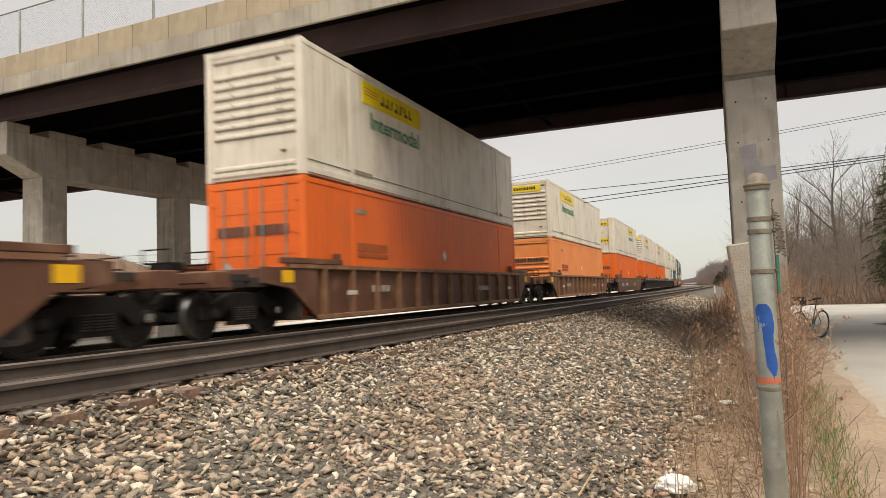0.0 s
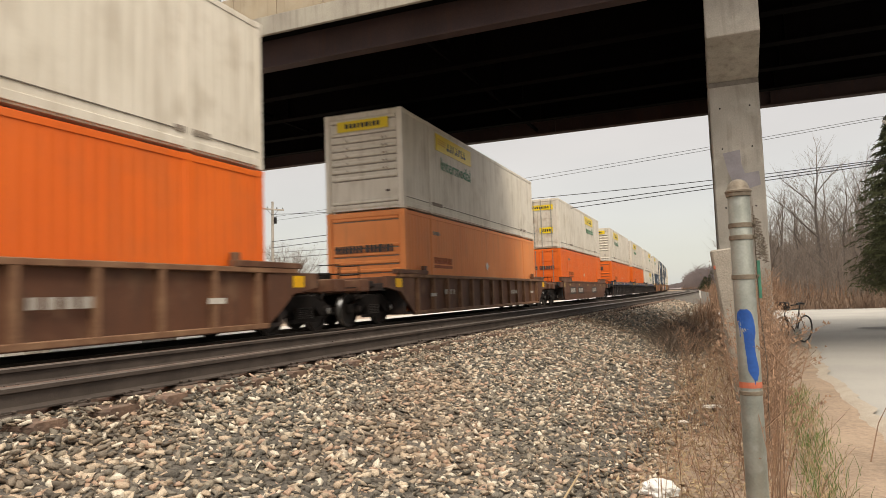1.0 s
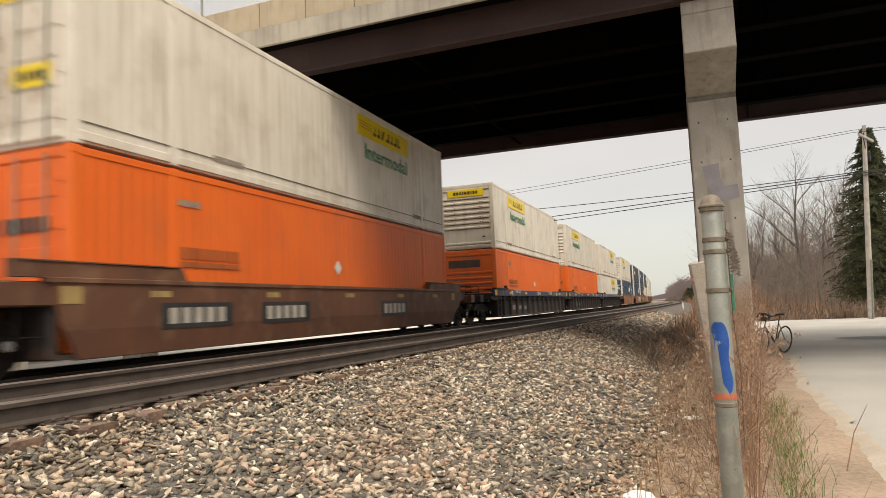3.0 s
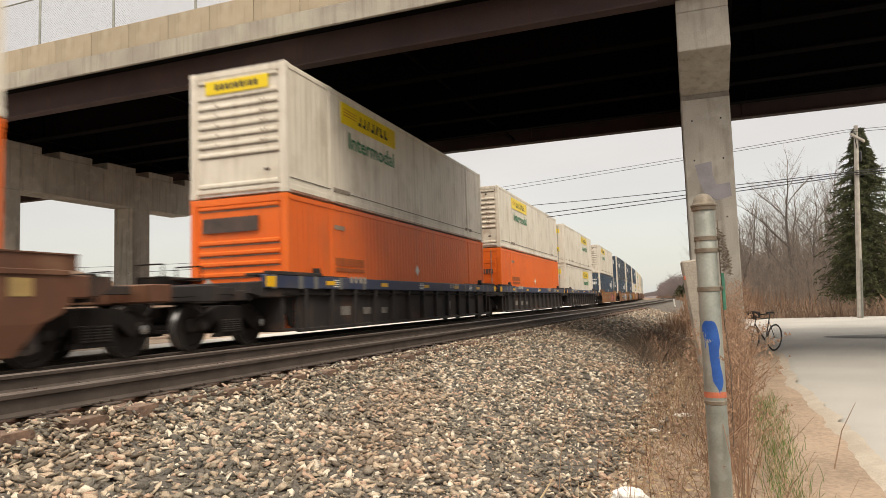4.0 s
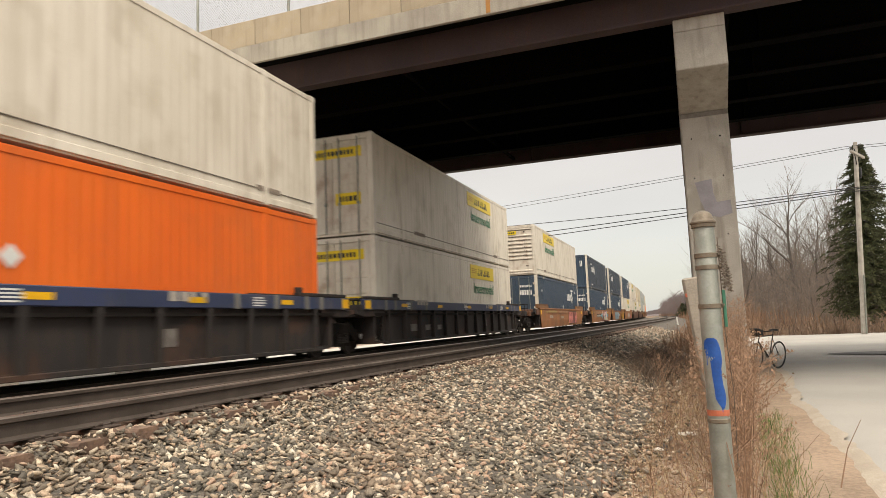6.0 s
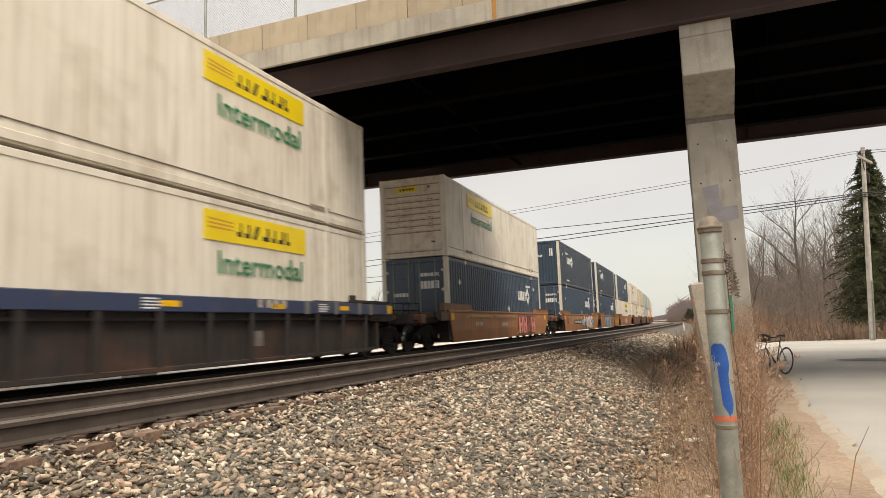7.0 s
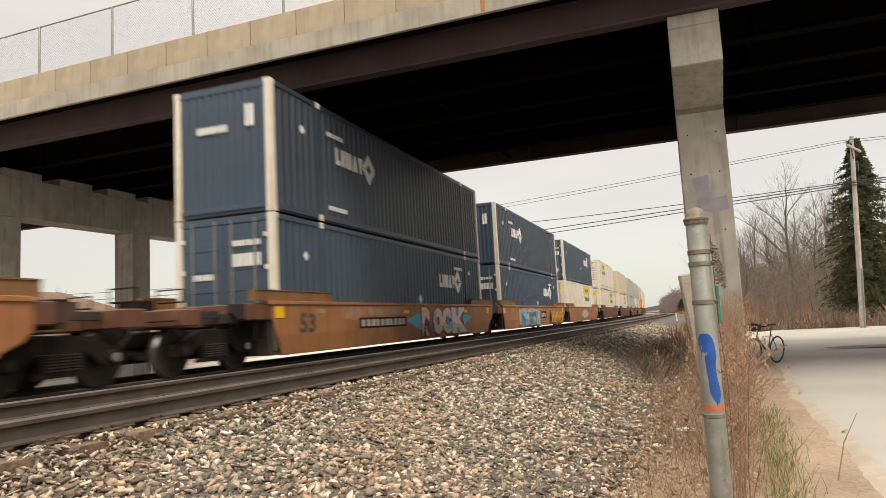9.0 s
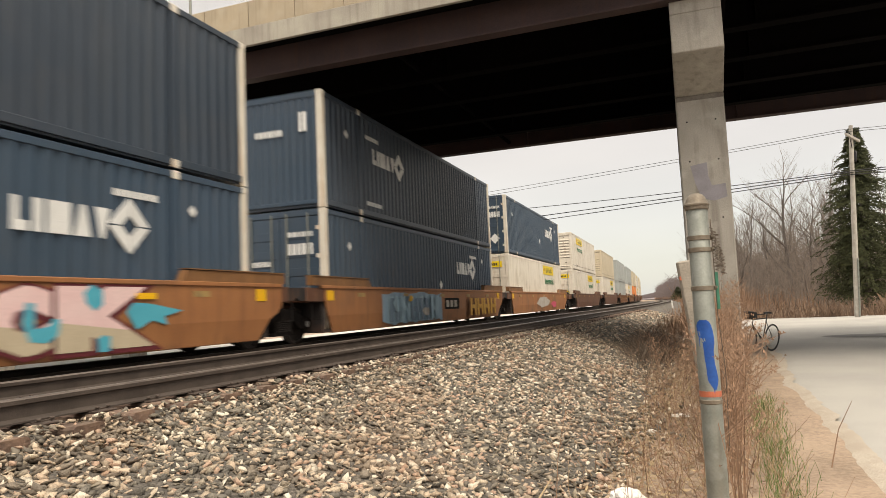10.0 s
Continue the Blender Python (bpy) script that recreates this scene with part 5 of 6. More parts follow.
M_faded = mat("faded_pinkish_overpaint", (0.40, 0.235, 0.15), (0.30, 0.15, 0.08), 2.5, 0.7, 0, 0.05, 40, 0.15, (RUST, 0.5))
M_bufftag = mat("grimy_white_lettering", (0.42, 0.38, 0.33), (0.34, 0.30, 0.26), 3.0, 0.7, 0, 0, 50)
rock = [(M_faded, [(-5.2, 0.95), (-4.4, 0.88), (-3.9, 1.0), (-1.2, 0.98), (-1.0, 1.24), (-5.1, 1.24)]), (M_cyan, [(-1.0, 0.82), (-0.1, 0.55), (0.15, 0.5), (0.15, 1.0), (-0.1, 1.05)])]
spray(WAGON[8], "spray_mural", "pink and cyan block-shaped spray painting outlined in maroon", rock)


def below(shape, z):
    """The part of a flat letter shape under a height."""
    bm = bmesh.new()
    me_ = shape.mesh("cut", M_pink)
    bm.from_mesh(me_)
    bmesh.ops.bisect_plane(bm, geom=bm.verts[:] + bm.edges[:] + bm.faces[:], plane_co=(0, 0, z), plane_no=(0, 0.12, 1), clear_outer=True)
    bm.verts.index_update()
    out = Shape().add([v.co[:] for v in bm.verts], [[v.index for v in f.verts] for f in bm.faces])
    bm.free()
    bpy.data.meshes.remove(me_)
    return out


for k, (ch, y_, wide) in enumerate((("R", 0.2, 1.05), ("O", 1.22, 1.05), ("C", 2.10, 1.02), ("K", 3.12, 1.95))):
    for off, grow_, mt in ((0, 0.20, M_maroon), (1, 0.115, M_pink)):
        t_, w_ = text_shape(ch, 0.80, grow_)
        vs_ = [v for _, _, v in t_.v]
        lo_, hi_ = min(vs_), max(vs_)
        z0_, z1_ = (0.23, 1.255) if not off else (0.30, 1.22)
        sh = Shape().add([(1.482 + 0.004 * off + (0.002 if d > 0 else 0), y_ + u * wide / w_ * (0.93 if off else 1.06) - (0.0 if off else 0.06), z0_ + (v - lo_) / (hi_ - lo_) * (z1_ - z0_)) for u, d, v in t_.v], t_.f)
        letter = part("painted_letter", sh, mt, WAGON[8], "pink letter outlined in maroon" if off else "maroon letter outline")
    cut = below(sh, 0.72 + 0.12 * y_)
    cut.v = [(x + 0.003, y, z) for x, y, z in cut.v]
    part("letter_base", cut, M_cream, letter, "cream lower half of a letter")
splash = [
    [(3.56, 1.12), (3.70, 1.25), (3.90, 1.16), (3.90, 0.96), (3.76, 0.86), (3.60, 0.98)],
    [(2.60, 0.72), (2.66, 1.0), (2.78, 0.98), (2.78, 0.64), (3.0, 0.68), (3.06, 0.78), (3.18, 0.76), (3.14, 0.56), (2.98, 0.45), (2.72, 0.48)],
    [(3.82, 0.27), (4.02, 0.27), (4.04, 0.48), (3.90, 0.52), (3.80, 0.46)],
    [(4.34, 0.84), (4.48, 0.98), (4.85, 0.96), (5.58, 0.84), (5.15, 0.75), (5.22, 0.61), (4.88, 0.70), (4.55, 0.56)],
    [(1.34, 0.82), (1.44, 1.1), (1.52, 1.05), (1.50, 0.7), (1.40, 0.6)]]
for k, ring_ in enumerate(splash):
    part("cyan_splash", Shape().add([(1.494 + 0.001 * k, p, q) for p, q in ring_], [tuple(range(len(ring_)))]), M_cyan, WAGON[8], "cyan spray-painted splash")
for y in (-1.3, 0.3, 4.55):
    part("side_reflector", Shape().box(1.496, 1.50, y, y + 0.42, 1.03, 1.13), M_reflect, WAGON[8], "amber reflector")
num, w_ = text_shape("53", 0.40, 0.02)
part("painted_digits", Shape().add([(1.4735 + (0.002 if d > 0 else 0), -7.1 + u * 0.68 / w_, 0.66 + v) for u, d, v in num.v], num.f), M_black_worn, WAGON[8], "worn black digits")
r9 = random.Random(90)
patch = [(-4.9 + 0.42 * k, 1.18 + r9.uniform(-0.06, 0.06)) for k in range(13)] + [(0.15 - 0.42 * k, 0.30 + r9.uniform(-0.07, 0.07)) for k in range(13)]
blue_tag = [(M_paleblue, patch)] + mural(-4.5, 17, [M_bluegrey, M_skyfade, M_bluegrey], M_skyfade, 5, 0.72, 0.72) + [(M_skyfade, blob(-3.9, 0.85, 0.35, 0.2, 9)), (M_bufftag, blob(-1.6, 0.6, 0.3, 0.13, 10)), (M_reflect, blob(-2.9, 1.0, 0.16, 0.1, 11))]
spray(WAGON[9], "spray_mural", "pale blue spray painting beside ochre shapes", blue_tag + mural(3.2, 7, [M_ochre], M_rust_orange, 4, 0.7, 0.85))
part("black_panel", Shape().box(1.471, 1.474, 0.45, 2.1, 0.62, 1.02), M_bogie, WAGON[9], "dark panel with worn pale bars")
for k in range(3):
    part("panel_bar", Shape().box(1.474, 1.478, 0.62 + 0.45 * k, 0.92 + 0.45 * k, 0.70, 0.94), M_bufftag, WAGON[9])
part("black_panel", Shape().box(1.4715, 1.475, -4.2, -1.05, 0.66, 0.94), M_bogie, WAGON[8], "dark panel with worn pale bars")
for k in range(10):
    part("panel_bar", Shape().box(1.475, 1.479, -4.08 + 0.30 * k, -3.89 + 0.30 * k + 0.03 * (k % 3), 0.71, 0.89), M_bufftag, WAGON[8])
spray(WAGON[10], "spray_mural", "faded grey spray painting", [(M_bufftag, blob(0, 0.75, 2.0, 0.3, 12, 20, 0.2)), (M_red, blob(3.4, 0.6, 0.9, 0.2, 13))])
drips = [(M_ochre, [(1.3, 0.32), (1.9, 0.66), (5.4, 0.68), (5.2, 0.42), (4.3, 0.34), (3.6, 0.44), (2.8, 0.30)])]
yellow_run = [(M_amber_faded, [(-6, 1.08), (-3, 1.08), (-3, 1.2), (-6, 1.2)]), (M_faded, [(-2.5, 1.08), (1.2, 1.08), (1.2, 1.2), (-2.5, 1.2)])]
spray(WAGON[7], "spray_mural", "coral-red spray painting with black outlines and ochre drips", drips + mural(1.6, 23, [M_coral, M_coral, M_fadedred], M_black, 4, 0.82, 0.78) + yellow_run)
for wi in (3,):
    for y in (-5.3, -2.6, 2.9):
        plate_ = part("black_panel", Shape().box(1.47, 1.474, y - 0.9, y + 0.9, 0.56, 0.98), M_black, WAGON[wi], "black panel with worn white bars")
        s = Shape()
        for k in range(5):
            s.box(1.474, 1.477, y - 0.72 + k * 0.3, y - 0.52 + k * 0.3, 0.64, 0.90)
        part("panel_bars", s, M_bufftag, plate_)
for wi in (0, 1, 2, 4, 5, 6, 7):
    rr = random.Random(wi)
    xw = 1.474 if wi >= 7 else 1.476 if wi < 3 else 1.506
    for y, z in ((-5.2, 0.75), (2.6 if wi < 7 else -1.3, 0.7)):
        if wi >= 3 and wi < 7:
            z += 0.55
        for k in range(4):
            part("stencil_bar", Shape().box(xw - 0.004, xw, y + k * 0.26, y + k * 0.26 + rr.uniform(0.12, 0.22), z, z + 0.16), M_bufftag, WAGON[wi])

# ---- trees and brush ----


def bare_tree_shapes(seed, height, spread=0.5, levels=5, lean=0.0, kids=3):
    """Trunk and limbs in one shape, fine twigs in another."""
    r = random.Random(seed)
    wood, twig = Shape(), Shape()

    def grow(p, d, length, rad, lev):
        pts, rs = [p], [rad]
        n = 4 if lev < 2 else 3
        q = p.copy()
        dd = d.copy()
        for i in range(n):
            dd = (dd + Vector((r.uniform(-1, 1), r.uniform(-1, 1), r.uniform(-0.3, 0.6))) * 0.16).normalized()
            q = q + dd * (length / n)
            pts.append(q.copy())
            rs.append(rad * (1 - 0.45 * (i + 1) / n))
        tgt = wood if lev < 3 else twig
        tgt.tube(pts, rs, 7 if lev == 0 else 5 if lev < 3 else 3, caps=False)
        if lev >= levels:
            return
        m = kids + (1 if lev in (1, 2) else 0)
        for k in range(m):
            t = 0.35 + 0.65 * (k + r.random()) / m
            i = min(int(t * n), n - 1)
            base = pts[i].lerp(pts[i + 1], t * n - i)
            side = Vector((r.uniform(-1, 1), r.uniform(-1, 1), r.uniform(-0.1, 0.5))).normalized()
            nd = (dd * (1 - spread) + side * spread + Vector((0, 0, 0.18))).normalized()
            grow(base, nd, length * r.uniform(0.5, 0.72), rs[i] * r.uniform(0.42, 0.6), lev + 1)
        grow(q, dd, length * 0.62, rs[-1], lev + 1)

    grow(Vector((0, 0, -0.3)), Vector((lean, 0, 1)).normalized(), height * 0.42, height * 0.017, 0)
    return wood, twig


def tree_master(seed, height, label, group, **kw):
    wood, twig = bare_tree_shapes(seed, height, **kw)
    t = thing("bare_tree", label, "tree", group)
    part("trunk", wood, M_bark, t, smooth=True)
    part("crown", twig, M_twig, t)
    return t


TL = "leafless grey deciduous tree at the edge of the woods"
trees = [tree_master(21, 17, TL, "bare trees", spread=0.64), tree_master(22, 13, TL, "bare trees", spread=0.45), tree_master(23, 15, TL, "bare trees", spread=0.5), tree_master(25, 9, TL, "bare trees", spread=0.5, levels=4, kids=4), tree_master(26, 6, "leafless brown brushy sapling at the wood edge", "bare saplings", spread=0.55, levels=4, kids=4)]
spots = [(0, 12.4, 80, 1.0), (2, 15.4, 76, 1.0), (1, 8.6, 84, 1.0), (0, 22.5, 86, 0.9), (1, 26, 82, 1.1), (2, 8.4, 92, 0.8), (1, 10.6, 95, 1.0), (0, 15.8, 88, 0.85), (2, 20, 93, 1.0), (0, 30, 90, 0.9), (2, 34, 84, 1.0)]
for i, (k, x, y, sc) in enumerate(spots):
    m = pose(x, y, -0.2, 0, 0, 57 * i) @ Matrix.Scale(sc, 4)
    if i in (0, 1, 2):
        trees[k].matrix_basis = m
    else:
        c = copy_thing(trees[k], m)
        c.scale = (sc, sc, sc)
used = {0, 1, 2}
r5 = random.Random(5)
for i in range(64):
    y = r5.uniform(58, 150)
    x = r5.uniform(0.5 + y * 0.055, 6 + y * 0.42) if i % 4 else r5.uniform(4, 30)
    k = r5.choice((1, 2, 3, 3, 4, 4)) if y < 100 else r5.choice((0, 1, 2, 3))
    if x < 14 and k in (0, 1, 2):
        k = 3
    sc = r5.uniform(0.65, 1.0)
    m = pose(x, y, -0.2, 0, 0, r5.uniform(0, 360)) @ Matrix.Scale(sc, 4)
    if k not in used:
        trees[k].matrix_basis = m
        used.add(k)
    else:
        c = copy_thing(trees[k], m)
        c.scale = (sc, sc, sc)
# left of the railway, seen under the bridge
for i, (k, x, y, sc) in enumerate([(3, -44, 66, 1.0), (3, -35.5, 55, 1.0), (4, -52, 58, 1.1), (3, -62, 60, 1.0), (4, -33, 70, 1.2), (3, -25, 88, 0.9), (1, -70, 75, 0.7)]):
    c = copy_thing(trees[k], pose(x, y, -0.3, 0, 0, 40 * i))
    c.scale = (sc, sc, sc)


def make_brush():
    """Low leafless brush along the far road edge and the track."""
    s = Shape()
    r = random.Random(31)
    for i in range(9000):
        y = 41.3 + 28 * r.random() ** 2.2
        x = r.uniform(2.6 + 0.02 * y, 6 + y * 0.36)
        clump = 0.75 + 0.55 * noise.noise((x * 0.45, y * 0.3, 2.0))
        h = (r.uniform(0.25, 0.95) if i % 6 else r.uniform(0.9, 1.7)) * clump
        a = r.uniform(0, 6.28)
        w = 0.012 + 0.008 * h
        b = r.uniform(0, 6.28)
        e = h * r.uniform(0.2, 1.1)
        p0 = Vector((x, y, -0.25))
        p1 = p0 + Vector((0.35 * e * math.cos(b), 0.35 * e * math.sin(b), h * 0.7))
        p2 = p0 + Vector((e * math.cos(b), e * math.sin(b), h * r.uniform(0.75, 1.05)))
        d = Vector((w * math.cos(a), w * math.sin(a), 0))
        s.add([p0 - d, p0 + d, p1 + d * 0.7, p2, p1 - d * 0.7], [(0, 1, 2, 3, 4)])
    single("roadside_brush", s, M_brush, "russet-brown leafless brush beyond the road", "brush", kind="stuff")
    # grey thicket of thin stems between the brush and the woods
    s = Shape()
    for i in range(2300):
        y = r.uniform(54, 98)
        x = r.uniform(1.5 + 0.05 * y, 8 + y * 0.42)
        h = r.uniform(1.6, 5.2)
        w = r.uniform(0.012, 0.03)
        lx, ly = r.uniform(-0.3, 0.3) * h * 0.7, r.uniform(-0.2, 0.2) * h
        s.add([(x - w, y, -0.3), (x + w, y, -0.3), (x + lx + w * 0.2, y + ly, h), (x + lx - w * 0.2, y + ly, h)], [(0, 1, 2, 3)])
        for k in range(7):
            t = r.uniform(0.2, 1)
            q = Vector((x + lx * t, y + ly * t, h * t))
            e = r.uniform(0.4, 1.3)
            a = r.uniform(0, 6.28)
            s.add([q - Vector((0, 0, 0.018)), q + Vector((0, 0, 0.018)), q + Vector((e * math.cos(a), e * math.sin(a), e * r.uniform(0.2, 1.4)))], [(0, 1, 2)])
    single("thicket", s, M_twig, "grey-brown leafless thicket below the trees", "thicket", kind="stuff")
    s = Shape()
    for i in range(16000):
        y = r.uniform(26, 160) if i % 3 else r.uniform(90, 320)
        x = (near_x(y) if y < 200 else train_x(y) + 5) + r.uniform(3.2 if y < 80 else 2.3, 8.0) + (0 if y < 60 else r.uniform(0, 6))
        if x > 0.8 and y < 42:
            continue
        h = r.uniform(0.3, 1.1) if y < 45 else r.uniform(0.5, 2.3)
        a = r.uniform(0, 6.28)
        w = 0.012 + 0.0005 * y
        s.add([(x - w * math.cos(a), y - w * math.sin(a), -0.3), (x + w * math.cos(a), y + w * math.sin(a), -0.3), (x + r.uniform(-0.4, 0.4), y + r.uniform(-0.4, 0.4), h - 0.2)], [(0, 1, 2)])
    single("trackside_brush", s, M_weed, "dry brown weeds along the railway embankment", "brush", kind="stuff")


make_brush()


def make_woods():
    """A thicket of thin trunks and twigs that closes the view behind the road."""
    s, far = Shape(), Shape()
    r = random.Random(77)
    for i in range(2600):
        y = r.uniform(100, 190)
        x = r.uniform(3 + (y - 95) * 0.02, 12 + y * 0.62)
        h = r.uniform(5, 13)
        w = r.uniform(0.03, 0.10)
        lx = r.uniform(-0.6, 0.6)
        s.add([(x - w, y, -0.3), (x + w, y, -0.3), (x + lx + w * 0.2, y, h), (x + lx - w * 0.2, y, h)], [(0, 1, 2, 3)])
        for k in range(7):
            t = r.uniform(0.25, 1)
            bx, bz = x + lx * t, h * t
            e = r.uniform(0.8, 2.4)
            sg = r.choice((-1, 1))
            s.add([(bx, y, bz - 0.03), (bx, y, bz + 0.03), (bx + sg * e, y + r.uniform(-1, 1), bz + e * r.uniform(0.5, 1.5))], [(0, 1, 2)])
    for i in range(3200):
        y = r.uniform(120, 345)
        edge = (near_x(y) if y < 200 else train_x(y) + 5) + 4.6 + max(0, 200 - y) * 0.06
        x = edge + 26 * r.random() ** 1.6
        h = r.uniform(3.5, 7.0) + min(2.0, (x - edge) * 0.2)
        w = r.uniform(0.05, 0.12)
        lx = r.uniform(-0.8, 0.8)
        far.add([(x - w, y, -0.3), (x + w, y, -0.3), (x + lx + w * 0.2, y, h), (x + lx - w * 0.2, y, h)], [(0, 1, 2, 3)])
        for k in range(9):
            t = r.uniform(0.1, 1)
            bx, bz = x + lx * t, h * t
            e = r.uniform(0.6, 2.0)
            sg = r.choice((-1, 1))
            far.add([(bx, y, bz - 0.06), (bx, y, bz + 0.06), (bx + sg * e, y + r.uniform(-1, 1), bz + e * r.uniform(0.2, 1.2))], [(0, 1, 2)])
    single("railside_woods", far, M_hill, "pale grey-brown leafless woods along the curving railway", "woods", kind="stuff")
    single("far_woods", s, M_twig, "grey-brown leafless woods behind the road", "woods", kind="stuff")
    s = Shape()
    n, ys = 70, 430.0
    for i in range(n):
        x = -30 + i * 6.0
        h = 1.5 + 17 * min(1, max(0, (x + 22) / 55)) + 2.0 * noise.noise((x * 0.05, 0, 0)) + 0.5 * noise.noise((x * 0.35, 3, 0))
        s.v += [(x, ys + 60 * noise.noise((x * 0.01, 7, 0)), -1), (x, ys + 20, h * 0.6), (x, ys + 50, h), (x, ys + 90, -1)]
    for i in range(n - 1):
        for j in range(3):
            a = i * 4 + j
            s.f.append((a, a + 4, a + 5, a + 1))
    single("wooded_hill", s, M_hill, "low grey-brown wooded hill in the distance", "hill", kind="structure", smooth=True)
    t = Shape()
    for i in range(11000):
        x = r.uniform(-30, 200)
        h = 1.5 + 17 * min(1, max(0, (x + 22) / 55)) + 2.0 * noise.noise((x * 0.05, 0, 0))
        f = r.uniform(0.3, 1.0)
        y, z = 430 + 50 * f, h * (0.3 + 0.7 * f)
        w = r.uniform(0.2, 0.6)
        hh = r.uniform(0.5, 1.5)
        t.add([(x - w, y - 2, z - 1), (x + w, y - 2, z - 1), (x + w * 0.6, y - 2, z + hh * 0.7), (x, y - 2, z + hh), (x - w * 0.7, y - 2, z + hh * 0.6)], [(0, 1, 2, 3, 4)])
    single("hill_trees", t, M_hill, "bare tree crowns on the distant hill", "woods", kind="stuff")


make_woods()


def make_conifer(x, y, h, w, seed):
    r = random.Random(seed)
    t = thing("spruce_tree", "dark green spruce with drooping ragged branches", "tree", "conifers", m=pose(x, y, -0.3))
    part("trunk", Shape().tube([(0, 0, 0), (0.1, 0, h * 0.5), (0, 0, h)], [0.22, 0.14, 0.02], 8), M_bark, t)
    s = Shape()
    z = 1.3
    while z < h:
        f = 1 - z / h
        for k in range(11):
            a = r.uniform(0, 6.28)
            L = w * min(1, f * 1.7 + 0.06) * r.uniform(0.5, 1.1) * (1 + 0.35 * noise.noise((math.cos(a) * 1.3 + seed, math.sin(a) * 1.3, z * 0.9)))
            d = Vector((math.cos(a), math.sin(a), 0))
            p = Vector((0, 0, z))
            n = 24
            for j in range(n):
                u = (j + r.random()) / n
                q = p + d * L * u + Vector((0, 0, -0.35 * L * u * u + 0.12 * L * u))
                sd = Vector((-d.y, d.x, 0)) * r.choice((-1, 1))
                e = q + (d * 0.6 + sd * r.uniform(0.1, 1)) * 0.30 * r.uniform(0.6, 1.3) + Vector((0, 0, r.uniform(-0.34, 0.12)))
                ww = Vector((0, 0, 0.035))
                m_ = (q + e) / 2
                s.add([q - ww, m_ + sd * 0.05 - ww, e, m_ + sd * 0.03 + ww, q + ww], [(0, 1, 2, 3, 4)])
        z += 0.17
    part("crown", s, M_needle, t)


make_conifer(11.8, 49, 12.0, 2.8, 1)
make_conifer(16.2, 54, 10, 2.9, 2)
make_conifer(13.4, 60, 6.5, 2.0, 3)
for i, (x, y, h) in enumerate(((3.2, 183, 5.6), (5.4, 186, 6.2), (1.6, 190, 4.2))):
    make_conifer(x, y, h, 2.2, 10 + i)

# ---- poles and wires ----


def make_pole(x, y, h, tilt=0.0, label="weathered wooden utility pole with a crossarm"):
    p = thing("utility_pole", label, "utility pole", "utility poles", m=pose(x, y, 0, 0, tilt, 0) @ pose(0, 0, 0, 0, 0, 62))
    part("pole", Shape().tube([(0, 0, -0.4), (0.03, 0, h * 0.5), (0.1, 0, h)], [0.15, 0.13, 0.10], 12), M_pole, p, smooth=True)
    part("crossarm", Shape().box(-1.1, 1.1, -0.16, -0.05, h - 0.75, h - 0.62, 0.01), M_pole, p)
    for dx in (-1.0, -0.45, 0.45, 1.0):
        part("insulator", Shape().lathe([(0.02, 0), (0.05, 0.02), (0.05, 0.06), (0.03, 0.08), (0.04, 0.12), (0.01, 0.16)], cx=dx, cy=-0.1, cz=h - 0.62, sides=8), M_dark, p)
    for dx in (-0.5, 0.6):
        part("brace", Shape().tube([(dx, -0.1, h - 0.68), (0.07, -0.05, h - 1.3)], 0.02, 5), M_dark, p)
    part("transformer", Shape().lathe([(0.12, 0), (0.14, 0.1), (0.14, 0.5), (0.1, 0.56)], cx=0.3, cy=-0.05, cz=h - 1.9, sides=10), M_dark, p)
    part("conduit", Shape().tube([(-0.12, -0.14, -0.2), (-0.08, -0.14, 2.9)], 0.045, 8), M_galv, p)


make_pole(9.12, 40, 9.95, 2.7)
make_pole(-46, 63, 7.5)
make_pole(-34, 49, 9.9)
make_pole(-63, 52, 7.0)


def cable(a, b, sag, label="black overhead cable strung between poles", rad=0.018):
    a, b = Vector(a), Vector(b)
    pts = []
    for i in range(25):
        t = i / 24
        p = a.lerp(b, t)
        p.z -= sag * 4 * t * (1 - t)
        pts.append(p)
    single("overhead_cable", Shape().tube(pts, rad, 5), M_dark, label, "cable", "overhead cables")


for za, zb, sag, rd in ((9.72, 8.54, 0.2, 0.013), (9.6, 8.2, 0.2, 0.013), (7.5, 8.78, 0.5, 0.022), (7.42, 6.43, 0.1, 0.026), (7.3, 5.9, 0.1, 0.024)):
    cable((9.4 if za < 9 else 9.05, 39.9, za), (-33.95, 48.9, zb), sag, rad=rd)
    cable((9.4 if za < 9 else 9.05, 39.9, za), (42, 36, zb + 0.6), sag, rad=rd)
cable((-22, 60, 6.2), (-80, 60, 6.4), 0.5, rad=0.03)
cable((-16, 75, 8.2), (-90, 60, 7.6), 0.8, rad=0.025)

# bank beyond the left pier
s = Shape()
nb = 26
for i in range(nb):
    for j in range(14):
        x, y = -30 - i * 1.6, 22 + j * 3.2
        h = max(0.0, min(5.6, (-x - 36) * 0.6)) * max(0, 1 - max(0, y - 42) / 20)
        s.v.append((x, y, -0.32 + h + 0.12 * noise.noise((x, y, 0))))
for i in range(nb - 1):
    for j in range(13):
        a = i * 14 + j
        s.f.append((a, a + 1, a + 15, a + 14))
single("earth_bank", s, mat("russet_bank", (0.13, 0.08, 0.052), (0.17, 0.11, 0.072), 0.8, 0.95, 0, 0.8, 12, 0.3), "russet weedy earth bank by the bridge abutment", "bank", kind="structure", smooth=True)

# ---- roadside things close by ----


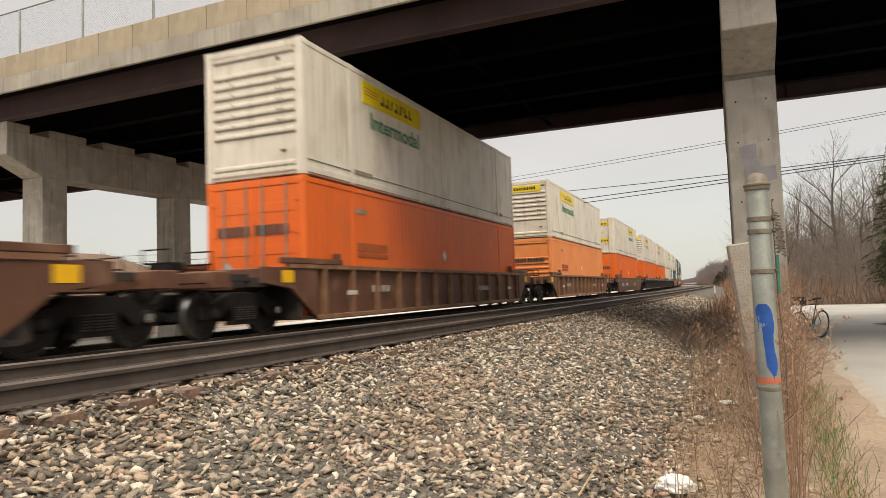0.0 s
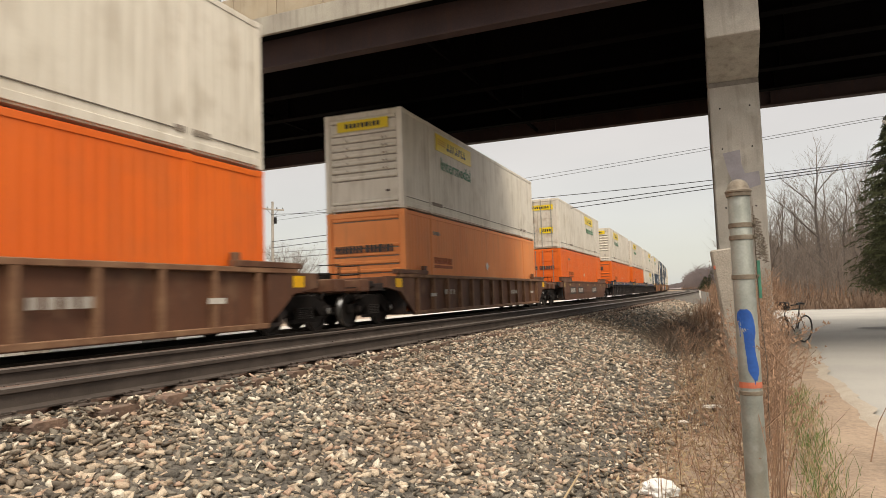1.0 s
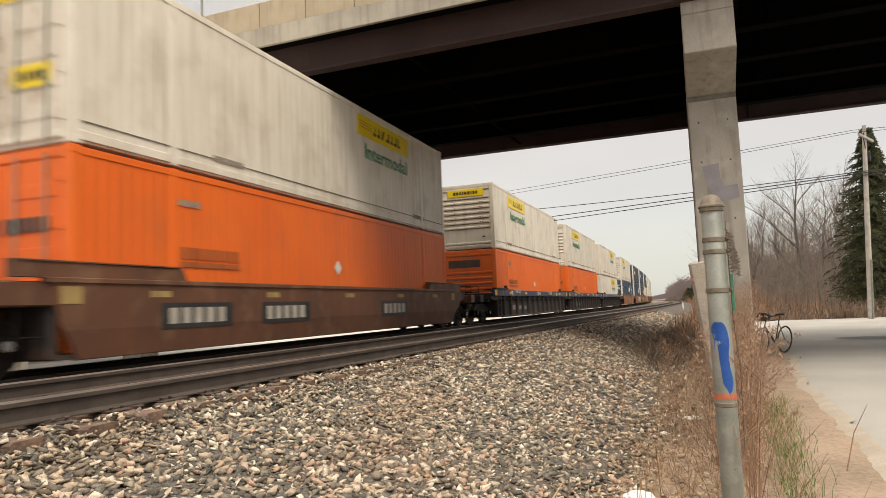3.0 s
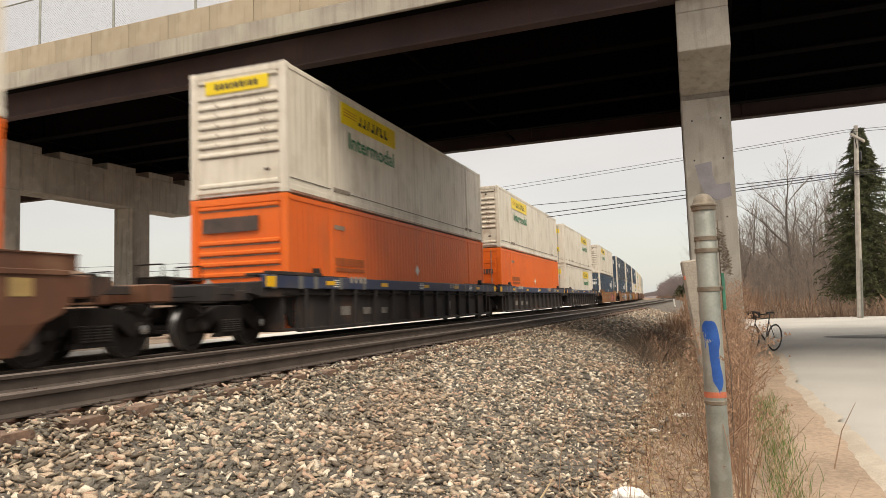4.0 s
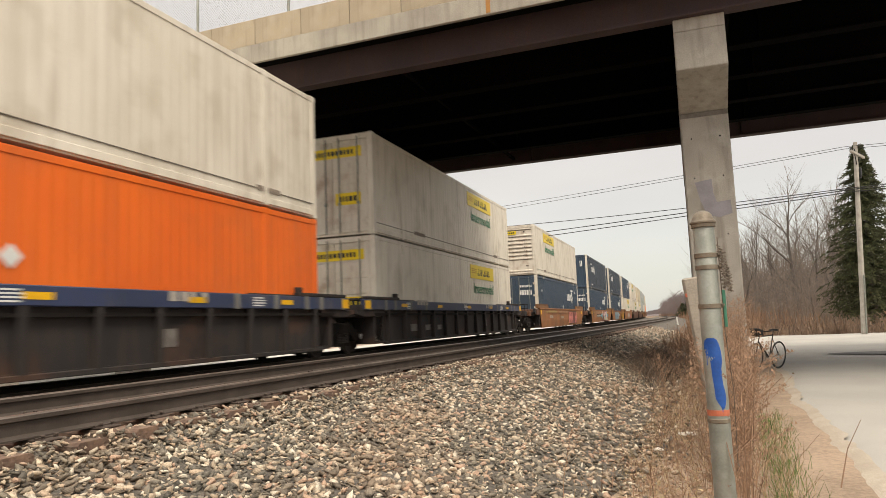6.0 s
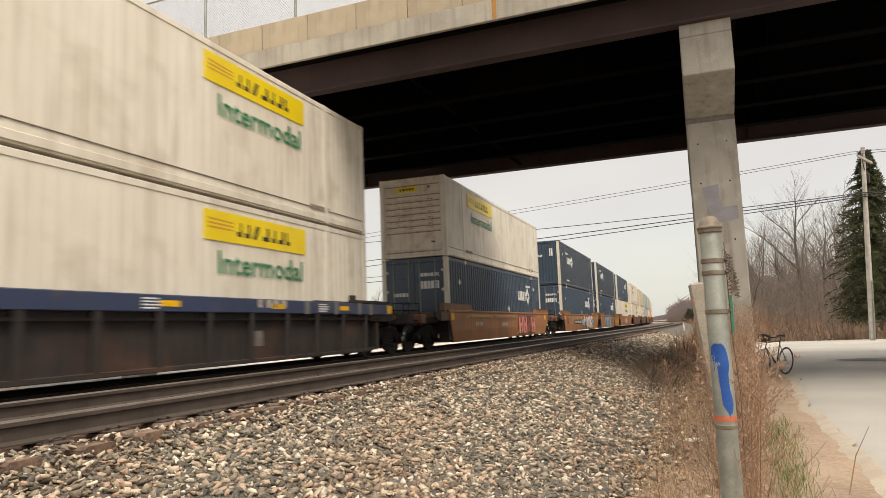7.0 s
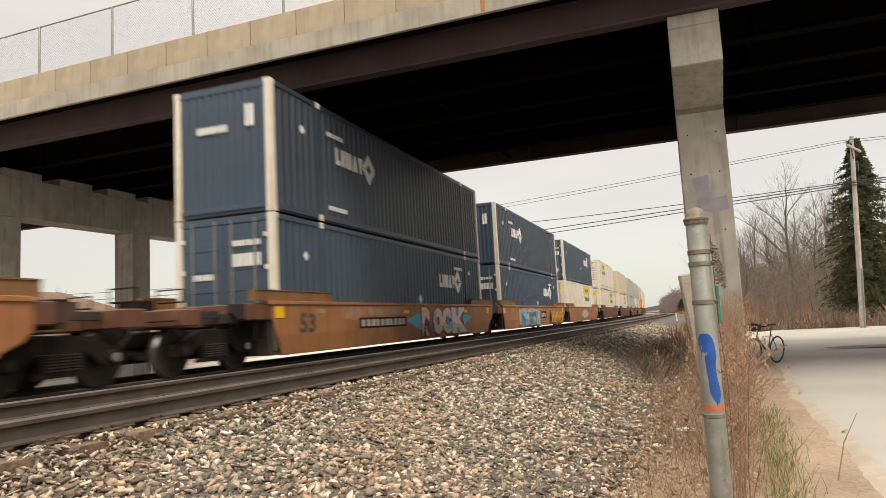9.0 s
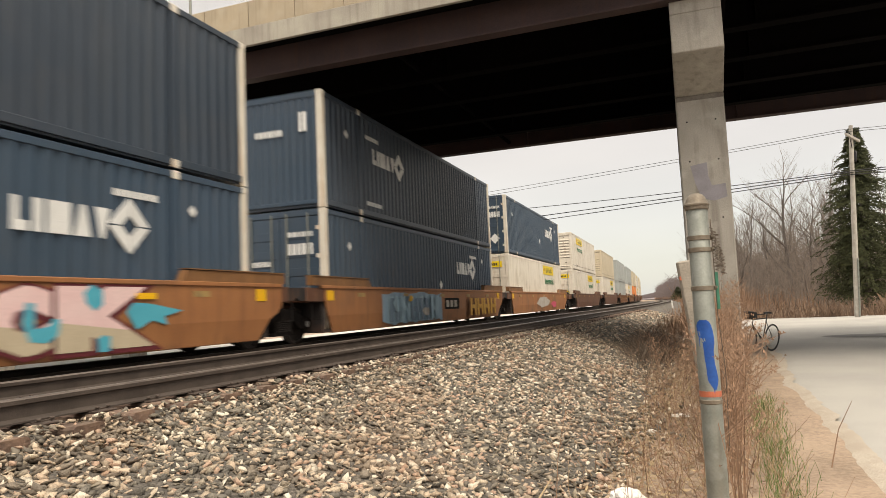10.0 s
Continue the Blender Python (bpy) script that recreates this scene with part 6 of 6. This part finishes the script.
def make_fence_post():
    p = thing("fence_post", "galvanised pipe fence post with domed cap and blue spray paint", "fence post", m=pose(0.213, 3.415, 0))
    R = 0.0555
    part("pipe", Shape().lathe([(R, -0.35), (R, 1.80), (R * 0.9, 1.81)], sides=28), M_galv, p, smooth=True)
    part("cap", Shape().lathe([(R + 0.002, 1.775), (R + 0.008, 1.777), (R + 0.009, 1.795), (R + 0.013, 1.798), (R + 0.013, 1.806), (R + 0.004, 1.814), (R * 0.98, 1.826), (R * 0.86, 1.845), (R * 0.62, 1.860), (R * 0.32, 1.868), (0.004, 1.871)], sides=28), M_cast, p, "domed cast cap", smooth=True)
    for z in (1.620, 1.555, 1.345):
        b = part("band", Shape().lathe([(R + 0.001, z - 0.013), (R + 0.005, z - 0.011), (R + 0.005, z + 0.011), (R + 0.001, z + 0.013)], sides=28), M_cast, p, "steel tension band", smooth=True)
        part("band_bolt", Shape().box(R, R + 0.02, -0.006, 0.006, z - 0.012, z + 0.012, 0.002).lathe([(0.009, 0), (0.009, 0.01)], cx=R + 0.012, cy=-0.014, cz=z, sides=6), M_cast, b)
    part("collar", Shape().lathe([(R, 0.726), (R + 0.003, 0.729), (R + 0.003, 0.746), (R, 0.749)], sides=28), M_cast, p, smooth=True)
    part("orange_band", Shape().lathe([(R + 0.0012, 0.765), (R + 0.0012, 0.795)], sides=28), M_bandred, p, "band of orange-red paint")
    # blue daub on the near face, following the curve of the pipe
    prof = [(1.175, -0.030, 0.004), (1.165, -0.042, 0.018), (1.145, -0.047, 0.026), (1.12, -0.047, 0.032), (1.085, -0.040, 0.036), (1.05, -0.022, 0.037), (1.01, -0.020, 0.030), (0.97, -0.018, 0.030), (0.93, -0.014, 0.033), (0.89, -0.012, 0.040), (0.855, -0.010, 0.043), (0.835, 0.0, 0.040), (0.805, 0.018, 0.032)]
    prof = sorted(prof, reverse=True)
    s = Shape()
    for z, a, b in prof:
        for k in range(6):
            u = a + (b - a) * k / 5
            s.v.append((u, -math.sqrt((R + 0.001) ** 2 - u * u), z + 0.003 * noise.noise((u * 90, z * 40, 0))))
    for i in range(len(prof) - 1):
        for k in range(5):
            a = i * 6 + k
            s.f.append((a, a + 1, a + 7, a + 6))
    for z0, z1, u in ((1.14, 1.03, -0.037), (1.13, 1.07, -0.030), (0.81, 0.785, 0.02)):
        y_ = -math.sqrt((R + 0.0012) ** 2 - u * u)
        s.add([(u - 0.003, y_, z0), (u + 0.004, y_, z0), (u + 0.002, y_, z1), (u - 0.001, y_, z1)], [(0, 1, 2, 3)])
    part("blue_daub", s, M_bluepaint, p, "dripping blue spray paint", smooth=True)
    part("tension_bar", Shape().box(R + 0.012, R + 0.028, -0.006, 0.004, 1.23, 1.43, 0.002), M_greentape, p, "green painted steel strip")
    # torn wire mesh hanging from the bands
    w = Shape()
    r = random.Random(4)
    for k in range(5):
        pts = []
        top = 1.675 - 0.018 * k - (0.05 if k > 2 else 0)
        n = 28 - 3 * k
        for j in range(n):
            u = j / 2.0
            pts.append((R + 0.012 + 0.0105 * k + 0.008 * (1 if j % 2 else -1) + 0.004 * r.uniform(-1, 1) + 0.0005 * j, -0.012 + 0.012 * math.sin(u * 3.1 + k) + 0.008 * r.uniform(-1, 1), top - j * 0.0088 + 0.003 * r.uniform(-1, 1)))
        w.tube(pts, 0.0028, 5)
    for k in range(10):
        z = 1.20 - 0.075 * k
        w.tube([(R + 0.008, 0, z), (R + 0.022 + r.uniform(-0.004, 0.006), -0.01, z - 0.02), (R + 0.012, 0.005, z - 0.05)], 0.0018, 4)
    w.tube([(R + 0.01, 0, 1.72), (R + 0.012, 0.002, 1.2), (R + 0.03, 0, 0.9), (R + 0.02, 0, 0.5)], 0.0025, 5)
    part("torn_mesh", w, M_rustwire, p, "torn rusty chain-link wire")


make_fence_post()
# leaning old timber behind the post
tm = Shape().box(-0.11, 0.11, -0.06, 0.06, -0.5, 1.9, 0.015)
old = single("leaning_timber", tm, M_block, "old grey leaning timber post among weeds", "timber post", m=pose(0.44, 7.2, -0.2, 0, -6.5, 8))
part("orange_clip", Shape().box(-0.118, -0.098, -0.068, -0.058, 1.70, 1.74, 0.003), M_bandred, old, "orange plastic clip")


def make_weeds():
    r = random.Random(8)
    stalk, straw, seeds, green = Shape(), Shape(), Shape(), Shape()

    def stem(sh, x, y, h, w, bend):
        z = ground_z(x, y) - 0.05
        a = r.uniform(0, 6.28)
        bx, by = bend * math.cos(a), bend * math.sin(a)
        pts = [(x, y, z), (x + bx * 0.3, y + by * 0.3, z + h * 0.5), (x + bx, y + by, z + h)]
        sh.tube(pts, [w, w * 0.8, w * 0.35], 3, caps=False)
        return pts

    def tall(x, y, h):
        pts = stem(stalk, x, y, h, 0.0035, 0.18 * h)
        tip, mid = Vector(pts[2]), Vector(pts[1])
        for k in range(r.randint(5, 11)):
            t = r.uniform(0.1, 1)
            b = mid.lerp(tip, t)
            a = r.uniform(0, 6.28)
            L = r.uniform(0.05, 0.22)
            e = b + Vector((math.cos(a) * L, math.sin(a) * L, L * r.uniform(0.3, 1.2)))
            stalk.tube([b, e], [0.002, 0.001], 3, caps=False)
            for j in range(4):
                q = b.lerp(e, r.uniform(0.4, 1.05)) + Vector((r.uniform(-1, 1), r.uniform(-1, 1), r.uniform(-1, 1))) * 0.012
                d = r.uniform(0.004, 0.011)
                seeds.add([q + Vector((d, 0, 0)), q + Vector((-d * 0.5, d, 0)), q + Vector((-d * 0.5, -d, 0)), q + Vector((0, 0, d * 1.6))], [(0, 1, 2), (0, 1, 3), (1, 2, 3), (2, 0, 3)])

    # tall dry stand behind and beside the post
    for _ in range(520):
        y = r.uniform(3.2, 15)
        x = r.gauss(0.22 + 0.05 * y, 0.05 + 0.010 * y)
        if 0.2 < x < 0.04 + 0.086 * y:
            tall(x, y, r.uniform(0.6, 1.3) if y < 9 else r.uniform(0.6, 1.75))
    # lower tangle between stones and path
    for _ in range(1900):
        y = r.uniform(3.6, 30) if r.random() < 0.7 else r.uniform(3.6, 12)
        x = r.gauss(0.1 - 0.01 * y, 0.48)
        if x < -0.95 - 0.02 * y or x > 0.5 + 0.065 * y:
            continue
        stem(straw if r.random() < 0.35 else stalk, x, y, r.uniform(0.08, 0.5) * (0.6 if x < -0.4 else 1), 0.0028, r.uniform(0.05, 0.35))
    for _ in range(90):
        y = r.uniform(4, 26)
        x = r.gauss(-0.1, 0.4)
        if x > -0.9:
            tall(x, y, r.uniform(0.35, 0.9))
    # dark bramble on the bank beneath the bridge
    bramble = Shape()
    for _ in range(1500):
        x, y = r.gauss(-0.55, 0.30), r.gauss(17.5, 1.8)
        h_ = r.uniform(0.2, 0.7) * max(0.35, 1 - abs(x + 0.55) * 0.8)
        stem(bramble, x, y, h_, 0.005, r.uniform(0.2, 0.7))
    # fine dry growth crowding round the post
    for _ in range(420):
        y = r.uniform(3.7, 9)
        x = r.gauss(0.28 + 0.055 * y, 0.05 + 0.012 * y)
        if 0.27 < x < 0.06 + 0.070 * y:
            tall(x, y, r.uniform(0.45, 1.15))
    for _ in range(500):
        y = r.uniform(7, 15)
        x = r.gauss(0.3 + 0.055 * y, 0.16)
        if x < 0.04 + 0.068 * y:
            tall(x, y, r.uniform(0.7, 1.7))
    # green blades by the path
    for _ in range(1500):
        y = r.uniform(3.6, 10)
        x = r.gauss(0.36 + 0.075 * y, 0.06 + 0.006 * y)
        stem(green if r.random() < 0.55 else straw, x, y, r.uniform(0.04, 0.2), 0.0025, r.uniform(0.02, 0.1))
    # fallen leaves and bits of stalk on the earth
    leaf, leaf2 = Shape(), Shape()
    for _ in range(15000):
        y = r.uniform(3.0, 24)
        x = r.gauss(-0.1, 0.5)
        if x < -1.0 or x > 0.45 + 0.07 * y:
            continue
        z = ground_z(x, y) - 0.02 + r.uniform(0, 0.02)
        a, L = r.uniform(0, 6.28), r.uniform(0.012, 0.045)
        u = Vector((math.cos(a), math.sin(a), r.uniform(-0.3, 0.3))) * L
        v = Vector((-math.sin(a), math.cos(a), r.uniform(-0.5, 0.5))) * L * r.uniform(0.15, 0.5)
        c0 = Vector((x, y, z))
        (leaf if r.random() < 0.4 else leaf2).add([c0 - u, c0 + v, c0 + u + Vector((0, 0, 0.008)), c0 - v], [(0, 1, 2, 3)])
    single("leaf_litter", leaf, M_straw, "brown fallen leaves and broken stalks", "leaf litter", kind="stuff")
    single("stalk_litter", leaf2, M_weed, "dark brown broken stalks and dead leaves", "leaf litter", kind="stuff")
    single("dry_weeds", stalk, M_weed, "tall dry brown weed stalks along the path", "weeds", kind="stuff")
    single("dead_grass", straw, M_straw, "flattened straw-coloured dead grass", "grass", kind="stuff")
    single("bramble", bramble, M_bramble, "dark leafless bramble on the bank under the bridge", "bramble", kind="stuff")
    single("seed_heads", seeds, M_weed, "crumbly brown seed heads on dry weeds", "weeds", kind="stuff")
    single("green_grass", green, M_grass, "thin young green grass at the path edge", "grass", kind="stuff")


make_weeds()


def make_bicycle():
    b = thing("bicycle", "dark touring bicycle parked on the road edge", "bicycle", m=pose(2.02, 17.9, GROUND_Z + 0.01, 0, 6, -36))
    R = 0.335
    for nm, y in (("rear_wheel", 0.52), ("front_wheel", -0.52)):
        w = Shape()
        k = 36
        for rr, rad, sides in ((R - 0.012, 0.016, 6), (R - 0.032, 0.009, 5)):
            w.tube([(0, y + rr * math.cos(2 * math.pi * i / k), R + rr * math.sin(2 * math.pi * i / k)) for i in range(k + 1)], rad, sides, caps=False)
        wh = part(nm, w, M_rubber, b, "black tyre", smooth=True)
        sp = Shape()
        for i in range(20):
            a = 2 * math.pi * i / 20
            sp.tube([(0.02 * (-1) ** i, y, R), (0, y + (R - 0.03) * math.cos(a), R + (R - 0.03) * math.sin(a))], 0.0012, 3, caps=False)
        sp.lathe([(0.02, -0.04), (0.02, 0.04)], cx=0, cy=y, cz=R, axis=0, sides=8)
        part("spokes", sp, M_galv, wh, "thin steel spokes")
    f = Shape()
    bb, seat, head, hd2 = (0, 0.10, 0.28), (0, 0.24, 0.83), (0, -0.36, 0.82), (0, -0.39, 0.70)
    rear, fr = (0, 0.52, R), (0, -0.52, R)
    for a, c_, rr in ((bb, seat, 0.015), (seat, head, 0.014), (bb, hd2, 0.017), (bb, rear, 0.010), ((0, 0.22, 0.76), rear, 0.009), (head, fr, 0.012), (head, (0, -0.34, 0.92), 0.012), (seat, (0, 0.26, 0.93), 0.012)):
        f.tube([a, c_], rr, 7)
    part("frame", f, M_dark, b, "dark painted frame", smooth=True)
    part("saddle", Shape().add([(-0.07, 0.36, 0.94), (0.07, 0.36, 0.94), (0.02, 0.10, 0.95), (-0.02, 0.10, 0.95), (-0.06, 0.35, 0.985), (0.06, 0.35, 0.985), (0.015, 0.11, 0.975), (-0.015, 0.11, 0.975)], [(0, 1, 2, 3), (4, 5, 6, 7), (0, 1, 5, 4), (1, 2, 6, 5), (2, 3, 7, 6), (3, 0, 4, 7)]), M_rubber, b)
    part("handlebar", Shape().tube([(-0.26, -0.32, 0.98), (-0.12, -0.34, 0.95), (0.12, -0.34, 0.95), (0.26, -0.32, 0.98)], 0.013, 7).tube([(-0.26, -0.32, 0.98), (-0.26, -0.24, 0.98)], 0.016, 7).tube([(0.26, -0.32, 0.98), (0.26, -0.24, 0.98)], 0.016, 7), M_dark, b)
    part("bar_bag", Shape().box(-0.13, 0.13, -0.55, -0.38, 0.83, 1.02, 0.03), M_rubber, b, "dark brown bag on the handlebar")
    part("crankset", Shape().lathe([(0.09, 0), (0.09, 0.006)], cx=0.03, cy=0.10, cz=0.28, axis=0, sides=18).tube([(0.05, 0.10, 0.28), (0.05, 0.2, 0.16)], 0.009, 6).box(0.05, 0.13, 0.17, 0.25, 0.15, 0.17).tube([(-0.05, 0.10, 0.28), (-0.05, 0.0, 0.4)], 0.009, 6).box(-0.13, -0.05, -0.05, 0.03, 0.39, 0.41), M_galv, b)
    part("kickstand", Shape().tube([(0, 0.42, 0.3), (-0.18, 0.36, 0.0)], 0.008, 6), M_galv, b)
    part("bottle", Shape().lathe([(0.035, 0), (0.037, 0.16), (0.02, 0.2)], cx=0, cy=-0.02, cz=0.45, sides=10), M_plastic, b)


make_bicycle()


def crumple(name, x, y, z, sx, sy, sz, material, label, category, seed):
    bm = bmesh.new()
    bmesh.ops.create_icosphere(bm, subdivisions=4, radius=1.0)
    for v in bm.verts:
        k = 1 + 0.28 * noise.noise(v.co * 2.1 + Vector((seed, 0, 0))) + 0.16 * abs(noise.noise(v.co * 5 + Vector((0, seed, 0))))
        v.co = Vector((v.co.x * sx * k, v.co.y * sy * k, max(v.co.z * sz * k, -0.3 * sz)))
    me = bpy.data.meshes.new(name)
    bm.to_mesh(me)
    bm.free()
    me.materials.append(material)
    ob = new(name, me)
    ob.location = (x, y, z)
    tagged(ob, label, category)


crumple("plastic_bag", -0.36, 4.60, -0.13, 0.125, 0.10, 0.075, M_plastic, "crumpled white plastic bag lying on the stones", "plastic bag", 3)
crumple("paper_scrap", 0.05, 8.4, -0.15, 0.11, 0.05, 0.025, M_cardboard, "pale flattened litter scrap in the weeds", "litter", 6)
crumple("paper_scrap", -0.25, 7.2, -0.12, 0.05, 0.04, 0.02, M_cardboard, "small pale litter scrap in the weeds", "litter", 9)
crumple("paper_scrap", 0.62, 4.15, -0.17, 0.05, 0.04, 0.025, M_plastic, "small white litter scrap by the post", "litter", 12)
single("stick", Shape().tube([(-0.95, 4.1, -0.10), (-0.90, 4.3, -0.02), (-0.87, 4.45, 0.03)], [0.008, 0.007, 0.004], 6), M_straw, "pale broken stick on the ballast", "stick")
single("twig", Shape().tube([(1.22, 6.0, -0.2), (1.32, 6.1, 0.12), (1.44, 6.1, 0.36)], [0.006, 0.004, 0.002], 5), M_weed, "bare twig at the path edge", "twig")
# small white marker post far along the track
single("marker_post", Shape().box(-0.06, 0.06, -0.04, 0.04, 0, 1.2, 0.01), M_plastic, "white trackside marker post", "marker post", m=pose(0.1, 62, -0.2, 0, -4, 0))


def motions():
    for ob, yc, z in STOCK:
        rows = []
        for k, lag in enumerate(LAG):
            rows.append((float(k), train_pose(yc - SPEED * k + lag, z)))
        walk(ob, rows)
    for w, m in WHEELS:
        rows = []
        for k in range(301):
            t = k / 30.0
            rows.append((t, m @ Matrix.Rotation(SPEED * t / 0.42, 4, "X")))
        walk(w, rows)


motions()
